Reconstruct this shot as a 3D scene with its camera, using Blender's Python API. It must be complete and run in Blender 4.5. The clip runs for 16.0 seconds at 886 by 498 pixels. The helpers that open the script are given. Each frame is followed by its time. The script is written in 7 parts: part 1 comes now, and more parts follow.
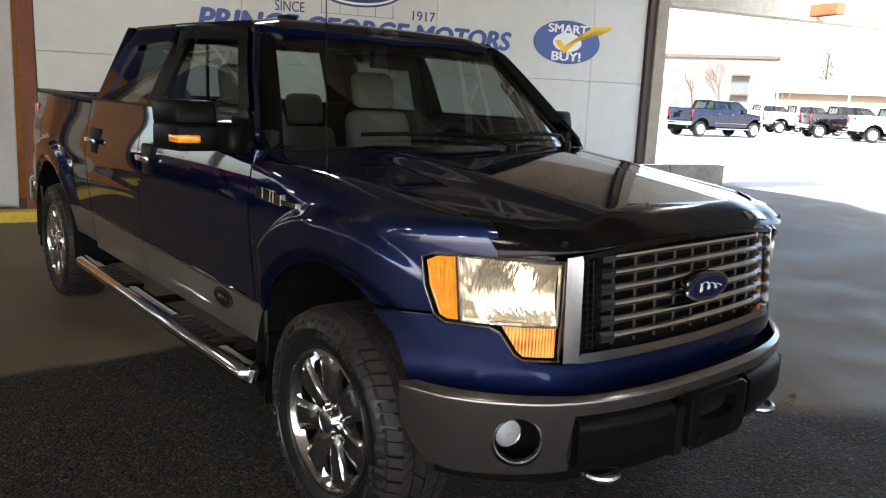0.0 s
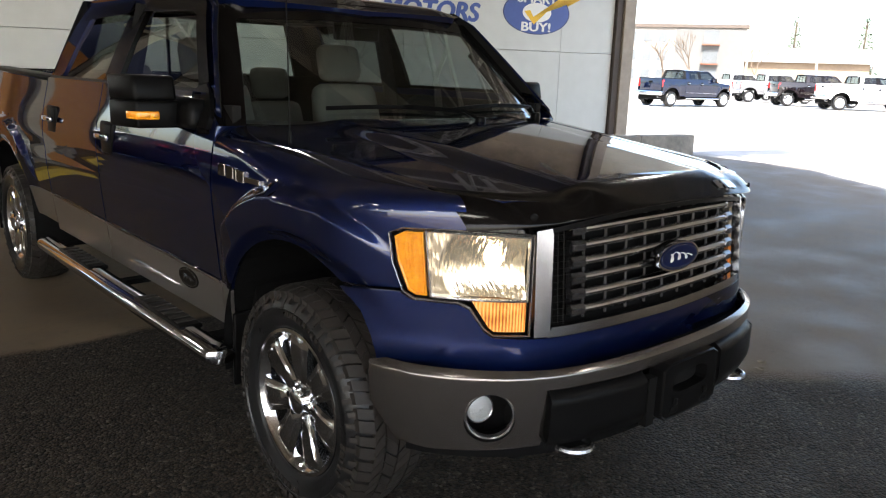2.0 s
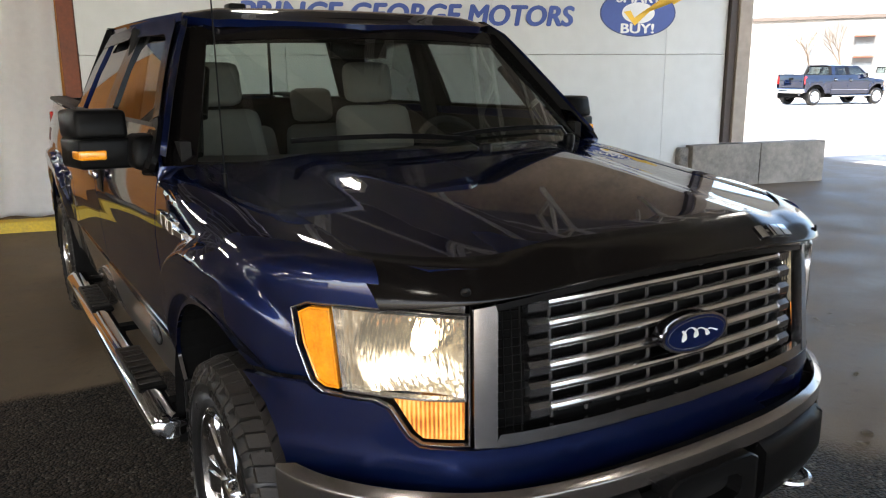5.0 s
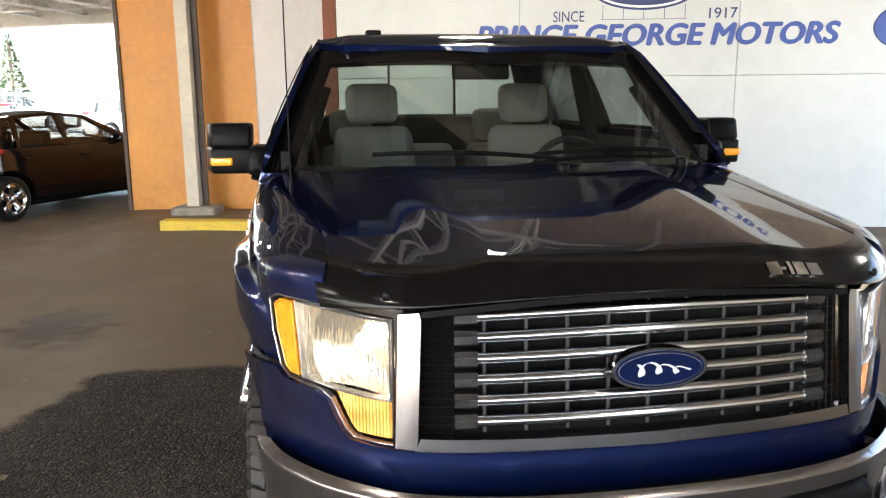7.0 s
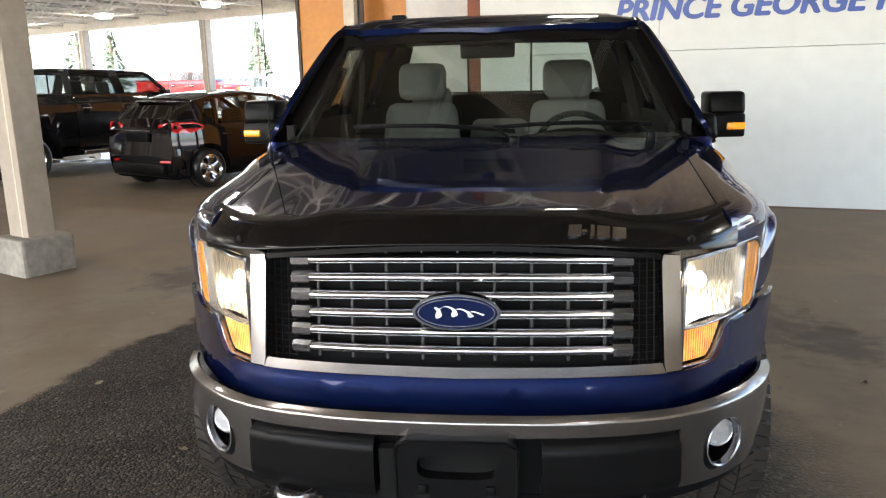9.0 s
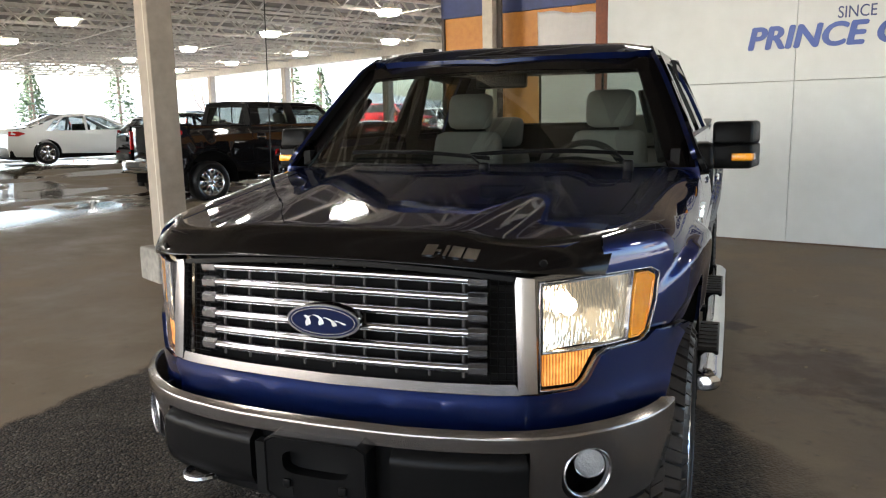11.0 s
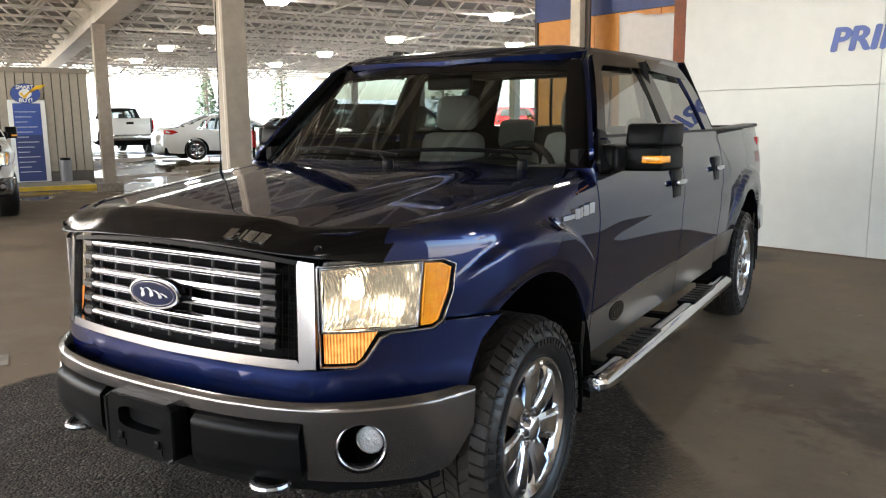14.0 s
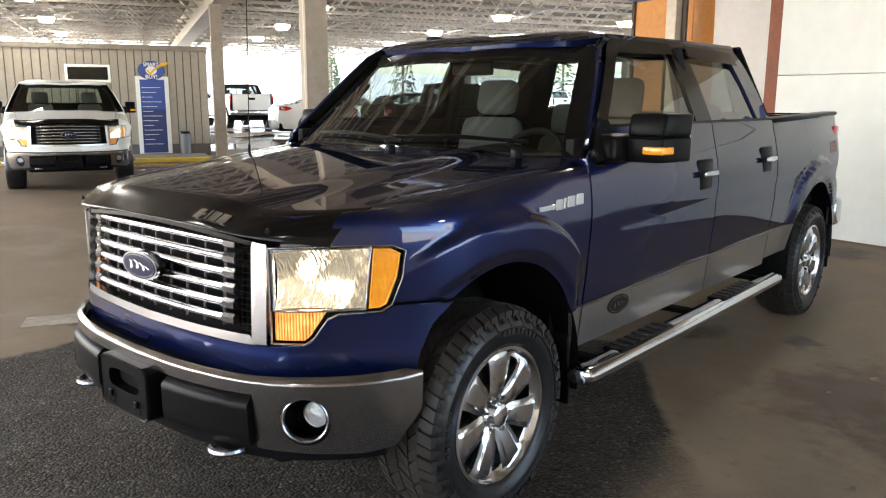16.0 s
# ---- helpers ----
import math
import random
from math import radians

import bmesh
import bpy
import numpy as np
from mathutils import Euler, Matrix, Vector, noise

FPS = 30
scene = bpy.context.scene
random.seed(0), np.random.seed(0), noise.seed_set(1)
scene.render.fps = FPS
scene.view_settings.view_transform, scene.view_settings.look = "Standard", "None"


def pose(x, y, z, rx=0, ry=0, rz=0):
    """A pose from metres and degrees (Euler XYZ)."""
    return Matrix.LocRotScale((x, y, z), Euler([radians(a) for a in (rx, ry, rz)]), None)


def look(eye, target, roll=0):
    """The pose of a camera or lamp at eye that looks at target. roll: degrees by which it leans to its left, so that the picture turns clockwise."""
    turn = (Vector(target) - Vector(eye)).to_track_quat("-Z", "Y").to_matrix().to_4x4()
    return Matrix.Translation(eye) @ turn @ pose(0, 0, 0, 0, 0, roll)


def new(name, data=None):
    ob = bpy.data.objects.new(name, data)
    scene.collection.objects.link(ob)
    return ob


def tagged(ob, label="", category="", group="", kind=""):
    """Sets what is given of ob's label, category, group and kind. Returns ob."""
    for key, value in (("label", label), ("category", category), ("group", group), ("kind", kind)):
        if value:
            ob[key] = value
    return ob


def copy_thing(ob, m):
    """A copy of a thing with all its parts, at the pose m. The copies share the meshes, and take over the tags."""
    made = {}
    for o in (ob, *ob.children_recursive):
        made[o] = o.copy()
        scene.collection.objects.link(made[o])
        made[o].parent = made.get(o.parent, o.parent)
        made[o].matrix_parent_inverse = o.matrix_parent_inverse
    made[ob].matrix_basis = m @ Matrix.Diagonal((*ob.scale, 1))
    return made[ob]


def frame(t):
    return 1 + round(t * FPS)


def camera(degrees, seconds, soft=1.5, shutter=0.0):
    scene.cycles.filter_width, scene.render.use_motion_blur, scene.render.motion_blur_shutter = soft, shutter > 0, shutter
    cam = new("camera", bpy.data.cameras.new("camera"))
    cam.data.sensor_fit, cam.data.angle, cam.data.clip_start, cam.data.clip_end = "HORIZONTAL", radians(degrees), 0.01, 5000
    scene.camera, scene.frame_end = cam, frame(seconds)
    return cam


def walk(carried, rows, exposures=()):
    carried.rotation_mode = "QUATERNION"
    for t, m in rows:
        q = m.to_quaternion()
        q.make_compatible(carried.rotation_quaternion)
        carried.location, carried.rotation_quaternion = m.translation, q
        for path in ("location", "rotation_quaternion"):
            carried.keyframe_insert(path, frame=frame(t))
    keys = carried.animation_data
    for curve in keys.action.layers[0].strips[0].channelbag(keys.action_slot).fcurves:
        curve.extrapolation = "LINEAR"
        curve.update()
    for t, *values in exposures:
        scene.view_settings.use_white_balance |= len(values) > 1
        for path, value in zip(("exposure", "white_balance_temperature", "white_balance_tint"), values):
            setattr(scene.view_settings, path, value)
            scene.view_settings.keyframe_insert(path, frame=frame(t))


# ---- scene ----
cam = camera(60.0, 16.0, 1.15)
PATH = [
    (0, (-2.275, -2.183, 1.546), (-1.021, -0.675, 1.153), 2.5),
    (0.5, (-2.272, -2.179, 1.548), (-1.003, -0.688, 1.139), 2.6),
    (1, (-2.259, -2.179, 1.543), (-0.978, -0.703, 1.117), 2.4),
    (1.5, (-2.252, -2.176, 1.542), (-0.957, -0.716, 1.1), 2.1),
    (2, (-2.232, -2.162, 1.54), (-0.935, -0.71, 1.084), 1.8),
    (2.5, (-2.169, -2.09, 1.522), (-0.877, -0.635, 1.062), 1.2),
    (3, (-2.028, -2.015, 1.512), (-0.762, -0.539, 1.044), 0.6),
    (5.5, (-1.311, -2.074, 1.598), (-0.444, -0.317, 1.197), -1.6),
    (6, (-1.119, -2.159, 1.586), (-0.459, -0.304, 1.236), -2.5),
    (6.5, (-0.959, -2.282, 1.569), (-0.464, -0.376, 1.221), -1.3),
    (7, (-0.784, -2.404, 1.572), (-0.44, -0.472, 1.191), -0.4),
    (7.5, (-0.52, -2.476, 1.548), (-0.346, -0.524, 1.147), -0.4),
    (8, (-0.331, -2.592, 1.557), (-0.263, -0.639, 1.13), -0.7),
    (8.5, (-0.058, -2.721, 1.554), (-0.128, -0.772, 1.113), -0.8),
    (9, (0.182, -2.774, 1.564), (-0.032, -0.832, 1.133), -1.3),
    (11.5, (1.225, -2.666, 1.526), (0.474, -0.843, 1.189), -0.5),
    (12, (1.357, -2.626, 1.531), (0.568, -0.825, 1.162), -0.1),
    (12.5, (1.555, -2.599, 1.513), (0.689, -0.832, 1.158), -0.7),
    (13, (1.703, -2.569, 1.537), (0.796, -0.823, 1.18), 0.0),
    (13.5, (1.889, -2.485, 1.525), (0.915, -0.77, 1.193), 0.1),
    (14, (2.074, -2.395, 1.494), (1.03, -0.721, 1.17), -0.6),
    (14.5, (2.242, -2.338, 1.526), (1.141, -0.713, 1.145), 0.3),
    (15, (2.345, -2.298, 1.543), (1.199, -0.712, 1.131), 1.0),
    (15.5, (2.438, -2.207, 1.573), (1.223, -0.674, 1.156), 1.3),
    (16, (2.519, -2.129, 1.528), (1.235, -0.642, 1.151), 0.2),
]
EXPOSURES = [(0, 2.38), (3, 2.38), (5.5, 2.8), (7, 3.45), (9, 3.5), (11.5, 3.05), (13, 3.15), (16, 3.5)]
walk(cam, [(t, look(eye, target, roll)) for t, eye, target, roll in PATH], EXPOSURES)

# ---- light ----
SUN_UP, SUN_ROUND = radians(46), radians(-128)
world = bpy.data.worlds.new("sky")
scene.world = world
world.use_nodes = True
wn = world.node_tree.nodes
sky = wn.new("ShaderNodeTexSky")
sky.sky_type, sky.sun_disc, sky.sun_elevation, sky.sun_rotation = "NISHITA", False, SUN_UP, SUN_ROUND
sky.air_density, sky.dust_density = 1.0, 2.5
world.node_tree.links.new(sky.outputs[0], wn["Background"].inputs[0])
wn["Background"].inputs[1].default_value = 0.15
sun = new("sun", bpy.data.lights.new("sun", "SUN"))
sun.data.energy, sun.data.angle, sun.data.color = 4.5, radians(0.6), (1.0, 0.95, 0.87)
to_sun = Vector((math.sin(SUN_ROUND) * math.cos(SUN_UP), math.cos(SUN_ROUND) * math.cos(SUN_UP), math.sin(SUN_UP)))
sun.matrix_world = look(to_sun * 50, (0, 0, 0))


# ---- materials ----
def mat(name, color, rough=0.5, metal=0.0, coat=0.0, var=0.0, scale=8.0, bump=0.0, bscale=60.0, spec=0.5, color2=None, detail=5.0):
    """A principled material with noise variation at two scales and fine relief."""
    m = bpy.data.materials.new(name)
    m.use_nodes = True
    nt = m.node_tree
    b = nt.nodes["Principled BSDF"]
    b.inputs["Roughness"].default_value, b.inputs["Metallic"].default_value = rough, metal
    b.inputs["Coat Weight"].default_value, b.inputs["Coat Roughness"].default_value = coat, 0.03
    b.inputs["Specular IOR Level"].default_value = spec
    b.inputs["Base Color"].default_value = (*color, 1)
    if var or bump:
        co = nt.nodes.new("ShaderNodeTexCoord")
    if var:
        n1, n2 = nt.nodes.new("ShaderNodeTexNoise"), nt.nodes.new("ShaderNodeTexNoise")
        n1.inputs["Scale"].default_value, n2.inputs["Scale"].default_value = scale, scale * 7.3
        n1.inputs["Detail"].default_value = n2.inputs["Detail"].default_value = detail
        add = nt.nodes.new("ShaderNodeMath")
        add.operation = "ADD"
        ramp = nt.nodes.new("ShaderNodeMapRange")
        ramp.inputs[1].default_value, ramp.inputs[2].default_value = 0.65, 1.35
        mix = nt.nodes.new("ShaderNodeMix")
        mix.data_type = "RGBA"
        lo = color2 or tuple(c * (1 - var) for c in color)
        hi = color if color2 else tuple(min(1, c * (1 + var)) for c in color)
        mix.inputs[6].default_value, mix.inputs[7].default_value = (*lo, 1), (*hi, 1)
        for n in (n1, n2):
            nt.links.new(co.outputs["Object"], n.inputs["Vector"])
        nt.links.new(n1.outputs[0], add.inputs[0])
        nt.links.new(n2.outputs[0], add.inputs[1])
        nt.links.new(add.outputs[0], ramp.inputs[0])
        nt.links.new(ramp.outputs[0], mix.inputs[0])
        nt.links.new(mix.outputs[2], b.inputs["Base Color"])
        rr = nt.nodes.new("ShaderNodeMapRange")
        rr.inputs[3].default_value, rr.inputs[4].default_value = max(0.02, rough * (1 - var * 0.6)), min(1, rough * (1 + var * 0.6))
        nt.links.new(ramp.outputs[0], rr.inputs[0])
        nt.links.new(rr.outputs[0], b.inputs["Roughness"])
    if bump:
        nb, bp = nt.nodes.new("ShaderNodeTexNoise"), nt.nodes.new("ShaderNodeBump")
        nb.inputs["Scale"].default_value, nb.inputs["Detail"].default_value = bscale, 6
        bp.inputs["Strength"].default_value, bp.inputs["Distance"].default_value = bump, 0.01
        nt.links.new(co.outputs["Object"], nb.inputs["Vector"])
        nt.links.new(nb.outputs[0], bp.inputs["Height"])
        nt.links.new(bp.outputs[0], b.inputs["Normal"])
    return m


def glow(name, color, strength):
    m = mat(name, color, 0.4)
    b = m.node_tree.nodes["Principled BSDF"]
    b.inputs["Emission Color"].default_value, b.inputs["Emission Strength"].default_value = (*color, 1), strength
    return m


def glass(name, tint, alpha_rough=0.0, gloss=0.05):
    """Thin pane: mostly clear with a mirror-like gloss that follows Fresnel."""
    m = bpy.data.materials.new(name)
    m.use_nodes = True
    nt = m.node_tree
    nt.nodes.clear()
    out, mx = nt.nodes.new("ShaderNodeOutputMaterial"), nt.nodes.new("ShaderNodeMixShader")
    tr, gl, lw = nt.nodes.new("ShaderNodeBsdfTransparent"), nt.nodes.new("ShaderNodeBsdfGlossy"), nt.nodes.new("ShaderNodeLayerWeight")
    po, fr = nt.nodes.new("ShaderNodeMath"), nt.nodes.new("ShaderNodeMath")
    lw.inputs["Blend"].default_value = 0.5
    po.operation, fr.operation = "POWER", "MULTIPLY_ADD"
    po.inputs[1].default_value, fr.inputs[1].default_value, fr.inputs[2].default_value = 3.2, 0.9, gloss
    nt.links.new(lw.outputs["Facing"], po.inputs[0])
    nt.links.new(po.outputs[0], fr.inputs[0])
    tr.inputs[0].default_value = (*tint, 1)
    gl.inputs["Roughness"].default_value = alpha_rough
    for a, b2 in ((fr.outputs[0], mx.inputs[0]), (tr.outputs[0], mx.inputs[1]), (gl.outputs[0], mx.inputs[2]), (mx.outputs[0], out.inputs[0])):
        nt.links.new(a, b2)
    return m


M_wall = mat("painted_wall", (0.545, 0.56, 0.55), 0.42, var=0.06, scale=0.7, bump=0.06, bscale=14)
M_wallback = mat("wall_edge", (0.10, 0.06, 0.04), 0.7, var=0.3, scale=3)
M_orange = mat("orange_plywood", (0.60, 0.255, 0.036), 0.45, var=0.28, scale=1.6, bump=0.12, bscale=25, color2=(0.47, 0.17, 0.020))
M_brown = mat("brown_post", (0.17, 0.045, 0.018), 0.6, var=0.3, scale=4, bump=0.1)
M_tarp = mat("white_tarp", (0.78, 0.78, 0.77), 0.5, var=0.05, scale=2.0, bump=0.08, bscale=9)
M_yellow = mat("yellow_paint", (0.72, 0.50, 0.03), 0.6, var=0.25, scale=5, bump=0.25, bscale=40, color2=(0.42, 0.30, 0.05))
M_conc = mat("concrete", (0.30, 0.27, 0.23), 0.85, var=0.35, scale=2.2, bump=0.35, bscale=35, color2=(0.13, 0.115, 0.095))
M_steel = mat("beige_steel", (0.50, 0.45, 0.36), 0.55, var=0.18, scale=1.5, bump=0.08)
M_deck = mat("roof_deck", (0.16, 0.138, 0.112), 0.7, var=0.15, scale=0.6)
M_post = mat("taupe_post", (0.30, 0.25, 0.20), 0.6, var=0.2, scale=1.4, bump=0.08)
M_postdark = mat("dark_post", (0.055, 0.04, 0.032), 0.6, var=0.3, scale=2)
M_rust = mat("rusty_steel", (0.22, 0.09, 0.04), 0.8, var=0.4, scale=6, bump=0.2)
M_blue = mat("sign_blue", (0.035, 0.075, 0.30), 0.4, var=0.08, scale=3)
M_navy = mat("sign_navy", (0.02, 0.035, 0.13), 0.4, var=0.1, scale=3)
M_signwhite = mat("sign_white", (0.78, 0.78, 0.76), 0.4, var=0.04, scale=3)
M_signyel = mat("sign_yellow", (0.80, 0.50, 0.02), 0.4, var=0.08, scale=3)
M_lamp = glow("lamp_lens", (1.0, 0.95, 0.86), 8.5)
M_lampbody = mat("lamp_body", (0.7, 0.68, 0.62), 0.5, var=0.1)


def ground_material():
    m = bpy.data.materials.new("wet_concrete_and_asphalt")
    m.use_nodes = True
    nt = m.node_tree
    L = nt.links.new
    N = nt.nodes.new
    b = nt.nodes["Principled BSDF"]
    geo = N("ShaderNodeNewGeometry")

    def noise_(scale, detail=6.0, rough=0.55):
        n = N("ShaderNodeTexNoise")
        n.inputs["Scale"].default_value, n.inputs["Detail"].default_value, n.inputs["Roughness"].default_value = scale, detail, rough
        L(geo.outputs["Position"], n.inputs["Vector"])
        return n.outputs[0]

    def math_(op, a, c=None):
        n = N("ShaderNodeMath")
        n.operation = op
        for k, v in enumerate((a, c)):
            if v is None:
                continue
            if isinstance(v, (int, float)):
                n.inputs[k].default_value = v
            else:
                L(v, n.inputs[k])
        return n.outputs[0]

    def rng(v, a, c, lo=0.0, hi=1.0):
        n = N("ShaderNodeMapRange")
        n.interpolation_type = "SMOOTHSTEP"
        n.inputs[1].default_value, n.inputs[2].default_value, n.inputs[3].default_value, n.inputs[4].default_value = a, c, lo, hi
        L(v, n.inputs[0])
        return n.outputs[0]

    def mixc(f, a, c):
        n = N("ShaderNodeMix")
        n.data_type = "RGBA"
        L(f, n.inputs[0])
        for k, v in ((6, a), (7, c)):
            if isinstance(v, tuple):
                n.inputs[k].default_value = (*v, 1)
            else:
                L(v, n.inputs[k])
        return n.outputs[2]

    xyz = N("ShaderNodeSeparateXYZ")
    L(geo.outputs["Position"], xyz.inputs[0])
    big, mid, fine, grit = noise_(0.35), noise_(1.6, 8, 0.6), noise_(14, 8, 0.65), noise_(110, 3, 0.75)
    # worn concrete floor, brown with old oil and tyre dirt
    conc = mixc(rng(mid, 0.35, 0.65), (0.090, 0.064, 0.039), (0.166, 0.124, 0.080))
    conc = mixc(rng(big, 0.40, 0.62), conc, (0.125, 0.095, 0.062))
    conc = mixc(rng(grit, 0.56, 0.72, 0.0, 0.35), conc, (0.26, 0.22, 0.17))
    conc = mixc(rng(fine, 0.56, 0.70, 0.0, 0.55), conc, (0.07, 0.056, 0.042))
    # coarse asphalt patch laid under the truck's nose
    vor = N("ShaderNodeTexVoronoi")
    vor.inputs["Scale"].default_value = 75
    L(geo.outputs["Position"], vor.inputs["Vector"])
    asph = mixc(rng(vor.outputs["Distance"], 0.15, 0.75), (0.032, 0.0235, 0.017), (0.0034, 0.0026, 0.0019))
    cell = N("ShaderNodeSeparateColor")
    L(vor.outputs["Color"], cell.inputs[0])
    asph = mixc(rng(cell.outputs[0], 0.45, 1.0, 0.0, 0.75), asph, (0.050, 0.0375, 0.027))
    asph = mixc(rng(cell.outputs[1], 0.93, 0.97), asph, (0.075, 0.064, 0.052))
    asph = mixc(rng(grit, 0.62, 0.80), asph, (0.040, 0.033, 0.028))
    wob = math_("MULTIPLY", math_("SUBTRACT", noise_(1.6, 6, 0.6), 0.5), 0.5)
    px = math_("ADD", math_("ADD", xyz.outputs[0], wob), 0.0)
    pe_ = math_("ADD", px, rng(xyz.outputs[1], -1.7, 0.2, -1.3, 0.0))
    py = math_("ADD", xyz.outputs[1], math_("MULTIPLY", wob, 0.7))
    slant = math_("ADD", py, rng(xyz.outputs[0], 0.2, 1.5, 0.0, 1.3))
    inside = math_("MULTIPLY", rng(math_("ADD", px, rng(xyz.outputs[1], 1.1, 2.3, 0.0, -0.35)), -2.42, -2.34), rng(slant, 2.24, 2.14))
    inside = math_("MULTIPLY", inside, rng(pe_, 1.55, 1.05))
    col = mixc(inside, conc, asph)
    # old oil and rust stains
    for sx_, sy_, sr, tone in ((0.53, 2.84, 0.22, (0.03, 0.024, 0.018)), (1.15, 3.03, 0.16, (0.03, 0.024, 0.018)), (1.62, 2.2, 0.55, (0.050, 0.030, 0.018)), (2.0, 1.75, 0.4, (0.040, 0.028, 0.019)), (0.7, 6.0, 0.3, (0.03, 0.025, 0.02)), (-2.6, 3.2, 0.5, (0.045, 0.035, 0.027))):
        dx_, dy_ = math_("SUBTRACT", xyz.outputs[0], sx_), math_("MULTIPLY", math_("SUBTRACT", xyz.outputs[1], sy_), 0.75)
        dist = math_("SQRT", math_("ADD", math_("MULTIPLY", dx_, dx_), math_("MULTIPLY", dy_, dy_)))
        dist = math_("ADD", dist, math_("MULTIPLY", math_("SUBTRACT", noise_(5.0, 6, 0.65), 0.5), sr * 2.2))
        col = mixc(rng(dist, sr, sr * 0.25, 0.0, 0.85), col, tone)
    # pale gravel lot, edged along the canopy's shadow line; part of the tone is sunlight
    along = math_("SUBTRACT", math_("MULTIPLY", xyz.outputs[0], 0.888), math_("MULTIPLY", xyz.outputs[1], 0.46))
    far = math_("MAXIMUM", rng(math_("ADD", along, math_("MULTIPLY", mid, 1.2)), 8.3, 9.0), rng(xyz.outputs[0], -22, -28))
    far = math_("MAXIMUM", far, rng(xyz.outputs[1], 17, 21))
    col = mixc(far, col, mixc(rng(mid, 0.3, 0.7), (0.30, 0.28, 0.25), (0.42, 0.40, 0.37)))
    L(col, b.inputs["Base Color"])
    # damp sheen and puddles on the open floor
    wet = rng(noise_(0.5, 5, 0.55), 0.475, 0.525)
    wet = math_("MULTIPLY", wet, math_("MULTIPLY", rng(xyz.outputs[0], -7.6, -9.2), rng(xyz.outputs[1], 4.2, 5.4)))
    r = math_("ADD", rng(mid, 0.3, 0.7, 0.46, 0.70), math_("MULTIPLY", grit, 0.12))
    r = math_("SUBTRACT", r, math_("MULTIPLY", wet, 0.7))
    r = math_("MAXIMUM", math_("ADD", r, math_("MULTIPLY", inside, 0.15)), 0.06)
    L(r, b.inputs["Roughness"])
    L(math_("SUBTRACT", 0.28, math_("MULTIPLY", inside, 0.04)), b.inputs["Specular IOR Level"])
    h = math_("ADD", math_("MULTIPLY", math_("MULTIPLY", vor.outputs["Distance"], inside), -2.2), math_("MULTIPLY", fine, 0.5))
    h = math_("ADD", h, math_("MULTIPLY", grit, 0.25))
    h = math_("MULTIPLY", h, math_("SUBTRACT", 1.0, wet))
    bp = N("ShaderNodeBump")
    bp.inputs["Strength"].default_value, bp.inputs["Distance"].default_value = 0.55, 0.012
    L(h, bp.inputs["Height"])
    L(bp.outputs[0], b.inputs["Normal"])
    return m


# ---- mesh helpers ----
def link(name, bm, material, parent=None, label="", smooth=False, m=None):
    me = bpy.data.meshes.new(name)
    bm.to_mesh(me)
    bm.free()
    for mm in material if isinstance(material, (list, tuple)) else [material]:
        me.materials.append(mm)
    if smooth:
        me.polygons.foreach_set("use_smooth", [True] * len(me.polygons))
    if "cn" in me.attributes:
        flat = np.zeros(len(me.vertices) * 3)
        me.attributes["cn"].data.foreach_get("vector", flat)
        me.attributes.remove(me.attributes["cn"])
        me.normals_split_custom_set_from_vertices(flat.reshape(-1, 3).tolist())
    ob = new(name, me)
    if parent:
        ob.parent = parent
    if m is not None:
        ob.matrix_basis = m
    if label:
        ob["label"] = label
    return ob


def part(name, bm, material, parent, label="", smooth=False, m=None):
    return link(name, bm, material, parent, label, smooth, m)


def add_box(bm, x0, x1, y0, y1, z0, z1, m=None, bev=0.0):
    vs = [bm.verts.new((x, y, z)) for x in (x0, x1) for y in (y0, y1) for z in (z0, z1)]
    fs = [bm.faces.new([vs[i] for i in q]) for q in ((0, 1, 3, 2), (4, 6, 7, 5), (0, 4, 5, 1), (2, 3, 7, 6), (0, 2, 6, 4), (1, 5, 7, 3))]
    if bev:
        es = list({e for f in fs for e in f.edges})
        r = bmesh.ops.bevel(bm, geom=es, offset=bev, segments=2, affect="EDGES", profile=0.5)
        vs = list({v for f in r["faces"] for v in f.verts} | {v for v in vs if v.is_valid})
    if m is not None:
        for v in vs:
            v.co = m @ v.co
    return bm


def box(x0, x1, y0, y1, z0, z1, m=None, bev=0.0):
    return add_box(bmesh.new(), x0, x1, y0, y1, z0, z1, m, bev)


def add_rod(bm, a, c, r, n=6):
    a, c = Vector(a), Vector(c)
    q = (c - a).to_track_quat("Z", "Y").to_matrix()
    rings = [[bm.verts.new(p + q @ Vector((r * math.cos(k * math.tau / n), r * math.sin(k * math.tau / n), 0))) for k in range(n)] for p in (a, c)]
    for k in range(n):
        bm.faces.new((rings[0][k], rings[0][(k + 1) % n], rings[1][(k + 1) % n], rings[1][k]))
    bm.faces.new(rings[0][::-1])
    bm.faces.new(rings[1])
    return bm


def empty(name, m=None, **tags):
    ob = new(name)
    ob.empty_display_size = 0.2
    if m is not None:
        ob.matrix_basis = m
    return tagged(ob, **tags)


# ---- the wall's own axes: u along it, v behind it ----
WALL_TURN = radians(-15.03)
WALL = Matrix.Translation((0, 6.755, 0)) @ Matrix.Rotation(WALL_TURN, 4, "Z")
WALL_INV = WALL.inverted()


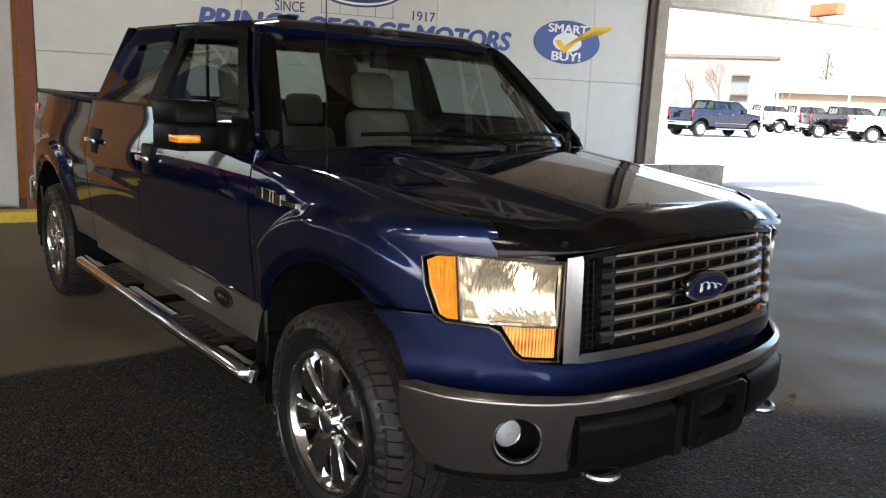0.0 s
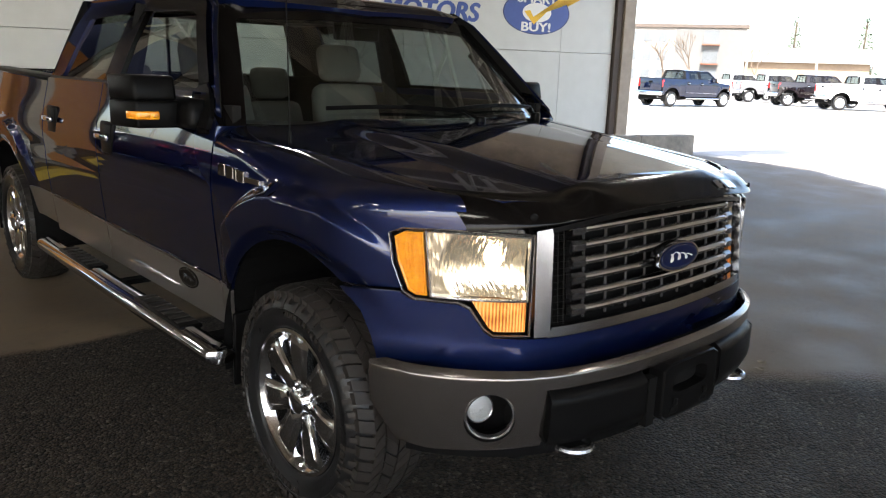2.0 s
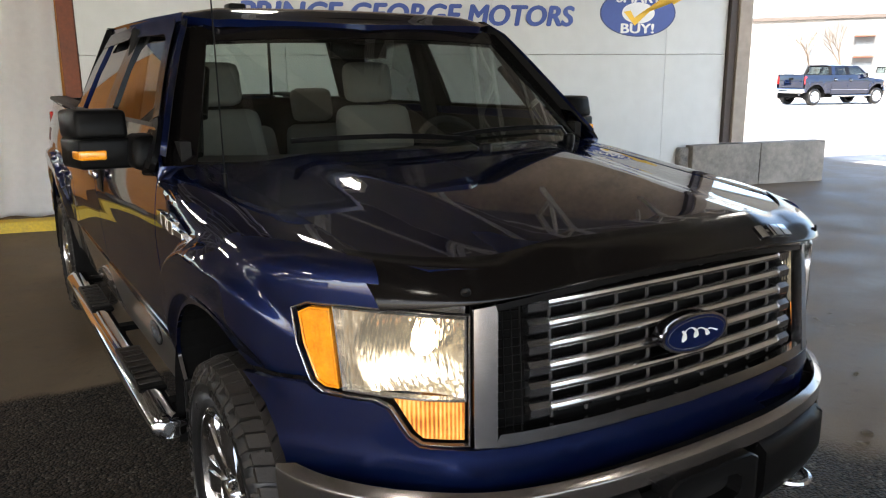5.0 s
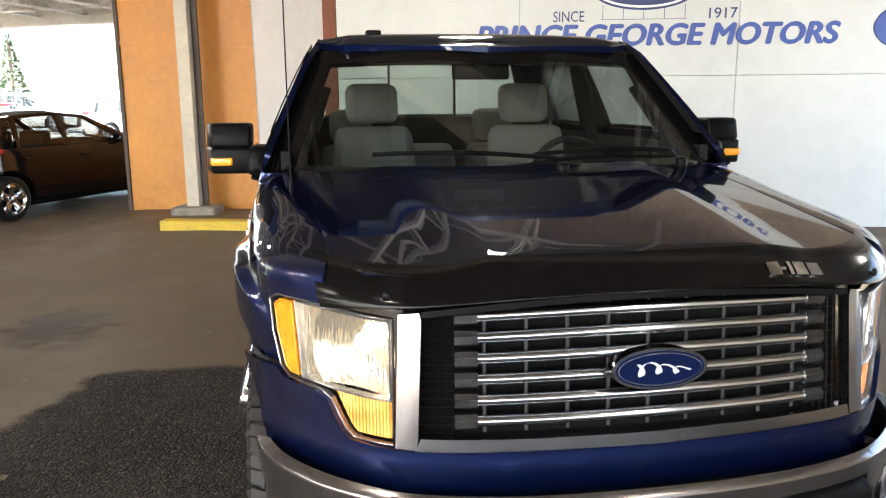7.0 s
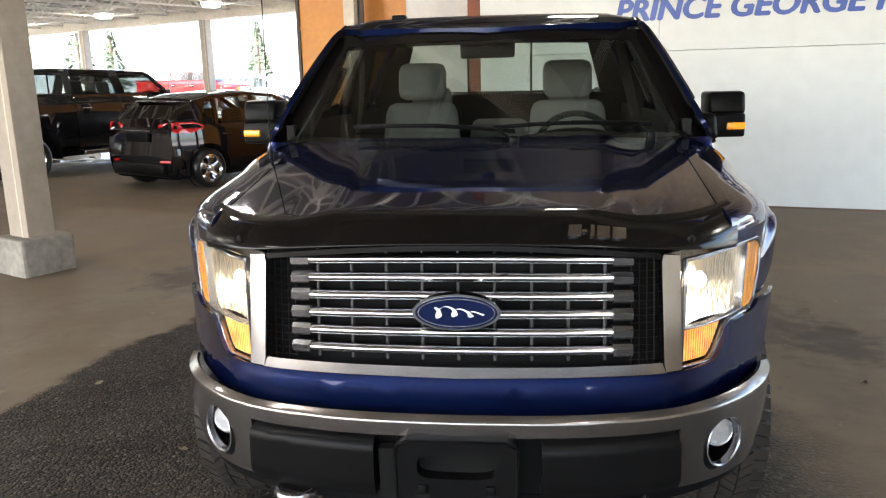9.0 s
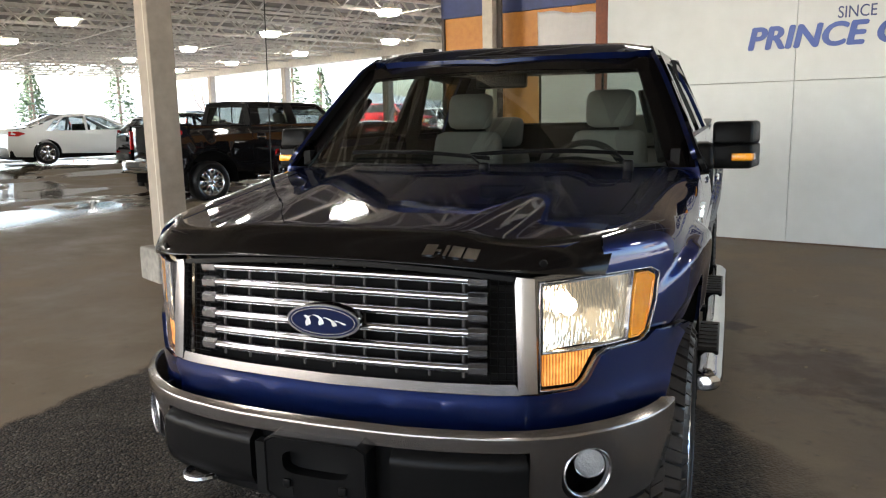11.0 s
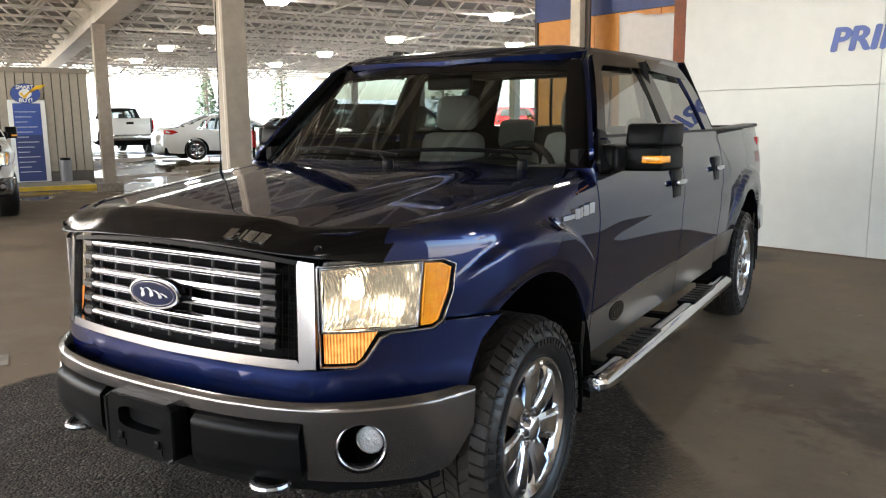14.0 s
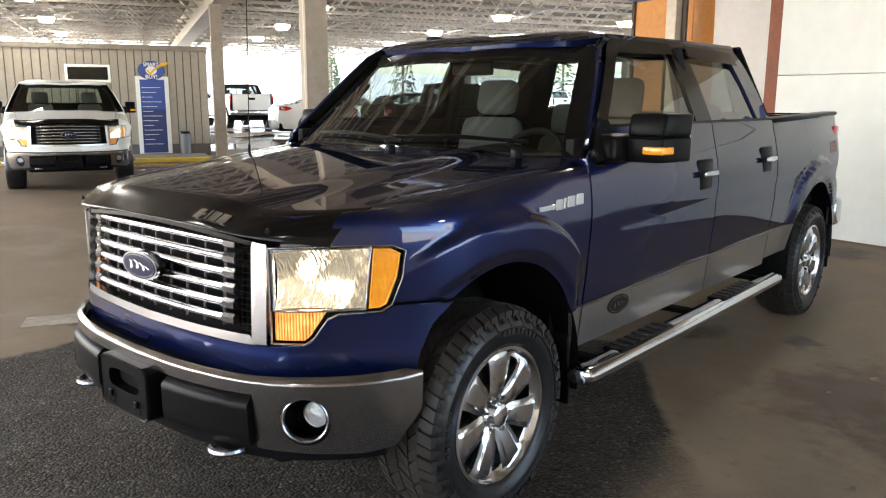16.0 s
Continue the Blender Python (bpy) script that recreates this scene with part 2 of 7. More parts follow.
def rise(x, y):
    """The floor climbs a little towards the wall."""
    v = (WALL_INV @ Vector((x, y, 0))).y
    t = min(1.0, max(0.0, (v + 3.2) / 3.0))
    left = min(1.0, max(0.0, (-x - 4) / 7))
    t *= 1 - min(1.0, max(0.0, (-x - 2.5) / 2))
    far = min(1.0, max(0.0, (-x - 10) / 4)) * min(1.0, max(0.0, (y - 9) / 5))
    return 0.22 * far + 0.15 * left * left * (3 - 2 * left) + 0.10 * t * t * (3 - 2 * t)


bm = bmesh.new()
xs = [-600, -250, -120, -70, -45, -30] + [-22 + 1.0 * k for k in range(38)] + [18, 22, 30, 45, 70, 120, 250, 600]
ys = [-600, -200, -80, -40, -20, -12] + [-8 + 0.75 * k for k in range(33)] + [18, 21, 26, 35, 60, 120, 250, 600]
grid = [[bm.verts.new((x, y, rise(x, y) * (1 if x < 12 else 0))) for y in ys] for x in xs]
for i in range(len(xs) - 1):
    for j in range(len(ys) - 1):
        bm.faces.new((grid[i][j], grid[i + 1][j], grid[i + 1][j + 1], grid[i][j + 1]))
tagged(link("ground", bm, ground_material(), smooth=True), "worn brown concrete floor with a dark asphalt patch and damp stains", "floor", kind="structure")

# ---- the white sign wall ----
wall = empty("wall_sign", WALL, label="white painted panel wall with blue dealership lettering", category="wall", kind="structure")
panel_u = [-0.38, 1.72, 4.14, 6.52, 7.42]
for k in range(4):
    for z0, z1 in ((0.10, 1.820), (1.825, 3.10)):
        part("wall_panel", box(panel_u[k] + 0.002, panel_u[k + 1] - 0.002, 0, 0.10, z0, z1, bev=0.003), M_wall, wall)
part("wall_core", box(-0.38, 7.42, 0.102, 0.22, 0.05, 3.10), M_wallback, wall)
# unseen band, added so that the hood reflects brown here
part("upper_band", box(-0.38, 7.42, 0.03, 0.22, 3.105, 4.35), mat("brown_band", (0.28, 0.225, 0.165), 0.7, var=0.25, scale=2.0), wall, "unseen brown band added above the panels to darken the hood's reflection")
part("base_strip", box(-0.38, 6.74, -0.012, 0.09, 0.04, 0.115), M_wallback, wall, "dark brown strip along the wall's foot")


def text_mesh(body, size, depth=0.004, shear=0.0, bold=0.0, space=1.0):
    cu = bpy.data.curves.new("t", "FONT")
    cu.body, cu.size, cu.extrude, cu.shear, cu.offset, cu.space_character = body, size, depth, shear, bold, space
    cu.align_x, cu.resolution_u = "LEFT", 4
    ob = new("t", cu)
    dg = bpy.context.evaluated_depsgraph_get()
    me = bpy.data.meshes.new_from_object(ob.evaluated_get(dg))
    bpy.data.objects.remove(ob)
    bpy.data.curves.remove(cu)
    return me


def lettering(name, body, material, parent, m, width, height, label="", shear=0.0, bold=0.0, depth=0.004):
    """Raised letters fitted to a width and a cap height, in the xz plane of m."""
    me = text_mesh(body, 1.0, depth, shear)
    if bold:
        b0 = bmesh.new()
        b0.from_mesh(me)
        for k, (dx, dy) in enumerate(((1, 0), (0.5, 0.35), (0.5, -0.35), (0.25, 0.2), (0.75, -0.2), (0.75, 0.2), (0.25, -0.2))):
            src = me.copy()
            for v in src.vertices:
                v.co = (v.co.x + dx * bold, v.co.y + dy * bold, v.co.z * (1 - 0.05 * (k + 1)))
            b0.from_mesh(src)
        b0.to_mesh(me)
        b0.free()
    co = np.array([v.co[:] for v in me.vertices])
    lo, hi = co.min(0), co.max(0)
    for v in me.vertices:
        v.co = ((v.co.x - lo[0]) / (hi[0] - lo[0]) * width, -(v.co.z - lo[2]), (v.co.y - lo[1]) / (hi[1] - lo[1]) * height)
    me.materials.clear()
    me.materials.append(material)
    ob = new(name, me)
    ob.parent = parent
    ob.matrix_basis = m
    if label:
        ob["label"] = label
    return ob


def oval(rx, rz, depth, n=48):
    bm = bmesh.new()
    top = [bm.verts.new((rx * math.cos(k * math.tau / n), -depth, rz * math.sin(k * math.tau / n))) for k in range(n)]
    bot = [bm.verts.new((v.co.x, 0, v.co.z)) for v in top]
    bm.faces.new(top)
    for k in range(n):
        bm.faces.new((top[k], bot[k], bot[(k + 1) % n], top[(k + 1) % n]))
    return bm


def poly_plate(pts, depth):
    """A flat plate from an outline in x, z, standing proud towards -y."""
    bm = bmesh.new()
    f = bm.faces.new([bm.verts.new((x, 0, z)) for x, z in pts])
    r = bmesh.ops.extrude_face_region(bm, geom=[f])
    for v in r["geom"]:
        if isinstance(v, bmesh.types.BMVert):
            v.co.y -= depth
    bmesh.ops.recalc_face_normals(bm, faces=bm.faces)
    return bm


def ribbon(w, h, depth, thick):
    """A flowing white mark: one thick-and-thin stroke that rises and falls along an oval's middle."""
    bm = bmesh.new()
    n, rows = 96, []
    for k in range(n + 1):
        t = k / n
        x = w * (-1 + 2 * t) + 0.20 * w * math.sin(t * 19 + 0.6)
        z = h * (0.9 - 0.55 * t) * math.sin(t * 19 + 2.1 + 1.2 * t * t) + 0.18 * h * math.sin(t * 5)
        a = thick * (0.35 + 0.65 * abs(math.sin(t * 9.5 + 0.4)))
        rows.append([bm.verts.new((x + dx * a, y, z + 0.4 * dx * a)) for dx, y in ((-1, 0), (-1, -depth), (1, -depth), (1, 0))])
    for ra, rb in zip(rows, rows[1:]):
        for j in range(3):
            bm.faces.new((ra[j], ra[j + 1], rb[j + 1], rb[j]))
    bmesh.ops.recalc_face_normals(bm, faces=bm.faces)
    return bm


lettering("sign_lettering", "PRINCE GEORGE MOTORS", M_blue, wall, pose(1.238, -0.001, 2.152), 3.985, 0.245, "bold blue italic lettering", 0.18, 0.085)
lettering("sign_since", "SINCE", M_navy, wall, pose(2.10, -0.001, 2.424), 0.345, 0.115, "dark lettering")
lettering("sign_year", "1917", M_navy, wall, pose(3.81, -0.001, 2.440), 0.305, 0.115, "dark lettering")
part("brand_oval_rim", oval(0.60, 0.25, 0.003), M_navy, wall, "dark oval emblem", m=pose(3.10, 0, 2.79))
part("brand_oval_ring", oval(0.57, 0.225, 0.005), M_signwhite, wall, m=pose(3.10, 0, 2.79))
part("brand_oval_field", oval(0.545, 0.20, 0.007), M_navy, wall, m=pose(3.10, 0, 2.79))
part("brand_mark", ribbon(0.33, 0.11, 0.009, 0.028), M_signwhite, wall, m=pose(3.10, 0, 2.79))
bm = bmesh.new()
for k in range(5):
    add_box(bm, -0.45 + k * 0.225 - 0.003, -0.45 + k * 0.225 + 0.003, -0.003, 0, 0, 0.16)
add_box(bm, -0.47, 0.47, -0.003, 0, 0, 0.005)
part("sign_scaffold", bm, M_navy, wall, m=pose(3.10, 0, 2.44))


def smart_buy(parent, s, m):
    """The round badge with its tick, s metres high."""
    part("badge_rim", oval(0.93 * s, 0.5 * s, 0.003), M_navy, parent, m=m)
    part("badge_field", oval(0.90 * s, 0.48 * s, 0.005), M_blue, parent, "blue oval badge", m=m)
    part("badge_centre", oval(0.40 * s, 0.22 * s, 0.007), M_signwhite, parent, m=m)
    lettering("badge_word", "SMART", M_signwhite, parent, m @ pose(-0.55 * s, -0.004, 0.21 * s), 1.10 * s, 0.20 * s, "white lettering", 0, 0.06, 0.003)
    lettering("badge_word", "BUY!", M_signwhite, parent, m @ pose(-0.42 * s, -0.004, -0.43 * s), 0.82 * s, 0.21 * s, "white lettering", 0, 0.06, 0.003)
    part("badge_tick", poly_plate([(-0.36 * s, 0.02 * s), (-0.20 * s, 0.05 * s), (-0.10 * s, -0.10 * s), (0.75 * s, 0.30 * s), (1.26 * s, 0.38 * s), (1.25 * s, 0.46 * s), (0.70 * s, 0.40 * s), (-0.08 * s, -0.27 * s)], 0.010), M_signyel, parent, "yellow tick", m=m)


smart_buy(wall, 0.575, pose(6.10, -0.001, 2.325))

# ---- post, low concrete wall and lintel at the wall's open end ----
post = empty("end_post", WALL, label="taupe steel post with a dark channel at the wall's open end", category="post", kind="structure")
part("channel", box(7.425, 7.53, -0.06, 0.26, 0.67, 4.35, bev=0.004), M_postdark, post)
part("flange", box(7.532, 7.73, -0.10, 0.30, 0.67, 4.35, bev=0.006), M_post, post)
low = empty("low_wall", WALL, label="stained low concrete wall in weathered cast panels", category="wall", kind="structure")
for k in range(2):
    u0 = 6.90 + k * 1.07
    part("cast_panel", box(u0 + 0.004, u0 + 1.066, -0.16, 0.05, 0.0, 0.655 + 0.006 * k, bev=0.012), M_conc, low)
part("broken_end", box(6.75, 6.90, -0.10, 0.06, 0.0, 0.625, bev=0.03), mat("broken_concrete", (0.16, 0.15, 0.135), 0.95, var=0.7, scale=14, bump=1.0, bscale=18), low)
lintel = empty("edge_beam", WALL, label="beige steel fascia beam over the open side", category="beam", kind="structure")
part("web", box(7.74, 12.7, 0.0, 0.12, 3.0, 3.9, bev=0.01), M_steel, lintel)
part("lower_flange", box(7.74, 12.7, -0.10, 0.22, 2.95, 2.998, bev=0.006), M_steel, lintel)
part("rusty_bracket", box(10.6, 10.78, -0.5, -0.002, 3.02, 3.2, bev=0.01), M_rust, lintel)

# ---- orange plywood bay, its post, tarpaulin and kerb ----
bay = empty("plywood_bay", WALL @ pose(0, 1.3, 0), label="orange-stained plywood hoarding in tall sheets", category="hoarding", kind="structure")
for u0, u1 in ((-3.66, -2.60), (-2.59, -1.50), (-1.49, -0.56)):
    for z0, z1 in ((0.06, 2.34), (2.38, 3.02)):
        part("plywood_sheet", box(u0, u1, 0, 0.05, z0, z1, bev=0.004), M_orange, bay)
part("batten", box(-3.66, -0.56, -0.02, -0.002, 2.33, 2.39), M_orange, bay)
for k in range(5):
    part("plywood_sheet", box(-3.66, -3.61, 0.06 + 1.23 * k, 1.27 + 1.23 * k, 0.06, 3.02, bev=0.004), M_orange, bay)
part("frame_edge", box(-3.71, -3.662, -0.03, 0.08, 0.03, 4.3), M_postdark, bay)
part("header", box(-3.71, -0.4, -0.03, 0.1, 3.022, 4.3), mat("blue_tarp", (0.03, 0.05, 0.16), 0.5, var=0.2, scale=2, bump=0.3, bscale=6), bay, "dark blue sheeting over the plywood")
bp_ = empty("bay_post", WALL @ pose(-2.58, 0.90, 0.06), label="beige steel post on a rough concrete footing", category="post", kind="structure")
part("shaft", box(-0.085, 0.085, -0.09, 0.09, 0, 4.2, bev=0.008), M_steel, bp_)
# dark plate that paints the shade along one side of the shaft
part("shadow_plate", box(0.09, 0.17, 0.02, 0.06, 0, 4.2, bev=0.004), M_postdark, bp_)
part("footing", box(-0.28, 0.34, -0.22, 0.2, -0.05, 0.14, bev=0.05), M_conc, bp_)

bm = bmesh.new()
cols, rows_ = 40, 60
gv = []
for i in range(cols + 1):
    for j in range(rows_ + 1):
        u, z = -1.47 + 0.82 * i / cols, 0.13 + 2.72 * j / rows_
        fold = 0.010 * math.sin(9 * u + 0.7 * z) + 0.004 * math.sin(23 * u - 1.3 * z) + 0.012 * noise.noise((u * 3, z * 1.2, 4))
        gv.append(bm.verts.new((u + 0.05 * (z / 2.7) * (1 if i > 20 else -0.2), 0.34 + fold - 0.02 * z, z - 0.10 * (i / cols) * (j / rows_) + 0.012 * math.sin(u * 14))))
for i in range(cols):
    for j in range(rows_):
        a = i * (rows_ + 1) + j
        bm.faces.new((gv[a], gv[a + rows_ + 1], gv[a + rows_ + 2], gv[a + 1]))
bmesh.ops.solidify(bm, geom=bm.faces[:], thickness=0.004)
tagged(link("tarpaulin", bm, M_tarp, smooth=True, m=WALL), "creased white tarpaulin hung beside the orange hoarding", "tarpaulin")
bm = box(-0.55, -0.39, 0.03, 0.24, 0.06, 4.3, bev=0.006)
tagged(link("corner_post", bm, M_brown, m=WALL), "red-brown timber corner post of the white wall", "post", kind="structure")
kerb = box(-2.47, -0.42, -0.44, -0.24, 0.02, 0.205, bev=0.02)
tagged(link("parking_kerb", kerb, M_yellow, m=WALL @ pose(0, -0.02, 0)), "yellow painted concrete kerb, scuffed and dirty", "kerb", kind="structure")

# ---- canopy: girders on posts, open-web joists, deck, lamps ----
ROOF = Matrix.Translation((-4.40, 3.65, 0)) @ Matrix.Rotation(radians(-27.4), 4, "Z")
P0, P1, Q0, Q1 = -32.0, 11.7, -11.0, 13.5
deck = box(P0, -3.0, Q0, Q1, 4.42, 4.55)
add_box(deck, -3.0, P1, -10.5, Q1, 4.42, 4.55)
tagged(link("ceiling", deck, M_deck, m=ROOF), "pale ribbed metal roof deck of the canopy", "ceiling", kind="structure")
bm = bmesh.new()
p = P0 + 0.5
while p < P1:
    for q0, q1 in (((Q0 if p < -3 else -10.5) + 0.1, -0.25), (0.25, Q1 - 0.1)):
        add_box(bm, p - 0.04, p + 0.04, q0, q1, 4.35, 4.415)
        add_box(bm, p - 0.035, p + 0.035, q0, q1, 3.80, 3.85)
        n = int((q1 - q0) / 0.55)
        for k in range(n):
            qa, qb = q0 + (q1 - q0) * k / n, q0 + (q1 - q0) * (k + 1) / n
            za, zb = (3.82, 4.38) if k % 2 else (4.38, 3.82)
            add_rod(bm, (p, qa, za), (p, qb, zb), 0.032, 4)
    p += 1.5
for q in (-9, -5, 4, 8, 12):
    pe = P1
    add_box(bm, P0, pe, q - 0.02, q + 0.02, 3.775, 3.798)
    for k in range(int((pe - P0) / 1.5) - 1):
        add_rod(bm, (P0 + 0.5 + 1.5 * k, q, 3.80 + 0.55 * (k % 2)), (P0 + 2.0 + 1.5 * k, q, 4.35 - 0.55 * (k % 2)), 0.016, 4)
tagged(link("ceiling_joists", bm, mat("joist_steel", (0.50, 0.475, 0.42), 0.6, var=0.3, scale=1.2), m=ROOF), "beige open-web steel joists under the canopy deck", "joists", kind="structure")
# unseen wall added to hold back light from the right
side = empty("wall_side", ROOF @ pose(P1, 0, 0), label="unseen plain tan block wall added to block light from the canopy's short side", category="wall", kind="structure")
M_block = mat("tan_block", (0.52, 0.47, 0.40), 0.85, var=0.15, scale=1.5, bump=0.2, bscale=20)
for q0, q1 in ((-6.0, 0.2),):
    part("pier", box(0.0, 0.2, q0, q1, -0.02, 3.2), M_block, side)
part("header", box(0.0, 0.2, -10.5, 2.9, 3.202, 4.41), M_block, side)
for q in (0.0, 13.5):
    g = empty("girder", ROOF @ pose(0, q, 0), label="deep beige steel girder carrying the canopy", category="beam", kind="structure")
    part("web", box(P0, P1, -0.14, 0.14, 3.62, 4.40), M_steel, g)
    part("flange", box(P0, P1, -0.21, 0.21, 3.58, 3.618, bev=0.006), M_steel, g)


def canopy_post(p, q, w=0.15, foot=True):
    c = empty("canopy_post", ROOF @ pose(p, q, 0), label="taupe steel canopy post on a square concrete footing", category="post", group="canopy posts", kind="structure")
    part("shaft", box(-w, w, -0.12, 0.12, 0.3 if foot else 0, 3.578, bev=0.008), M_post, c)
    part("web_plate", box(w * 0.35, w * 0.5, -0.123, 0.123, 0.3, 3.57), M_steel, c)
    if foot:
        part("footing", box(-0.24, 0.24, -0.24, 0.24, -0.05, 0.32, bev=0.03), M_conc, c)
    return c


canopy_post(0.36, -0.08)
for p, q in ((-9.17, -0.13), (-26.4, 0.0), (-26.4, 13.4), (-13.2, 13.4), (-19.8, 13.4), (-6, 13.4)):
    canopy_post(p, q)


def ceiling_lamp(x, y):
    c = empty("canopy_lamp", ROOF @ pose(x, y, 3.80), label="lit square canopy lamp with a ribbed lens", category="lamp", group="canopy lamps")
    bm = bmesh.new()
    rings = []
    for z, r in ((-0.12, 0.15), (0.0, 0.20), (0.05, 0.20), (0.06, 0.09), (0.14, 0.08)):
        rings.append([bm.verts.new((r * sx, r * sy, z)) for sx, sy in ((-1, -1), (1, -1), (1, 1), (-1, 1))])
    for a, b2 in zip(rings[1:], rings[2:]):
        for k in range(4):
            bm.faces.new((a[k], a[(k + 1) % 4], b2[(k + 1) % 4], b2[k]))
    bm.faces.new(rings[-1])
    low_ring = rings[0]
    for v in low_ring:
        bm.verts.remove(v)
    part("housing", bm, M_lampbody, c)
    bm = bmesh.new()
    a = [bm.verts.new((0.195 * sx, 0.195 * sy, -0.002)) for sx, sy in ((-1, -1), (1, -1), (1, 1), (-1, 1))]
    b2 = [bm.verts.new((0.15 * sx, 0.15 * sy, -0.12)) for sx, sy in ((-1, -1), (1, -1), (1, 1), (-1, 1))]
    for k in range(4):
        bm.faces.new((a[k], a[(k + 1) % 4], b2[(k + 1) % 4], b2[k]))
    bm.faces.new(b2)
    bmesh.ops.recalc_face_normals(bm, faces=bm.faces)
    part("lens", bm, M_lamp, c)
    return c


for p in (-26, -21, -16, -11, -6, -1, 4, 9):
    for q in (-9, -4, 2.5, 7.5, 11.5):
        if p == 4 and q == 11.5 or p == 9 and q == 11.5:
            continue
        ceiling_lamp(p + (0.4 if q > 0 else 0), q)

# ---- small things on the floor ----
tagged(link("floor_patch", box(-0.19, 0.19, -0.13, 0.13, 0.0, 0.006, bev=0.002), M_conc, m=pose(-2.98, 0.03, 0, 0, 0, 60)), "pale square concrete patch let into the floor", "patch", kind="structure")
litter = random.Random(21)
M_leaf = mat("dry_leaf", (0.20, 0.155, 0.10), 0.8, var=0.5, scale=6)
spots = [(1.52, 1.95), (1.68, 2.55), (1.35, 2.9), (2.05, 2.3), (1.6, 0.6), (1.9, 1.1), (-3.25, -0.45), (-2.2, -1.1), (-1.4, -1.7), (-2.9, 0.5), (-0.6, -1.75), (0.4, -1.55), (-3.6, 1.2), (-2.1, 0.9), (2.4, 3.2), (1.25, -0.9)]
spots += [(litter.uniform(1.25, 3.6), litter.uniform(-0.6, 5.2)) for _ in range(26)] + [(litter.uniform(-3.8, -1.3), litter.uniform(-1.9, 3.5)) for _ in range(14)] + [(litter.uniform(-1.2, 2.2), litter.uniform(-2.2, -1.2)) for _ in range(8)]
for x, y in spots:
    bm = bmesh.new()
    n = litter.randrange(5, 9)
    r = litter.uniform(0.010, 0.032)
    ring = []
    for k in range(n):
        a, q = math.tau * k / n, r * litter.uniform(0.35, 1.2)
        ring.append(bm.verts.new((q * math.cos(a) * 1.4, q * math.sin(a), litter.uniform(0.002, 0.014))))
    mid = bm.verts.new((0, 0, 0.008))
    for k in range(n):
        bm.faces.new((ring[k], ring[(k + 1) % n], mid))
    bmesh.ops.solidify(bm, geom=bm.faces[:], thickness=0.0015)
    tagged(link("dry_leaf", bm, M_leaf, m=pose(x, y, rise(x, y) + 0.002, 0, 0, litter.uniform(0, 360))), "curled dry brown leaf lying on the floor", "leaf", group="scattered leaves")

# ---- vehicle materials ----
def paint(name, color, metal=0.35, rough=0.32):
    m = mat(name, color, rough, metal, coat=1.0)
    nt = m.node_tree
    b = nt.nodes["Principled BSDF"]
    co, n, bp = nt.nodes.new("ShaderNodeTexCoord"), nt.nodes.new("ShaderNodeTexNoise"), nt.nodes.new("ShaderNodeBump")
    n.inputs["Scale"].default_value, n.inputs["Detail"].default_value = 3.0, 3
    bp.inputs["Strength"].default_value, bp.inputs["Distance"].default_value = 0.008, 0.01
    b.inputs["Specular IOR Level"].default_value, b.inputs["Coat IOR"].default_value = 0.0 if metal < 0.1 else 0.5, 1.60
    nt.links.new(co.outputs["Object"], n.inputs["Vector"])
    nt.links.new(n.outputs[0], bp.inputs["Height"])
    nt.links.new(bp.outputs[0], b.inputs["Coat Normal"])
    return m


def flute(m, scale=150, strength=0.4):
    """Upright moulded flutes in a lens or reflector."""
    nt = m.node_tree
    b = nt.nodes["Principled BSDF"]
    co, mp, n, bp = nt.nodes.new("ShaderNodeTexCoord"), nt.nodes.new("ShaderNodeMapping"), nt.nodes.new("ShaderNodeTexVoronoi"), nt.nodes.new("ShaderNodeBump")
    mp.inputs["Scale"].default_value = (scale, scale * 0.4, scale * 0.16)
    bp.inputs["Strength"].default_value, bp.inputs["Distance"].default_value = strength, 0.006
    n.inputs["Scale"].default_value = 1.0
    nt.links.new(co.outputs["Object"], mp.inputs[0])
    nt.links.new(mp.outputs[0], n.inputs["Vector"])
    nt.links.new(n.outputs["Distance"], bp.inputs["Height"])
    nt.links.new(bp.outputs[0], b.inputs["Normal"])


M_paint = paint("deep_blue_metallic", (0.0054, 0.0132, 0.066), 0.92, 0.42)
M_paint.node_tree.nodes["Principled BSDF"].inputs["Specular Tint"].default_value = (0.02, 0.04, 0.12, 1)
M_silver = paint("pewter_metallic", (0.20, 0.18, 0.165), 0.7, 0.30)
M_bumper = mat("pewter_chrome", (0.185, 0.168, 0.158), 0.20, 0.9, coat=0.3, var=0.04, scale=1.5)
M_chrome = mat("chrome", (0.58, 0.59, 0.61), 0.07, 1.0, var=0.05, scale=9)
M_satin = mat("satin_silver", (0.33, 0.33, 0.345), 0.26, 0.9, var=0.05, scale=20)
M_satindark = mat("dark_satin_silver", (0.20, 0.20, 0.21), 0.24, 0.95, var=0.05, scale=20)
M_trim = mat("bright_trim", (0.50, 0.505, 0.52), 0.15, 1.0, var=0.05, scale=12)
M_bar = mat("grille_bar_silver", (0.56, 0.56, 0.58), 0.17, 1.0, var=0.05, scale=12)
M_plastic = mat("black_plastic", (0.0040, 0.0040, 0.0042), 0.34, var=0.15, scale=12, bump=0.06, bscale=500, spec=0.07)
M_gloss = mat("gloss_black", (0.004, 0.0035, 0.0035), 0.16, coat=0.05, spec=0.16)
M_dark = mat("underbody_black", (0.006, 0.006, 0.006), 0.85, var=0.3, scale=6, spec=0.06)
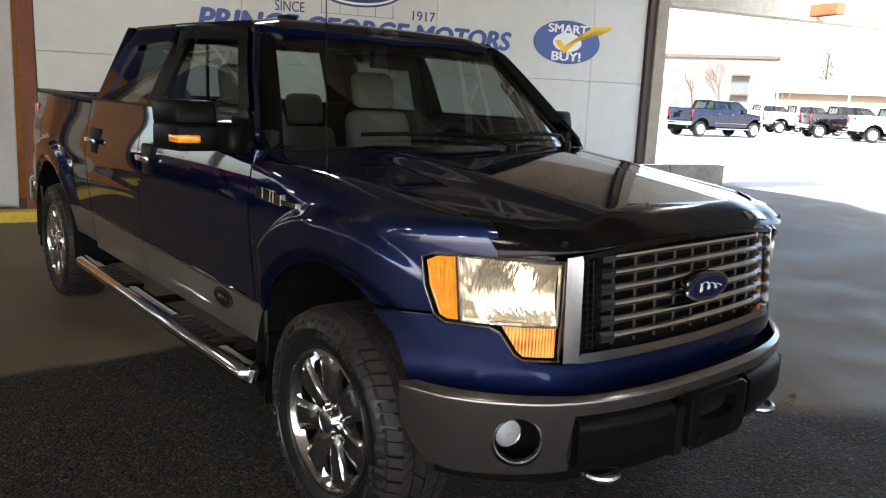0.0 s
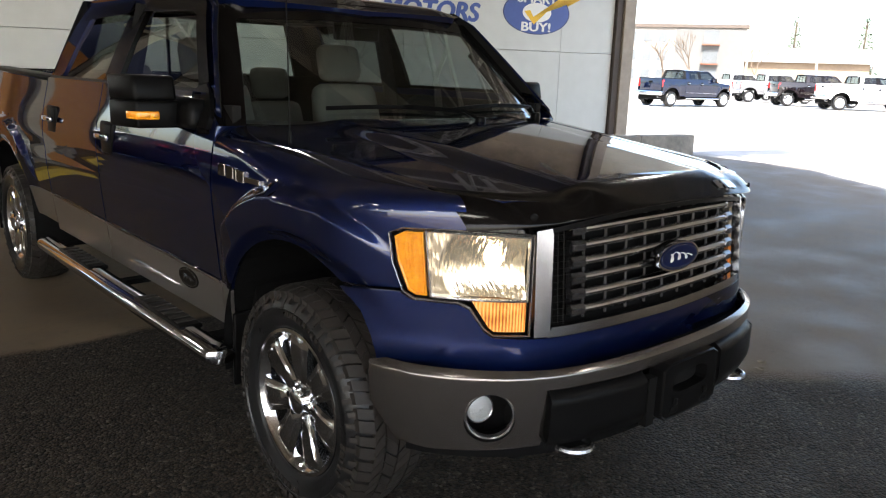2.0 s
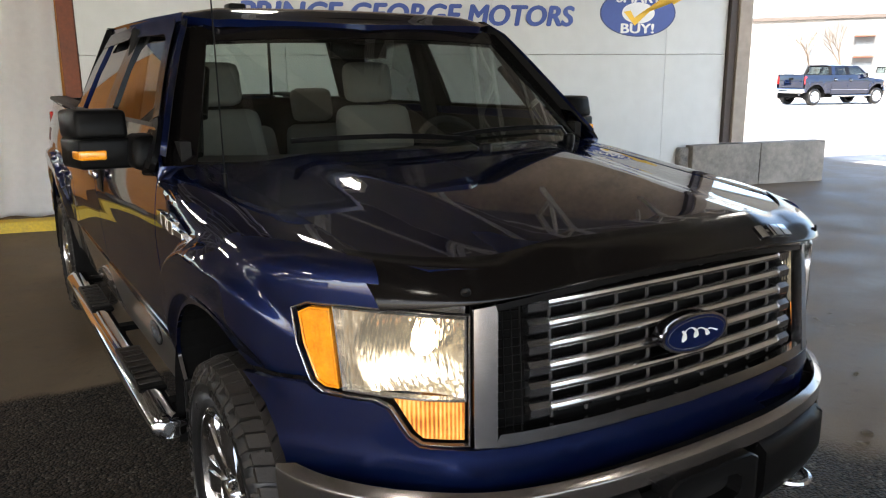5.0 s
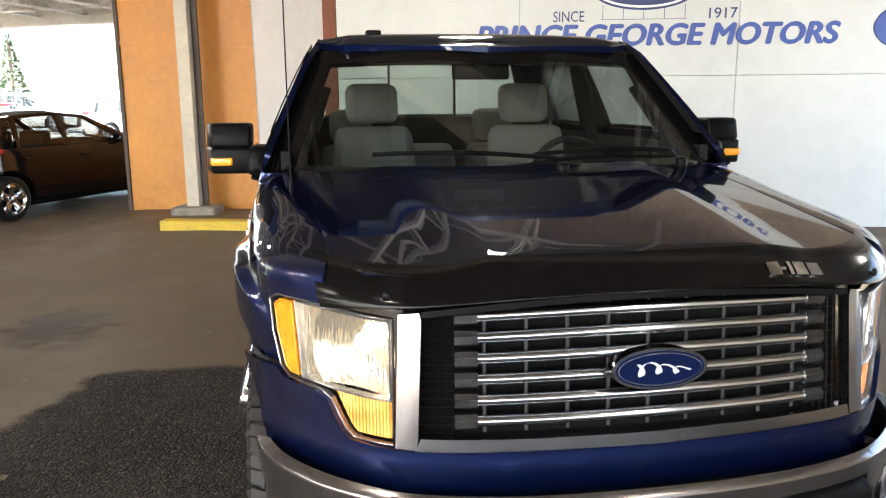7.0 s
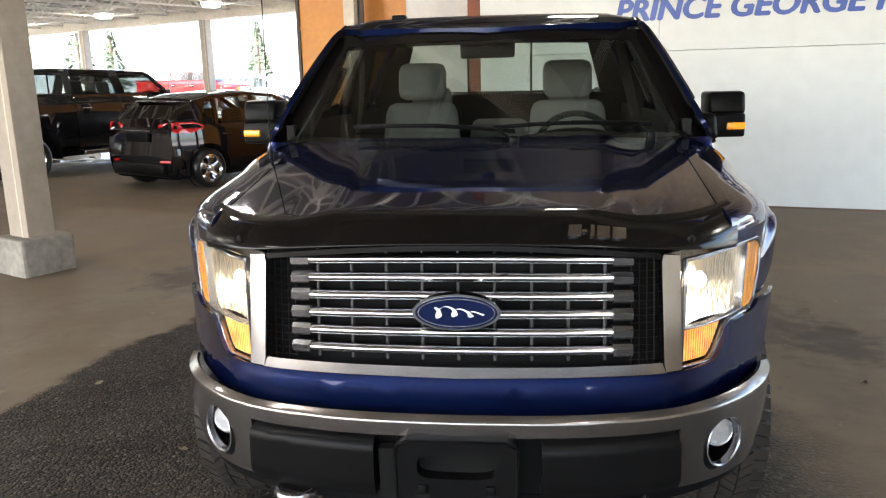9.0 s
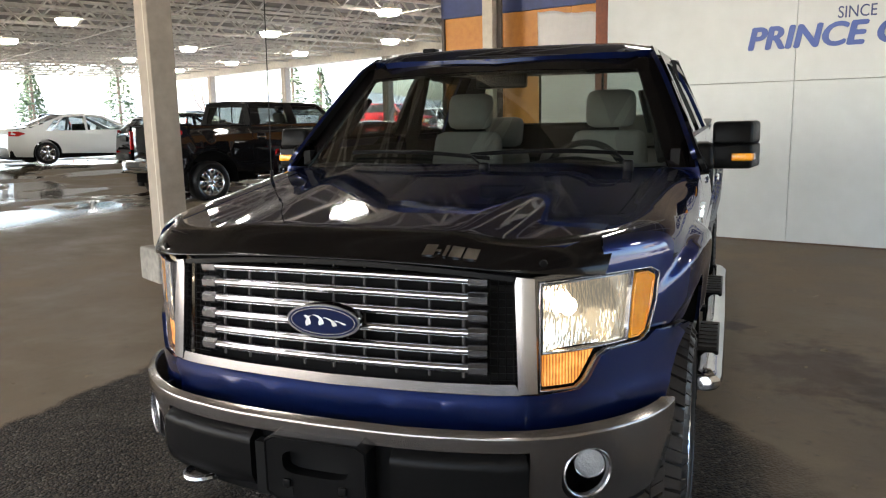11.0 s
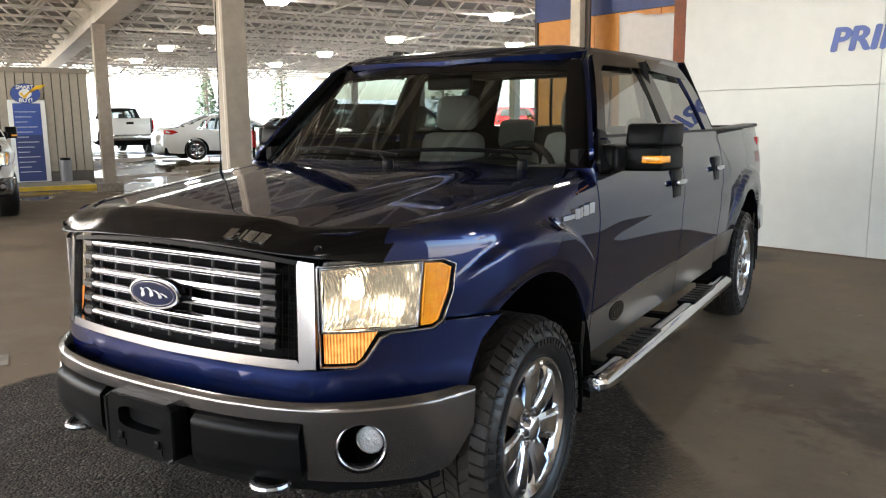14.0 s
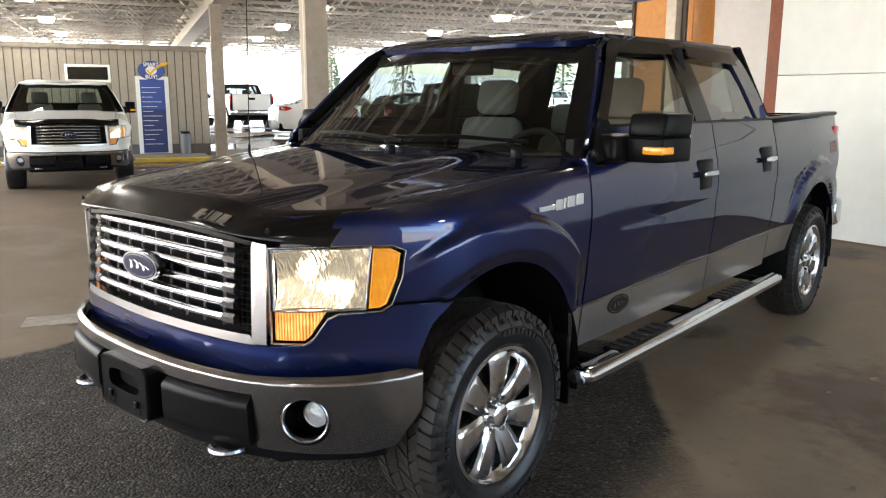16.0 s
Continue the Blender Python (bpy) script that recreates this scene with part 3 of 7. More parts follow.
M_rubber = mat("tyre_rubber", (0.021, 0.018, 0.016), 0.55, var=0.25, scale=9, bump=0.1, bscale=160, spec=0.25)
M_rubwet = mat("tyre_sidewall", (0.009, 0.009, 0.0095), 0.30, var=0.2, scale=14, bump=0.08, bscale=120, spec=0.30)
M_disc = mat("dark_recess_steel", (0.035, 0.034, 0.034), 0.55, 0.4, var=0.3, scale=20)
M_wheel = mat("polished_alloy", (0.74, 0.75, 0.77), 0.12, 1.0, var=0.05, scale=9)
M_glass = glass("clear_glass", (0.62, 0.68, 0.65), 0.0, 0.055)
M_tint = glass("tinted_glass", (0.22, 0.24, 0.23))
M_side = glass("side_glass", (0.46, 0.49, 0.48))
M_lens = glass("lamp_lens_clear", (0.97, 0.97, 0.97), 0.0, 0.03)
# reflector emits a little itself, standing for bounced bulb light; unlit lamps share it
M_reflector = glow("self_lit_reflector", (1.0, 0.88, 0.66), 0.026)
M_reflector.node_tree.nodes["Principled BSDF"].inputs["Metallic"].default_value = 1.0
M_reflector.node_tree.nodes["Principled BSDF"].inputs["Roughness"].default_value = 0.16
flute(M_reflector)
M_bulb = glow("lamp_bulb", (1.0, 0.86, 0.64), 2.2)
M_amber = mat("amber_lens", (0.80, 0.23, 0.008), 0.14, coat=0.5, var=0.35, scale=28, bump=0.3, bscale=90, color2=(0.95, 0.42, 0.02))
M_amberlit = glow("amber_lit", (1.0, 0.36, 0.045), 0.05)
flute(M_amberlit, 200, 0.8)


def ribbed_amber(m):
    """Fine upright prisms, from deep amber to a clear pale edge."""
    nt = m.node_tree
    b = nt.nodes["Principled BSDF"]
    co, wv, nz, mx, rp = (nt.nodes.new("ShaderNode" + k) for k in ("TexCoord", "TexWave", "TexNoise", "Math", "ValToRGB"))
    wv.bands_direction = "X"
    wv.inputs["Scale"].default_value, wv.inputs["Distortion"].default_value = 42, 0.6
    nz.inputs["Scale"].default_value, nz.inputs["Detail"].default_value = 16, 3
    mx.operation = "MULTIPLY_ADD"
    mx.inputs[1].default_value = 0.45
    rp.color_ramp.elements[0].position, rp.color_ramp.elements[0].color = 0.40, (0.42, 0.085, 0.004, 1)
    rp.color_ramp.elements[1].position, rp.color_ramp.elements[1].color = 0.95, (1.0, 0.55, 0.17, 1)
    e = rp.color_ramp.elements.new(0.66)
    e.color = (1.0, 0.33, 0.03, 1)
    for src in (wv, nz):
        nt.links.new(co.outputs["Object"], src.inputs["Vector"])
    nt.links.new(wv.outputs[1], mx.inputs[0])
    nt.links.new(nz.outputs[0], mx.inputs[2])
    nt.links.new(mx.outputs[0], rp.inputs[0])
    nt.links.new(rp.outputs[0], b.inputs["Base Color"])
    nt.links.new(rp.outputs[0], b.inputs["Emission Color"])


ribbed_amber(M_amberlit)
flute(M_amber, 120, 0.3)
M_red = mat("red_lens", (0.45, 0.01, 0.01), 0.12, coat=0.6)
M_cloth = mat("grey_seat_cloth", (0.17, 0.163, 0.148), 0.9, var=0.08, scale=30, bump=0.25, bscale=300)
M_clothdark = mat("dark_trim", (0.012, 0.012, 0.012), 0.8, var=0.1, scale=10, spec=0.1)
M_fog = mat("fog_lens", (0.36, 0.37, 0.38), 0.25, 0.3, coat=0.6, bump=0.5, bscale=130)
M_decal = mat("trim_decal", (0.16, 0.07, 0.06), 0.4)
M_badge = mat("badge_blue", (0.003, 0.007, 0.034), 0.3, coat=0.05, spec=0.1)


# ---- surface helpers ----
def sharpen(bm, angle=0.6):
    for f in bm.faces:
        f.smooth = True
    for e in bm.edges:
        if len(e.link_faces) == 2 and e.calc_face_angle(0) > angle:
            e.smooth = False
    return bm


def sheet(outline, fn, step=0.06, thick=0.012, sx=1.0):
    """A plate cut to an outline in two parameters and laid on the surface fn; it gets a thickness inwards."""
    area = sum(a[0] * b[1] - b[0] * a[1] for a, b in zip(outline, outline[1:] + outline[:1]))
    if area < 0:
        outline = outline[::-1]
    bm = bmesh.new()
    f = bm.faces.new([bm.verts.new((a, b, 0)) for a, b in outline])
    bm.normal_update()
    bmesh.ops.triangulate(bm, faces=[f])
    for k in (0, 1):
        vals = [p[k] for p in outline]
        lo, hi = min(vals), max(vals)
        n = max(1, int(math.ceil((hi - lo) / step)))
        for i in range(1, n):
            at = lo + (hi - lo) * i / n
            co, no = ((at, 0, 0), (1, 0, 0)) if k == 0 else ((0, at, 0), (0, 1, 0))
            bmesh.ops.bisect_plane(bm, geom=bm.verts[:] + bm.edges[:] + bm.faces[:], dist=1e-6, plane_co=co, plane_no=no)
    bmesh.ops.remove_doubles(bm, verts=bm.verts[:], dist=1e-5)
    lay = bm.verts.layers.float_vector.new("cn")
    inner = {}
    for v in bm.verts:
        a, b = v.co.x, v.co.y
        p = Vector(fn(a, b))
        e = 0.012
        du, dv = Vector(fn(a + e, b)) - Vector(fn(a - e, b)), Vector(fn(a, b + e)) - Vector(fn(a, b - e))
        nrm = du.cross(dv)
        nrm = nrm.normalized() if nrm.length > 1e-14 else Vector((0, 0, 1))
        inner[v] = p - nrm * thick
        v.co = p
        v[lay] = nrm
    for f in bm.faces:
        f.smooth = True
    if thick:
        rim = [e for e in bm.edges if len(e.link_faces) == 1]
        ends = {v for e in rim for v in e.verts}
        up = {v: bm.verts.new(v.co) for v in ends}
        low = {v: bm.verts.new(inner[v]) for v in ends}
        for e in rim:
            loop = e.link_loops[0]
            a, b = loop.vert, loop.link_loop_next.vert
            bm.faces.new((up[b], up[a], low[a], low[b]))
    if sx < 0:
        for v in bm.verts:
            v.co.x = -v.co.x
            v[lay] = Vector((-v[lay].x, v[lay].y, v[lay].z))
        bmesh.ops.reverse_faces(bm, faces=bm.faces[:])
    return bm


def band(outline, width, fn, thick=0.01, sx=1.0, sub=4):
    """A frame of even width that follows an outline, laid on the surface fn."""
    area = sum(a[0] * b[1] - b[0] * a[1] for a, b in zip(outline, outline[1:] + outline[:1]))
    pts = [Vector(p) for p in (outline if area > 0 else outline[::-1])]
    n = len(pts)
    inner = []
    for k in range(n):
        e0, e1 = (pts[k] - pts[k - 1]).normalized(), (pts[(k + 1) % n] - pts[k]).normalized()
        n0, n1 = Vector((-e0.y, e0.x)), Vector((-e1.y, e1.x))
        m = (n0 + n1).normalized()
        inner.append(pts[k] + m * width / max(0.4, m.dot(n0)))
    bm = bmesh.new()
    ring = []
    for k in range(n):
        for j in range(sub):
            a, b = pts[k].lerp(pts[(k + 1) % n], j / sub), inner[k].lerp(inner[(k + 1) % n], j / sub)
            cross = []
            for q, lift in ((a, thick), (a, 0.0), (a.lerp(b, 0.5), -0.002), (b, 0.0), (b, thick)):
                p = Vector(fn(q.x, q.y))
                e = 0.004
                nr = (Vector(fn(q.x + e, q.y)) - Vector(fn(q.x - e, q.y))).cross(Vector(fn(q.x, q.y + e)) - Vector(fn(q.x, q.y - e))).normalized()
                cross.append(bm.verts.new(p - nr * lift))
            ring.append(cross)
    m = len(ring)
    for k in range(m):
        a, b = ring[k], ring[(k + 1) % m]
        for j in range(4):
            bm.faces.new((a[j], b[j], b[j + 1], a[j + 1]))
    if sx < 0:
        for v in bm.verts:
            v.co.x = -v.co.x
        bmesh.ops.reverse_faces(bm, faces=bm.faces[:])
    return sharpen(bm, 0.7)


def smooth01(t):
    t = min(1.0, max(0.0, t))
    return t * t * (3 - 2 * t)


def lerp_table(x, tab):
    if x <= tab[0][0]:
        return tab[0][1]
    for (a, va), (b, vb) in zip(tab, tab[1:]):
        if x <= b:
            t = (x - a) / (b - a)
            return va + (vb - va) * t
    return tab[-1][1]


def smooth_curve(pts, n=14):
    """Catmull-Rom points along a plan line."""
    out = []
    P = [Vector(p) for p in pts]
    P = [2 * P[0] - P[1]] + P + [2 * P[-1] - P[-2]]
    for i in range(1, len(P) - 2):
        for k in range(n):
            t = k / n
            a, b, c, d = P[i - 1], P[i], P[i + 1], P[i + 2]
            out.append(0.5 * ((2 * b) + (c - a) * t + (2 * a - 5 * b + 4 * c - d) * t * t + (3 * b - a - 3 * c + d) * t ** 3))
    out.append(P[-2])
    return out


class Plan:
    """A plan line from the middle of the nose round the driver's side; s runs along it. Negative s mirrors."""

    def __init__(self, pts, soft=0.05):
        c = smooth_curve(pts)
        x, y = np.array([p.x for p in c]), np.array([p.y for p in c])
        q = np.concatenate([[0], np.cumsum(np.hypot(np.diff(x), np.diff(y)))])
        d = 0.005
        u = np.arange(-0.4, q[-1] + 0.4, d)
        ux = np.where(u < 0, -np.interp(-u, q, x), np.interp(u, q, x) + np.maximum(0, u - q[-1]) * (x[-1] - x[-8]) / (q[-1] - q[-8]))
        uy = np.where(u < 0, np.interp(-u, q, y), np.interp(u, q, y) + np.maximum(0, u - q[-1]) * (y[-1] - y[-8]) / (q[-1] - q[-8]))
        k = np.exp(-0.5 * (np.arange(-0.2, 0.2 + d / 2, d) / soft) ** 2)
        k /= k.sum()
        ux, uy = np.convolve(ux, k, "same"), np.convolve(uy, k, "same")
        keep = (u > -d / 2) & (u < q[-1] + 0.15)
        tx, ty = np.gradient(ux), np.gradient(uy)
        n = np.hypot(tx, ty)
        self.x, self.y, self.tx, self.ty = ux[keep], uy[keep], (tx / n)[keep], (ty / n)[keep]
        self.s = np.concatenate([[0], np.cumsum(np.hypot(np.diff(self.x), np.diff(self.y)))])
        self.end = float(np.interp(y[-1], self.y, self.s))

    def at(self, s, inset=0.0):
        q = abs(s)
        x, y = np.interp(q, self.s, self.x), np.interp(q, self.s, self.y)
        tx, ty = np.interp(q, self.s, self.tx), np.interp(q, self.s, self.ty)
        x, y = x - inset * ty, y + inset * tx
        return (x if s >= 0 else -x), y

    def sx(self, x):
        k = int(np.argmax(self.x >= x))
        return float(np.interp(x, self.x[: k + 1], self.s[: k + 1]))

    def sy(self, y):
        return float(np.interp(y, self.y, self.s))


REAR_AXLE = 3.74
BODY = Plan([(0, -0.812), (0.30, -0.800), (0.52, -0.772), (0.61, -0.742), (0.70, -0.672), (0.80, -0.555), (0.88, -0.44), (0.935, -0.325), (0.962, -0.2), (0.976, -0.05), (0.983, 0.15), (0.987, 0.6), (0.988, 1.6), (0.988, 2.7), (0.985, 3.55), (0.972, 4.0), (0.95, 4.36)])
BUMP = Plan([(0, -0.905), (0.30, -0.890), (0.55, -0.838), (0.70, -0.762), (0.81, -0.668), (0.89, -0.565), (0.935, -0.47), (0.95, -0.40)])
SIDE_IN = [(0.40, 0.072), (0.52, 0.053), (0.62, 0.042), (0.75, 0.029), (0.95, 0.011), (1.07, 0.0), (1.15, 0.004), (1.24, 0.018), (1.30, 0.031), (1.36, 0.048), (1.44, 0.072)]
SIDE_Z = np.linspace(0.36, 1.50, 229)
SIDE_V = np.convolve(np.convolve(np.interp(np.linspace(0.21, 1.65, 289), [q[0] for q in SIDE_IN], [q[1] for q in SIDE_IN]), np.ones(31) / 31, "valid"), np.ones(31) / 31, "valid")
ARCH_F, ARCH_R = (-0.02, 0.455), (REAR_AXLE - 0.03, 0.455)


def edge_x(y):
    """Half width of the hood."""
    return 0.728 + (y + 0.58) * 0.062


def z_top(y):
    return hood_z(edge_x(y), max(y, -0.58)) + 0.001


def flare(y, z):
    """How far the wheel-arch flares stand out."""
    out = 0.0
    for cy, cz in (ARCH_F, ARCH_R):
        r = math.hypot(y - cy, z - cz)
        rise_ = smooth01((0.705 - r) / 0.034) * (1 - 0.45 * smooth01((0.575 - r) / 0.05))
        out += (0.038 if cy < 1 else 0.042) * rise_ * smooth01((y - cy + (0.48 if cy < 1 else 0.66)) / 0.30) * smooth01((z - 0.42) / 0.2) * (1 - smooth01((y - 0.42) / 0.12) if cy < 1 else 1.0)
    return out


def body(s, b):
    """The painted flank: crown, wheel-arch flares and, up front, the shoulder rolled in to the hood's edge."""
    x, y = BODY.at(s)
    yt = y if y > -0.15 else -0.15 + (y + 0.15) * 0.80
    deep, z, f = 0.070 + 0.075 * smooth01((y + 0.60) / 0.7) - 0.080 * smooth01((y - 0.0) / 0.40), b, 0.0
    zt = z_top(yt)
    if y < 0.55 and b > zt - deep:
        a = min(1.0, (b - zt + deep) / deep) * math.pi / 2
        z, f = zt - deep + deep * max(0.0, math.sin(a)) ** 0.78, 1 - max(0.0, math.cos(a)) ** 0.78
    inset = float(np.interp(z, SIDE_Z, SIDE_V)) * smooth01((y + 0.8) / 0.5) - flare(y, z) * (1 - f)
    # feature line along the doors
    inset += 0.006 * math.exp(-((z - 1.02) / 0.05) ** 2) * smooth01((y - 0.5) / 0.4)
    x, y = BODY.at(abs(s), inset)
    x, y = x + (edge_x(yt) + 0.003 - x) * f, y + (yt - y) * f
    return (x if s >= 0 else -x), y, z


def green(y, z):
    """The cab's upper side, leaning in towards the roof."""
    t = (z - 1.40) / 0.46
    return 0.922 - 0.195 * t - 0.035 * t * t * t, y, z


def arc(c, r, a0, a1, n=18):
    """A wheel arch's rim; the front arch stands steeper towards the bumper."""
    out = []
    for k in range(n + 1):
        a = radians(a0 + (a1 - a0) * k / n)
        out.append((c[0] + r * math.cos(a) * (0.87 if c is ARCH_F and math.cos(a) < 0 else 1.0), c[1] + r * math.sin(a)))
    return out


def hood_z(x, y):
    a = abs(x)
    z = 1.198 + (y + 0.60) * 0.118 - 0.015 * max(0, y) ** 2
    z += 0.020 * (1 - smooth01((a - 0.34 - 0.12 * (y + 0.6)) / 0.17)) - 0.026 * min(1.0, a / 0.8) ** 2.4 + 0.003
    z -= 0.05 * smooth01((-0.62 - y) / 0.25) ** 2
    return z


def ws(u, v):
    """Windscreen: u across from -1 to 1, v from cowl to roof."""
    x = u * (0.888 - 0.168 * v)
    y = 0.32 + 0.30 * abs(u) ** 2.4 * (1 - 0.70 * v) + 0.60 * v
    return x, y, 1.315 + 0.455 * v - 0.020 * u * u * v + 0.02 * abs(u) ** 2 * (1 - v)


def roof(x, y):
    a = abs(x) / 0.70
    z = 1.869 - 0.012 * a ** 2.2 - 0.020 * smooth01((a - 0.78) / 0.24) - 0.078 * smooth01((1.20 - y) / 0.32) ** 1.6 + 0.022 * smooth01((y - 1.4) / 1.0)
    return x, y, z


def lathe(profile, n, axis_x=True):
    """Turned about the x axis: profile of (x, r)."""
    bm = bmesh.new()
    rings = [[bm.verts.new((x, r * math.cos(k * math.tau / n), r * math.sin(k * math.tau / n))) for k in range(n)] for x, r in profile]
    for a, b in zip(rings, rings[1:]):
        for k in range(n):
            bm.faces.new((a[k], b[k], b[(k + 1) % n], a[(k + 1) % n]))
    return bm


def wheel_parts(root, tread=True, spokes=7, R=0.405, W=0.27, rim_r=0.254, chrome=None, alloy=None):
    """A wheel whose outer face looks along +x, centred on its hub."""
    chrome, alloy = chrome or M_chrome, alloy or M_wheel
    n = 56 if tread else 28
    h = W / 2
    prof = [(-h + 0.02, rim_r), (-h, rim_r + 0.03), (-h - 0.008, rim_r + 0.09), (-h + 0.01, R - 0.035), (-h + 0.035, R - 0.018), (0, R - 0.016), (h - 0.035, R - 0.018), (h - 0.01, R - 0.036), (h + 0.008, R - 0.058), (h + 0.012, R - 0.070), (h + 0.007, R - 0.074), (h + 0.010, R - 0.098), (h + 0.006, R - 0.103), (h + 0.004, rim_r + 0.022), (h - 0.006, rim_r + 0.012), (h - 0.018, rim_r)]
    bm = lathe(prof, n)
    bmesh.ops.recalc_face_normals(bm, faces=bm.faces)
    tyre = part("tyre", sharpen(bm, 0.9), M_rubwet, root, "black all-terrain tyre")
    if tread:
        bm = bmesh.new()
        N = 56
        for k in range(N):
            a = math.tau * k / N
            for row, (x0, x1, da, sk) in enumerate(((-h + 0.004, -0.072, 0.0, 0.02), (-0.064, -0.014, 0.5, -0.05), (-0.008, 0.040, 0.15, 0.05), (0.046, 0.085, 0.65, -0.04), (0.080, h - 0.002, 0.2, 0.02))):
                a0 = a + da * math.tau / N
                wd = math.tau / N * (0.36 if row in (0, 4) else 0.40)
                vs = []
                for rr in (R - 0.022, R + 0.002):
                    for x, s2 in ((x0, -1), (x1, 1)):
                        edge = 0.016 if (row == 4 and x == x1) or (row == 0 and x == x0) else 0.0
                        for d in (-wd, wd):
                            r2 = rr - edge
                            ang = a0 + d + sk * s2 + (0.015 if (k % 2 and d > 0) else 0)
                            vs.append(bm.verts.new((x, r2 * math.cos(ang), r2 * math.sin(ang))))
                for q in ((0, 1, 3, 2), (4, 6, 7, 5), (0, 4, 5, 1), (2, 3, 7, 6), (0, 2, 6, 4), (1, 5, 7, 3)):
                    bm.faces.new([vs[i] for i in q])
            # shoulder lugs
            a1 = a + 0.3 * math.tau / N
            vs = [bm.verts.new((x, r2 * math.cos(a1 + d), r2 * math.sin(a1 + d))) for x, r2 in ((h - 0.02, R - 0.02), (h + 0.006, R - 0.05 - 0.02 * (k % 2))) for d in (-0.022, 0.022)]
            w2 = [bm.verts.new((v.co.x + 0.008, v.co.y * 1.012, v.co.z * 1.012)) for v in vs]
            allv = vs + w2
            for q in ((4, 5, 7, 6), (0, 1, 5, 4), (2, 6, 7, 3), (0, 4, 6, 2), (1, 3, 7, 5)):
                bm.faces.new([allv[i] for i in q])
        bmesh.ops.recalc_face_normals(bm, faces=bm.faces)
        part("tread", bm, M_rubber, tyre)
        letters = random.Random(4)
        for a0, count in ((0.5, 9), (2.4, 6), (3.7, 9), (5.4, 5)):
            for k in range(count):
                bm = bmesh.new()
                a, wd = a0 + k * 0.085, letters.uniform(0.018, 0.030)
                vs = [bm.verts.new((x, r * math.cos(a + d), r * math.sin(a + d))) for x in (h + 0.007, h + 0.0135) for r in (R - 0.096, R - 0.076) for d in (-wd, wd)]
                for q in ((4, 5, 7, 6), (0, 1, 5, 4), (2, 6, 7, 3), (0, 4, 6, 2), (1, 3, 7, 5)):
                    bm.faces.new([vs[i] for i in q])
                bmesh.ops.recalc_face_normals(bm, faces=bm.faces)
                part("sidewall_letter", bm, M_rubber, tyre)
    o = h - 0.03
    bm = lathe([(-h + 0.03, rim_r - 0.01), (-0.02, rim_r - 0.035), (o - 0.02, rim_r - 0.012), (o + 0.016, rim_r + 0.010), (o + 0.026, rim_r + 0.006), (o + 0.027, rim_r - 0.006), (o + 0.012, rim_r - 0.016), (o - 0.004, rim_r - 0.034), (-0.02, rim_r - 0.045)], n)
    bmesh.ops.recalc_face_normals(bm, faces=bm.faces)
    rim = part("rim", sharpen(bm, 0.7), alloy, root, "bright rim")
    # disc and barrel lining are dark to paint the shade between the spokes
    bm = lathe([(0.0, 0.19), (-0.01, 0.02)], 24)
    part("brake_disc", bm, M_disc, root)
    part("barrel", lathe([(-h + 0.035, rim_r - 0.052), (o - 0.045, rim_r - 0.046)], n), M_disc, root)
    nsp = spokes
    for k in range(nsp):
        bm = bmesh.new()
        a = math.tau * (k + 0.25) / nsp
        ca, sa = math.cos(a), math.sin(a)
        rows = []
        for r, w, x, g in ((0.045, 0.040, o - 0.006, 0.0), (0.082, 0.044, o + 0.008, 0.003), (0.15, 0.056, o + 0.016, 0.006), (rim_r - 0.055, 0.066, o + 0.019, 0.006), (rim_r - 0.026, 0.072, o + 0.016, 0.004), (rim_r - 0.008, 0.080, o + 0.006, 0.0)):
            row = []
            for t, dx in ((-1.0, -0.045), (-0.94, -0.008), (-0.62, -g), (-0.50, 0.001), (0.50, 0.001), (0.62, -g), (0.94, -0.008), (1.0, -0.045)):
                row.append(bm.verts.new((x + dx, r * ca - t * w * sa, r * sa + t * w * ca)))
            rows.append(row)
        for ra, rb in zip(rows, rows[1:]):
            for i in range(7):
                bm.faces.new((ra[i], ra[i + 1], rb[i + 1], rb[i]))
        bmesh.ops.recalc_face_normals(bm, faces=bm.faces)
        bm.faces.ensure_lookup_table()
        part("spoke", sharpen(bm, 0.5), alloy, rim)
    bm = lathe([(o - 0.05, 0.090), (o - 0.012, 0.086), (o - 0.006, 0.076), (o - 0.010, 0.052), (o - 0.008, 0.046), (o + 0.022, 0.043), (o + 0.028, 0.034), (o + 0.029, 0.001)], 28)
    bmesh.ops.recalc_face_normals(bm, faces=bm.faces)
    hub = part("hub_cap", sharpen(bm, 0.6), alloy, rim)
    for k in range(6 if tread else 0):
        a = math.tau * (k + 0.5) / 6
        part("lug_nut", add_rod(bmesh.new(), (o - 0.02, 0.064 * math.cos(a), 0.064 * math.sin(a)), (o + 0.014, 0.064 * math.cos(a), 0.064 * math.sin(a)), 0.0115, 6), chrome, rim)


def rounded(x0, x1, y0, y1, z0, z1, r=0.02, taper=None):
    bm = box(x0, x1, y0, y1, z0, z1, bev=r)
    if taper:
        for v in bm.verts:
            v.co = taper(v.co)
    return sharpen(bm, 0.9)


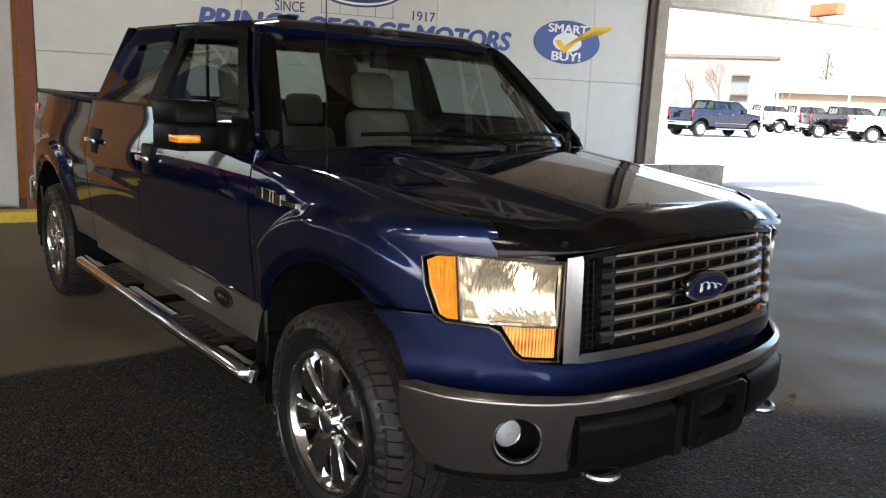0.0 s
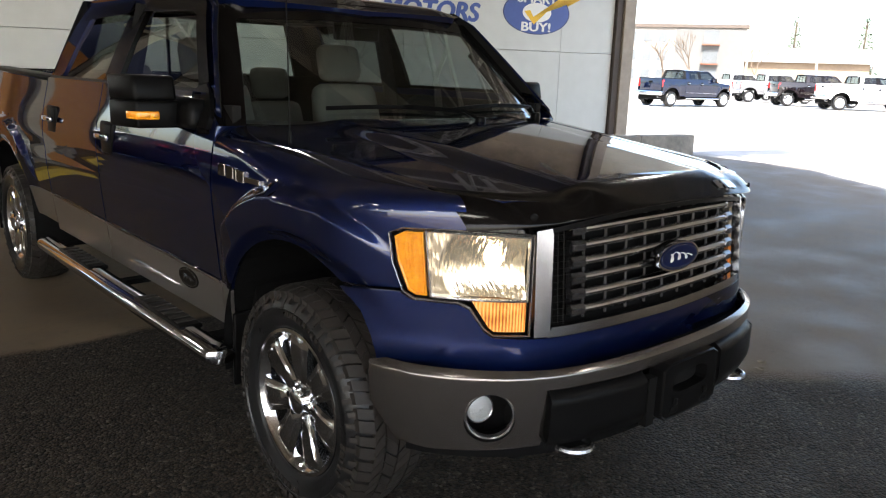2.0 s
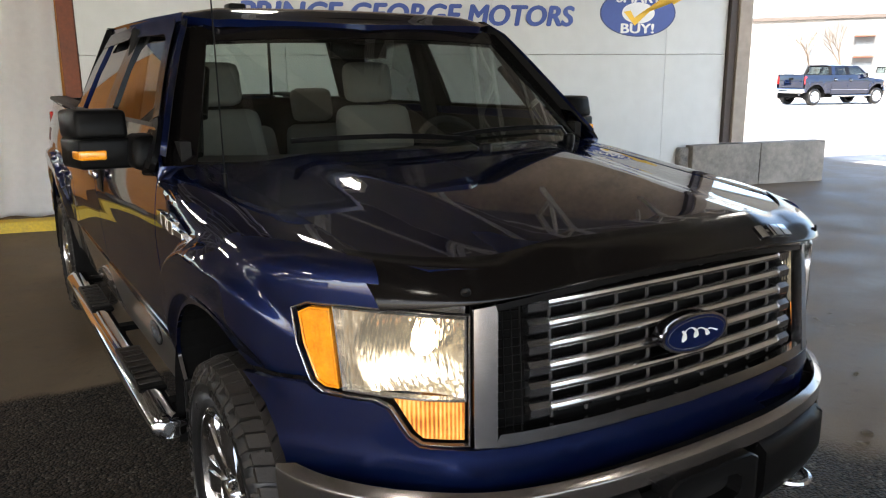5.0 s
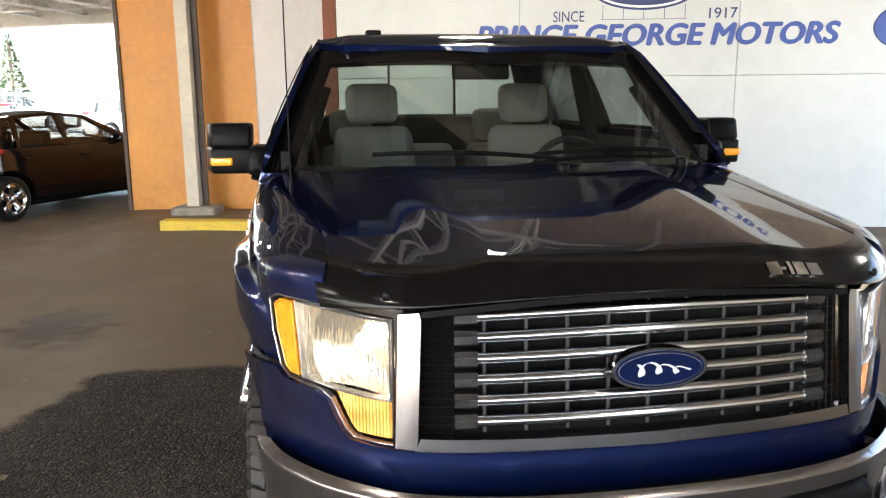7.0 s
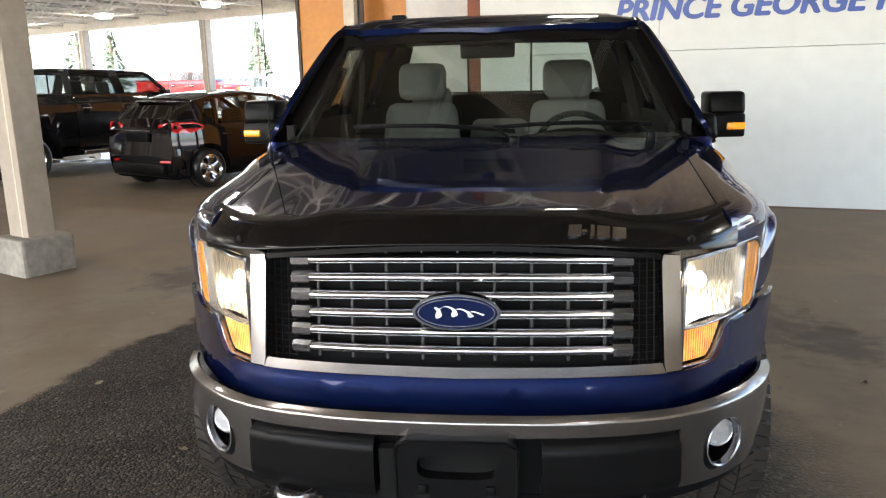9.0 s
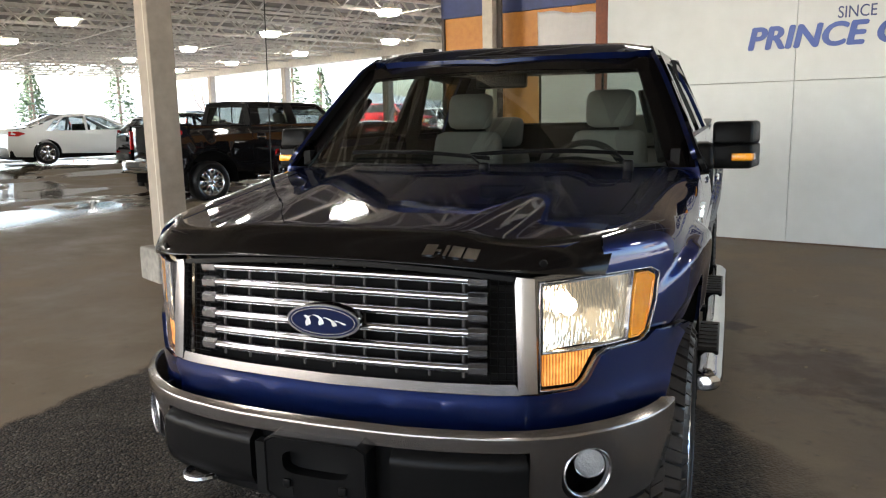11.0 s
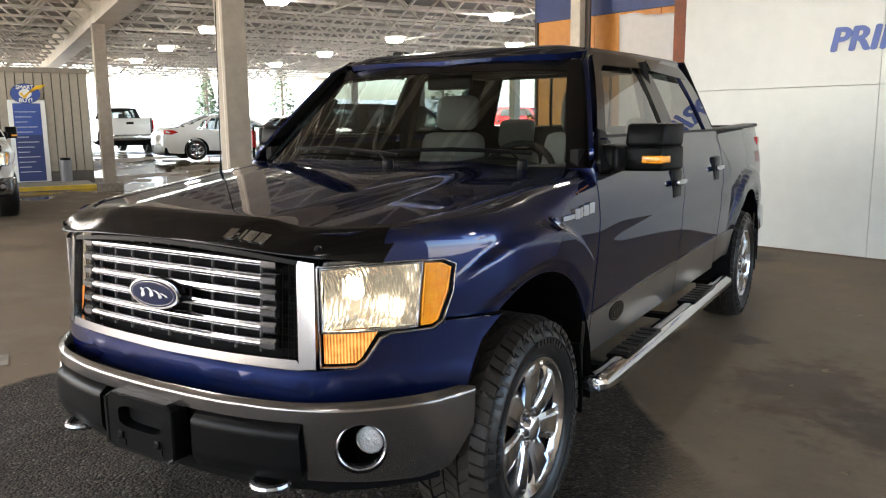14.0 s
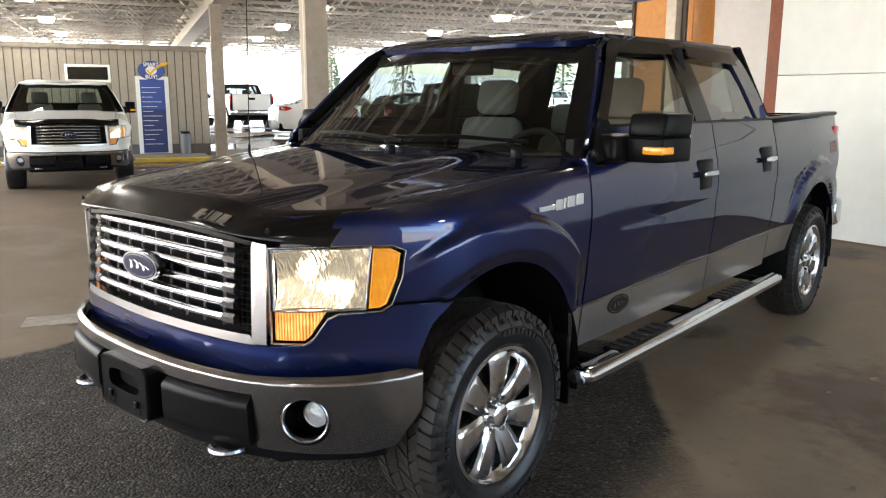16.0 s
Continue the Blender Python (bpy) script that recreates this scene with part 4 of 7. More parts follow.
def tube_along(pts, rx, rz, n=14, cap=True):
    """An oval tube swept along points that run mainly in y."""
    bm = bmesh.new()
    rings = []
    for p in pts:
        rings.append([bm.verts.new((p[0] + rx * p[3] * math.cos(k * math.tau / n), p[1], p[2] + rz * p[3] * math.sin(k * math.tau / n))) for k in range(n)])
    for a, b in zip(rings, rings[1:]):
        for k in range(n):
            bm.faces.new((a[k], a[(k + 1) % n], b[(k + 1) % n], b[k]))
    if cap:
        bm.faces.new(rings[0][::-1])
        bm.faces.new(rings[-1])
    bmesh.ops.recalc_face_normals(bm, faces=bm.faces)
    return sharpen(bm, 0.7)


def seat(root, x, y, w, mat_, low=0.70, h=0.62, head=True):
    """A car seat: cushion, backrest and headrest as three soft parts."""
    part("seat_cushion", rounded(x - w / 2, x + w / 2, y - 0.50, y + 0.04, low, low + 0.20, 0.06), mat_, root)
    m = Matrix.Translation((x, y, low + 0.14)) @ Matrix.Rotation(radians(-14), 4, "X")
    bm = rounded(-w / 2, w / 2, -0.07, 0.07, 0, h, 0.06, lambda c: Vector((c.x * (1 - 0.18 * max(0, c.z / h)), c.y + 0.04 * (abs(c.x) / w) ** 2 * -1, c.z)))
    part("seat_back", bm, mat_, root, m=m)
    if head:
        part("headrest", rounded(-0.14, 0.14, -0.055, 0.055, h + 0.02, h + 0.235, 0.05), mat_, root, m=m)


def build_pickup(name, tags, place, body_m, low_m, fine=True, guard=True, lit=True, tone=True):
    root = empty(name, place, **tags)
    st = 0.05 if fine else 0.12
    sy = BODY.sy

    def P(nm, outline, fn, m, sx=1.0, thick=0.012, label="", step=None):
        return part(nm, sheet(outline, fn, step or st, thick, sx), m, root, label)

    tone_z = lambda y: 0.704 + (y - 0.45) * 0.0155
    low_mat = low_m if tone else body_m
    arch_pts = lambda c, a0, a1: [(sy(y), z) for y, z in arc(c, 0.525, a0, a1)]
    for sx in (1.0, -1.0):
        # front fender over the arch, from the door gap to the lamp
        y_d = 0.555
        out = [(sy(y_d), tone_z(y_d)), (sy(y_d), z_top(y_d))]
        for k in range(1, 13):
            y = y_d + (-0.42 - y_d) * k / 12
            out.append((sy(y), z_top(y if y > -0.15 else -0.15 + (y + 0.15) * 0.80)))
        for x in (0.86, 0.80, 0.757):
            q = BODY.sx(x)
            out.append((q, z_top(-0.15 + (BODY.at(q)[1] + 0.15) * 0.80)))
        out += [(BODY.sx(0.757), 1.092), (BODY.sx(0.80), 1.094), (BODY.sx(0.86), 1.090), (BODY.sx(0.8885), 1.070), (BODY.sx(0.883), 0.985), (BODY.sx(0.867), 0.905), (sy(-0.40), 0.902)]
        a_from = 180 - math.degrees(math.asin((0.897 - ARCH_F[1]) / 0.525))
        a_to = math.degrees(math.asin((0.700 - ARCH_F[1]) / 0.525))
        out += arch_pts(ARCH_F, a_from, a_to)
        P("front_fender", out, body, body_m, sx, step=0.010 if fine else 0.1)
        # doors with their lower tone
        for nm, y0, y1 in (("front_door", 0.567, 1.855), ("rear_door", 1.866, 2.80)):
            top = [(sy(y0), 1.315 if nm == "front_door" else 1.425), (sy(y0 + 0.05), 1.345 if nm == "front_door" else 1.425)] if nm == "front_door" else [(sy(y0), 1.425)]
            if nm == "front_door":
                top += [(sy(0.70), 1.425)]
            d = P(nm, [(sy(y0), tone_z(y0) + 0.003)] + top + [(sy(y1), 1.425), (sy(y1), tone_z(y1) + 0.003)], body, body_m, sx)
            part("lower_door_panel", sheet([(sy(y0), 0.525), (sy(y0), tone_z(y0) - 0.002), (sy(y1), tone_z(y1) - 0.002), (sy(y1), 0.525)], body, st, 0.012, sx), low_mat, d, "pewter two-tone lower door")
            part("tone_moulding", sheet([(sy(y0), tone_z(y0) - 0.006), (sy(y0), tone_z(y0) + 0.006), (sy(y1), tone_z(y1) + 0.006), (sy(y1), tone_z(y1) - 0.006)], lambda a, b: (lambda q: (q[0] + 0.006, q[1], q[2]))(body(a, b)), 0.3, 0.004, sx), M_chrome, d)
            hy, hz = (1.694, 1.175) if nm == "front_door" else (2.608, 1.20)
            hx = body(sy(hy), hz)[0]
            cup = part("handle_cup", rounded(hx - 0.02, hx + 0.008, hy - 0.075, hy + 0.085, hz - 0.085, hz + 0.065, 0.012), M_plastic, d)
            bez = part("handle_bezel", rounded(hx - 0.02, hx + 0.004, hy - 0.085, hy + 0.095, hz - 0.092, hz + 0.072, 0.014), M_plastic, d)
            bm = rounded(hx + 0.018, hx + 0.038, hy - 0.082, hy + 0.090, hz - 0.016, hz + 0.016, 0.008)
            grip = part("handle", bm, M_chrome, d, "chrome door handle")
            if sx < 0:
                for o in (cup, bez, grip):
                    for v in o.data.vertices:
                        v.co.x = -v.co.x
                    o.data.flip_normals()
        # lower fender behind the wheel
        a_to = math.degrees(math.asin((0.69 - ARCH_F[1]) / 0.525))
        P("fender_lower", [(sy(0.555), 0.525), (sy(0.555), tone_z(0.555) - 0.004), (sy(ARCH_F[0] + 0.525 * math.cos(radians(a_to))), 0.70)] + arch_pts(ARCH_F, a_to, 8.0), body, low_mat, sx)
        # bed side
        y0, y1 = 2.815, 4.34
        bed_top = [(sy(y0 + (y1 - y0) * k / 10), 1.405 + 0.035 * k / 10) for k in range(11)]
        zc = tone_z(3.0)
        a_l = 180 - math.degrees(math.asin((zc - ARCH_R[1]) / 0.525))
        a_r = math.degrees(math.asin((0.76 - ARCH_R[1]) / 0.525))
        P("bed_side", [(sy(y0), zc)] + bed_top + [(sy(y1), 0.76)] + arch_pts(ARCH_R, a_r, a_l), body, body_m, sx, step=0.03 if fine else 0.14)
        P("bed_lower_front", [(sy(y0), 0.56), (sy(y0), zc - 0.005)] + arch_pts(ARCH_R, a_l + 1, 168), body, low_mat, sx)
        P("bed_lower_rear", [(sy(y1), 0.755)] + [(sy(y1), 0.60)] + arch_pts(ARCH_R, 14, a_r - 1), body, low_mat, sx)
        part("bed_rail_cap", rounded(0.80, 0.918, y0 + 0.005, y1 - 0.01, 1.405, 1.432, 0.01, lambda c: Vector((sx * (c.x - 0.012 * smooth01((c.y - 3.4) / 0.9)), c.y, c.z + 0.035 * (c.y - 2.82) / 1.52))), M_plastic, root, "black bed rail cap")
        part("bed_inner_wall", box(min(sx * 0.80, sx * 0.84), max(sx * 0.80, sx * 0.84), y0 + 0.02, y1 - 0.03, 0.80, 1.40), M_dark, root)
        part("tail_lamp", rounded(0.875, 0.925, y1 - 0.10, y1 + 0.012, 1.00, 1.36, 0.012, lambda c: Vector((sx * c.x, c.y, c.z))), M_red, root, "red tail lamp")
        # greenhouse frame
        g = [("a_pillar", [(0.57, 1.345), (0.98, 1.775), (1.10, 1.838), (1.10, 1.80), (1.06, 1.752), (0.735, 1.43), (0.66, 1.425), (0.60, 1.36)]),
             ("roof_rail", [(1.10, 1.836), (1.80, 1.856), (2.66, 1.866), (2.68, 1.815), (2.63, 1.792), (1.80, 1.812), (1.10, 1.798)]),
             ("b_pillar", [(1.705, 1.425), (1.712, 1.812), (1.90, 1.815), (1.905, 1.425)]),
             ("c_pillar", [(2.595, 1.425), (2.50, 1.80), (2.68, 1.83), (2.81, 1.425)])]
        for nm, o in g:
            pil = P(nm, o, green, M_gloss if nm == "b_pillar" else body_m, sx, 0.02)
            part("pillar_lining", sheet(o, lambda y, z: (green(y, z)[0] - 0.022, y, z), 0.2, 0.0, sx), M_clothdark, pil)
        P("front_side_glass", [(0.68, 1.42), (1.05, 1.77), (1.12, 1.80), (1.722, 1.815), (1.712, 1.42)], lambda y, z: (green(y, z)[0] - 0.012, y, z), M_tint if not fine else M_side, sx, 0.0, step=0.2)
        P("rear_side_glass", [(1.895, 1.42), (1.89, 1.815), (2.51, 1.805), (2.605, 1.42)], lambda y, z: (green(y, z)[0] - 0.012, y, z), M_tint, sx, 0.0, step=0.2)
        P("belt_seal", [(0.70, 1.420), (0.70, 1.438), (2.79, 1.438), (2.79, 1.420)], lambda y, z: (green(y, z)[0] + 0.008, y, z), M_plastic, sx, 0.01, step=0.4)
        if fine:
            for o in ([(0.70, 1.465), (1.03, 1.785), (1.10, 1.815), (1.71, 1.828), (1.705, 1.768), (1.13, 1.755), (1.07, 1.735), (0.775, 1.45)], [(1.895, 1.828), (2.53, 1.815), (2.56, 1.745), (1.89, 1.766)]):
                P("rain_visor", o, lambda y, z: (green(y, z)[0] + 0.016, y, z), M_gloss, sx, 0.003, "dark acrylic window visor")
        # mirror
        mr = part("door_mirror", rounded(0.995, 1.192, 0.80, 0.985, 1.386, 1.484, 0.016, lambda c: Vector((sx * (c.x - 0.20 * max(0, 0.985 - c.y) * smooth01((c.x - 1.08) / 0.1)), c.y + 0.10 * (c.x - 1.025) + (0.25 * max(0, c.z - 1.40)), c.z))), M_plastic, root, "large black towing mirror")
        part("mirror_lower", rounded(0.945, 1.194, 0.788, 0.982, 1.285, 1.389, 0.012, lambda c: Vector((sx * (c.x - 0.20 * max(0, 0.985 - c.y) * smooth01((c.x - 1.08) / 0.1)), c.y + 0.10 * (c.x - 1.025), c.z))), M_plastic, mr)
        part("mirror_foot", rounded(0.915, 1.01, 0.66, 0.86, 1.285, 1.40, 0.025, lambda c: Vector((sx * (c.x - 0.09 * max(0, c.z - 1.30)), c.y + 0.5 * (c.z - 1.285) * 0.3, c.z))), M_plastic, mr)
        part("mirror_sail", sheet([(0.58, 1.30), (0.60, 1.355), (0.69, 1.44), (0.79, 1.49), (0.80, 1.40), (0.72, 1.30)], lambda y, z: (green(y, z)[0] + 0.012 + 0.06 * max(0, 1.40 - z), y, z), 0.1, 0.02, sx), M_plastic, mr)
        part("mirror_lamp", rounded(1.07, 1.195, 0.783, 0.86, 1.318, 1.350, 0.006, lambda c: Vector((sx * (c.x + 0.002 - 0.20 * max(0, 0.985 - c.y) * smooth01((c.x - 1.08) / 0.1)), c.y + 0.10 * (c.x - 1.025), c.z))), M_amber, mr, "amber repeater")
        part("mirror_glass", box(min(sx * 1.04, sx * 1.18), max(sx * 1.04, sx * 1.18), 1.0, 1.01, 1.31, 1.47), M_chrome, mr)
        # running board
        pts = [(1.0, 0.46, 0.436, 0.75), (1.01, 0.475, 0.440, 0.97), (1.015, 0.52, 0.442, 1), (1.02, 1.5, 0.446, 1), (1.015, 2.74, 0.450, 1), (1.01, 2.79, 0.450, 0.97), (1.0, 2.805, 0.450, 0.75)]
        rb = part("running_board", tube_along([(sx * a, b, c, d) for a, b, c, d in pts], 0.062, 0.042), M_chrome, root, "oval chrome running board")
        for ya in (0.74, 1.88):
            zz = 0.442 + (ya - 0.5) * 0.004
            part("step_pad", rounded(0.955, 1.055, ya, ya + 0.52, zz + 0.022, zz + 0.046, 0.01, lambda c: Vector((sx * c.x, c.y, c.z + (c.y - ya) * 0.004))), M_plastic, rb, "black ribbed step pad")
            if fine:
                bm = bmesh.new()
                for k in range(7):
                    add_box(bm, min(sx * 0.965, sx * 1.045), max(sx * 0.965, sx * 1.045), ya + 0.05 + k * 0.066, ya + 0.08 + k * 0.066, zz + 0.04 + k * 0.0003, zz + 0.051 + k * 0.0003)
                part("step_ribs", bm, M_rubber, rb)
        for ya in (0.60, 1.60, 2.62):
            part("board_bracket", box(min(sx * 0.72, sx * 0.98), max(sx * 0.72, sx * 0.98), ya, ya + 0.06, 0.45, 0.475), M_dark, rb)
        part("mud_flap", rounded(0.70, 0.955, 0.458, 0.478, 0.30, 0.60, 0.008, lambda c: Vector((sx * c.x, c.y + 0.04 * (0.6 - c.z), c.z))), M_plastic, root, "black mud flap")
        part("mud_flap", rounded(0.73, 0.97, REAR_AXLE + 0.47, REAR_AXLE + 0.49, 0.28, 0.62, 0.008, lambda c: Vector((sx * c.x, c.y, c.z))), M_plastic, root)
        # wheel housing
        for c in (ARCH_F, ARCH_R):
            prof = [(0.55, 0.540), (0.80, 0.540), (0.93, 0.534), (0.978, 0.529)]
            bm = bmesh.new()
            rings = [[bm.verts.new((sx * x, c[0] + r * math.cos(radians(a)), c[1] + r * math.sin(radians(a)))) for a in range(-10, 191 if c is ARCH_R else 118, 8)] for x, r in prof]
            for ra, rb2 in zip(rings, rings[1:]):
                for k in range(len(ra) - 1):
                    bm.faces.new((ra[k], ra[k + 1], rb2[k + 1], rb2[k]))
            part("wheel_liner", bm, M_dark, root)
        # head lamp
        sX = BODY.sx
        hl = [(sX(0.610), 0.783), (sX(0.610), 1.083), (sX(0.70), 1.089), (sX(0.80), 1.0905), (sX(0.868), 1.087), (sX(0.8892), 1.069), (sX(0.8836), 0.985), (sX(0.866), 0.900), (sX(0.848), 0.880), (sX(0.766), 0.878), (sX(0.744), 0.863), (sX(0.714), 0.801), (sX(0.695), 0.783)]
        hl_in = [(sX(0.618), 0.889), (sX(0.618), 1.074), (sX(0.70), 1.079), (sX(0.829), 1.080), (sX(0.818), 0.890), (sX(0.75), 0.889)]
        amb = [(sX(0.835), 1.080), (sX(0.866), 1.078), (sX(0.882), 1.062), (sX(0.876), 0.987), (sX(0.858), 0.902), (sX(0.845), 0.890), (sX(0.825), 0.890)]
        sig = [(sX(0.618), 0.791), (sX(0.618), 0.882), (sX(0.742), 0.882), (sX(0.728), 0.850), (sX(0.707), 0.805), (sX(0.694), 0.791)]
        ins = lambda k: (lambda s, z: (*BODY.at(s, k), z))
        lampo = part("head_lamp", sheet(hl, ins(0.085), 0.05, 0.03, sx), M_satin, root, "lit clear head lamp with amber corner")
        part("lamp_rim", band(hl, -0.004, ins(0.001), 0.012, sx), M_satin, lampo)
        part("lamp_bezel", band(hl_in, -0.006, ins(0.008), 0.02, sx), M_satin, lampo)
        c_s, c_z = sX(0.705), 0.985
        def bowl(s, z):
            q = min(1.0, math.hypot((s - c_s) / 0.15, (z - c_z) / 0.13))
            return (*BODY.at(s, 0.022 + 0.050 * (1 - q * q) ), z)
        rfl = part("reflector", sheet(hl_in, bowl, 0.008 if fine else 0.1, 0.0, sx), M_reflector, lampo, "fluted reflector with a faint glow of its own")
        part("corner_reflector", sheet(amb, ins(0.008), 0.05, 0.012, sx), M_amber, lampo, "amber corner lens")
        part("corner_divider", band(amb, 0.006, ins(0.004), 0.01, sx), M_amber, lampo)
        part("turn_signal", sheet(sig, ins(0.014), 0.03, 0.012, sx), M_amberlit if lit else M_amber, lampo, "lit amber turn signal")
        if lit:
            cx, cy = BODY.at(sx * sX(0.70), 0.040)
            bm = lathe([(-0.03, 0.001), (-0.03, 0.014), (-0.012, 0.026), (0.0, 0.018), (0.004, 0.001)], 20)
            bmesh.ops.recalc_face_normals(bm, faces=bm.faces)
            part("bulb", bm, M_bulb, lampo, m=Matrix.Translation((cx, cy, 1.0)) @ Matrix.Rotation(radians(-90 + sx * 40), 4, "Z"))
        part("lens", sheet(hl, ins(-0.002), 0.05, 0.0, sx), M_lens, lampo, "clear outer lens").visible_shadow = False
    # nose panel under grille and lamps
    sX = BODY.sx
    right = [(0.0, 0.655), (sX(0.5), 0.655), (sX(0.88), 0.665), (sy(-0.43), 0.670), (sy(-0.395), 0.680), (sy(-0.388), 0.73)]
    a0 = 180 - math.degrees(math.asin((0.825 - ARCH_F[1]) / 0.53))
    right += [(sy(y), z) for y, z in arc(ARCH_F, 0.53, a0, 180 - math.degrees(math.asin((0.892 - ARCH_F[1]) / 0.53)), 6)]
    right += [(sy(-0.40), 0.898), (sX(0.868), 0.899), (sX(0.858), 0.886), (sX(0.848), 0.878), (sX(0.766), 0.875), (sX(0.746), 0.862), (sX(0.716), 0.798), (sX(0.697), 0.780), (sX(0.60), 0.776), (sX(0.3), 0.772), (0.0, 0.770)]
    nose = lambda s, z: (*BODY.at(s, -flare(BODY.at(s)[1], z) - 0.012 - 0.005 * math.exp(-((z - 0.728) / 0.014) ** 2) + 0.05 * (0.73 - z) * (z < 0.73)), z)
    for sx in (1.0, -1.0):
        P("nose_panel", right, nose, body_m, sx)
        P("nose_filler", [(0.0, 0.60), (0.0, 0.715), (sy(-0.38), 0.725), (sy(-0.38), 0.60)], lambda s, z: (*BODY.at(s, 0.035), z), M_dark, sx)
    # bumper
    def bump(s, z):
        zc = (z - 0.43) / 0.262
        ins = 0.006 + 0.030 * max(0.0, 1 - zc) ** 2 + 0.030 * smooth01((zc - 0.93) / 0.09) ** 2
        x, y = BUMP.at(s, ins)
        return x, y, z
    s_end = BUMP.end
    s_pad = BUMP.sx(0.60)
    fog_s, fog_z, fog_r = BUMP.sx(0.745), 0.556, 0.072
    for sx in (1.0, -1.0):
        # cut round the fog lamp: two shells that meet above and below it
        left_shell = [(s_pad, 0.445), (s_pad, 0.690), (fog_s, 0.692)] + [(fog_s + fog_r * 1.06 * math.cos(radians(a)), fog_z + fog_r * math.sin(radians(a))) for a in range(90, 271, 12)] + [(fog_s, 0.436)]
        right_shell = [(fog_s, 0.692), (s_end - 0.05, 0.694), (s_end, 0.684), (s_end, 0.55), (s_end - 0.09, 0.44), (s_end - 0.2, 0.428), (fog_s, 0.436)] + [(fog_s + fog_r * 1.06 * math.cos(radians(a)), fog_z + fog_r * math.sin(radians(a))) for a in range(270, 451, 12)]
        bp1 = part("bumper_end", sheet(left_shell, bump, 0.014, 0.01, sx), M_bumper, root, "pewter chrome bumper end with fog lamp")
        part("bumper_corner", sheet(right_shell, bump, 0.014, 0.01, sx), M_bumper, bp1)
        fx, fy, fz = bump(fog_s, fog_z)
        turn = Matrix.Rotation(math.atan2(BUMP.at(fog_s + 0.02)[1] - BUMP.at(fog_s - 0.02)[1], BUMP.at(fog_s + 0.02)[0] - BUMP.at(fog_s - 0.02)[0]) - math.pi / 2, 4, "Z")
        m = Matrix.Diagonal((sx, 1, 1, 1)) @ Matrix.Translation((fx, fy, fz)) @ turn
        bm = lathe([(0.002, fog_r + 0.003), (0.005, fog_r), (0.001, fog_r - 0.004), (-0.016, fog_r - 0.005)], 32)
        bmesh.ops.recalc_face_normals(bm, faces=bm.faces)
        part("fog_ring", sharpen(bm, 0.6), M_satin, bp1, m=m)
        bm = lathe([(0.0, fog_r - 0.005), (-0.015, fog_r + 0.02), (-0.11, fog_r + 0.03), (-0.115, 0.001)], 28)
        part("fog_well", bm, M_plastic, bp1, m=m)
        ahead = Matrix.Diagonal((sx, 1, 1, 1)) @ Matrix.Translation((fx - 0.004, fy + 0.050, fz + 0.006)) @ Matrix.Rotation(radians(-72), 4, "Z")
        bm = lathe([(-0.03, 0.044), (0.0, 0.043), (0.006, 0.040), (0.010, 0.028), (0.012, 0.001)], 28)
        bmesh.ops.recalc_face_normals(bm, faces=bm.faces)
        fog = part("fog_lamp", sharpen(bm, 0.9), M_fog, bp1, "round clear fog lamp", m=ahead)
        bm = lathe([(0.003, 0.046), (0.008, 0.0435), (0.005, 0.040)], 28)
        bmesh.ops.recalc_face_normals(bm, faces=bm.faces)
        part("lens_rim", bm, M_satin, fog)
        # rubber pads beside the plate
        part("bumper_pad", sheet([(BUMP.sx(0.225), 0.452), (BUMP.sx(0.225), 0.625), (BUMP.sx(0.24), 0.638), (BUMP.sx(0.575), 0.640), (BUMP.sx(0.592), 0.622), (BUMP.sx(0.596), 0.455)], lambda s, z: (*BUMP.at(s, -0.012 + 0.05 * smooth01((z - 0.605) / 0.035) + 0.02 * smooth01((0.50 - z) / 0.06)), z), 0.02, 0.05, sx), M_plastic, root, "black rubber bumper pad")
        hook = bmesh.new()
        rg = []
        for k in range(17):
            a = radians(150 + 240 * k / 16)
            c, o = Vector((sx * 0.47, -0.82, 0.425)), Vector((math.cos(a), math.sin(a), 0))
            rg.append([hook.verts.new(c + o * (0.055 + 0.012 * math.cos(j2 * math.tau / 8)) + Vector((0, 0, 0.012 * math.sin(j2 * math.tau / 8)))) for j2 in range(8)])
        for ra, rb3 in zip(rg, rg[1:]):
            for k in range(8):
                hook.faces.new((ra[k], ra[(k + 1) % 8], rb3[(k + 1) % 8], rb3[k]))
        hook.faces.new(rg[0])
        hook.faces.new(rg[-1][::-1])
        bmesh.ops.recalc_face_normals(hook, faces=hook.faces)
        part("tow_hook", hook, M_satin, root, "bright steel tow hook")
        P("bumper_beam", [(0, 0.632), (0, 0.690), (s_pad, 0.690), (s_pad, 0.632)], bump, M_bumper, sx, 0.02, step=0.012)
    P("air_dam", [(-s_end + 0.12, 0.405), (-s_end + 0.12, 0.445), (s_end - 0.12, 0.445), (s_end - 0.12, 0.405)], lambda s, z: (*BUMP.at(s, 0.05), z), M_plastic, thick=0.02, label="black front valance")
    P("bumper_core", [(-s_pad, 0.44), (-s_pad, 0.66), (s_pad, 0.66), (s_pad, 0.44)], lambda s, z: (*BUMP.at(s, 0.055), z), M_dark, thick=0.03)
    bm = bmesh.new()
    n_ = 32
    inner_o = []
    outer_o = []
    for k in range(n_):
        a = math.tau * (k + 0.5) / n_
        c_, s_ = math.cos(a), math.sin(a)
        sup = (abs(c_) ** 4 + abs(s_) ** 4) ** -0.25
        inner_o.append((0.105 * sup * c_, 0.562 + 0.036 * sup * s_))
        big = (abs(c_) ** 14 + abs(s_) ** 14) ** (-1 / 14)
        outer_o.append((0.165 * big * c_, 0.540 + 0.098 * big * s_))
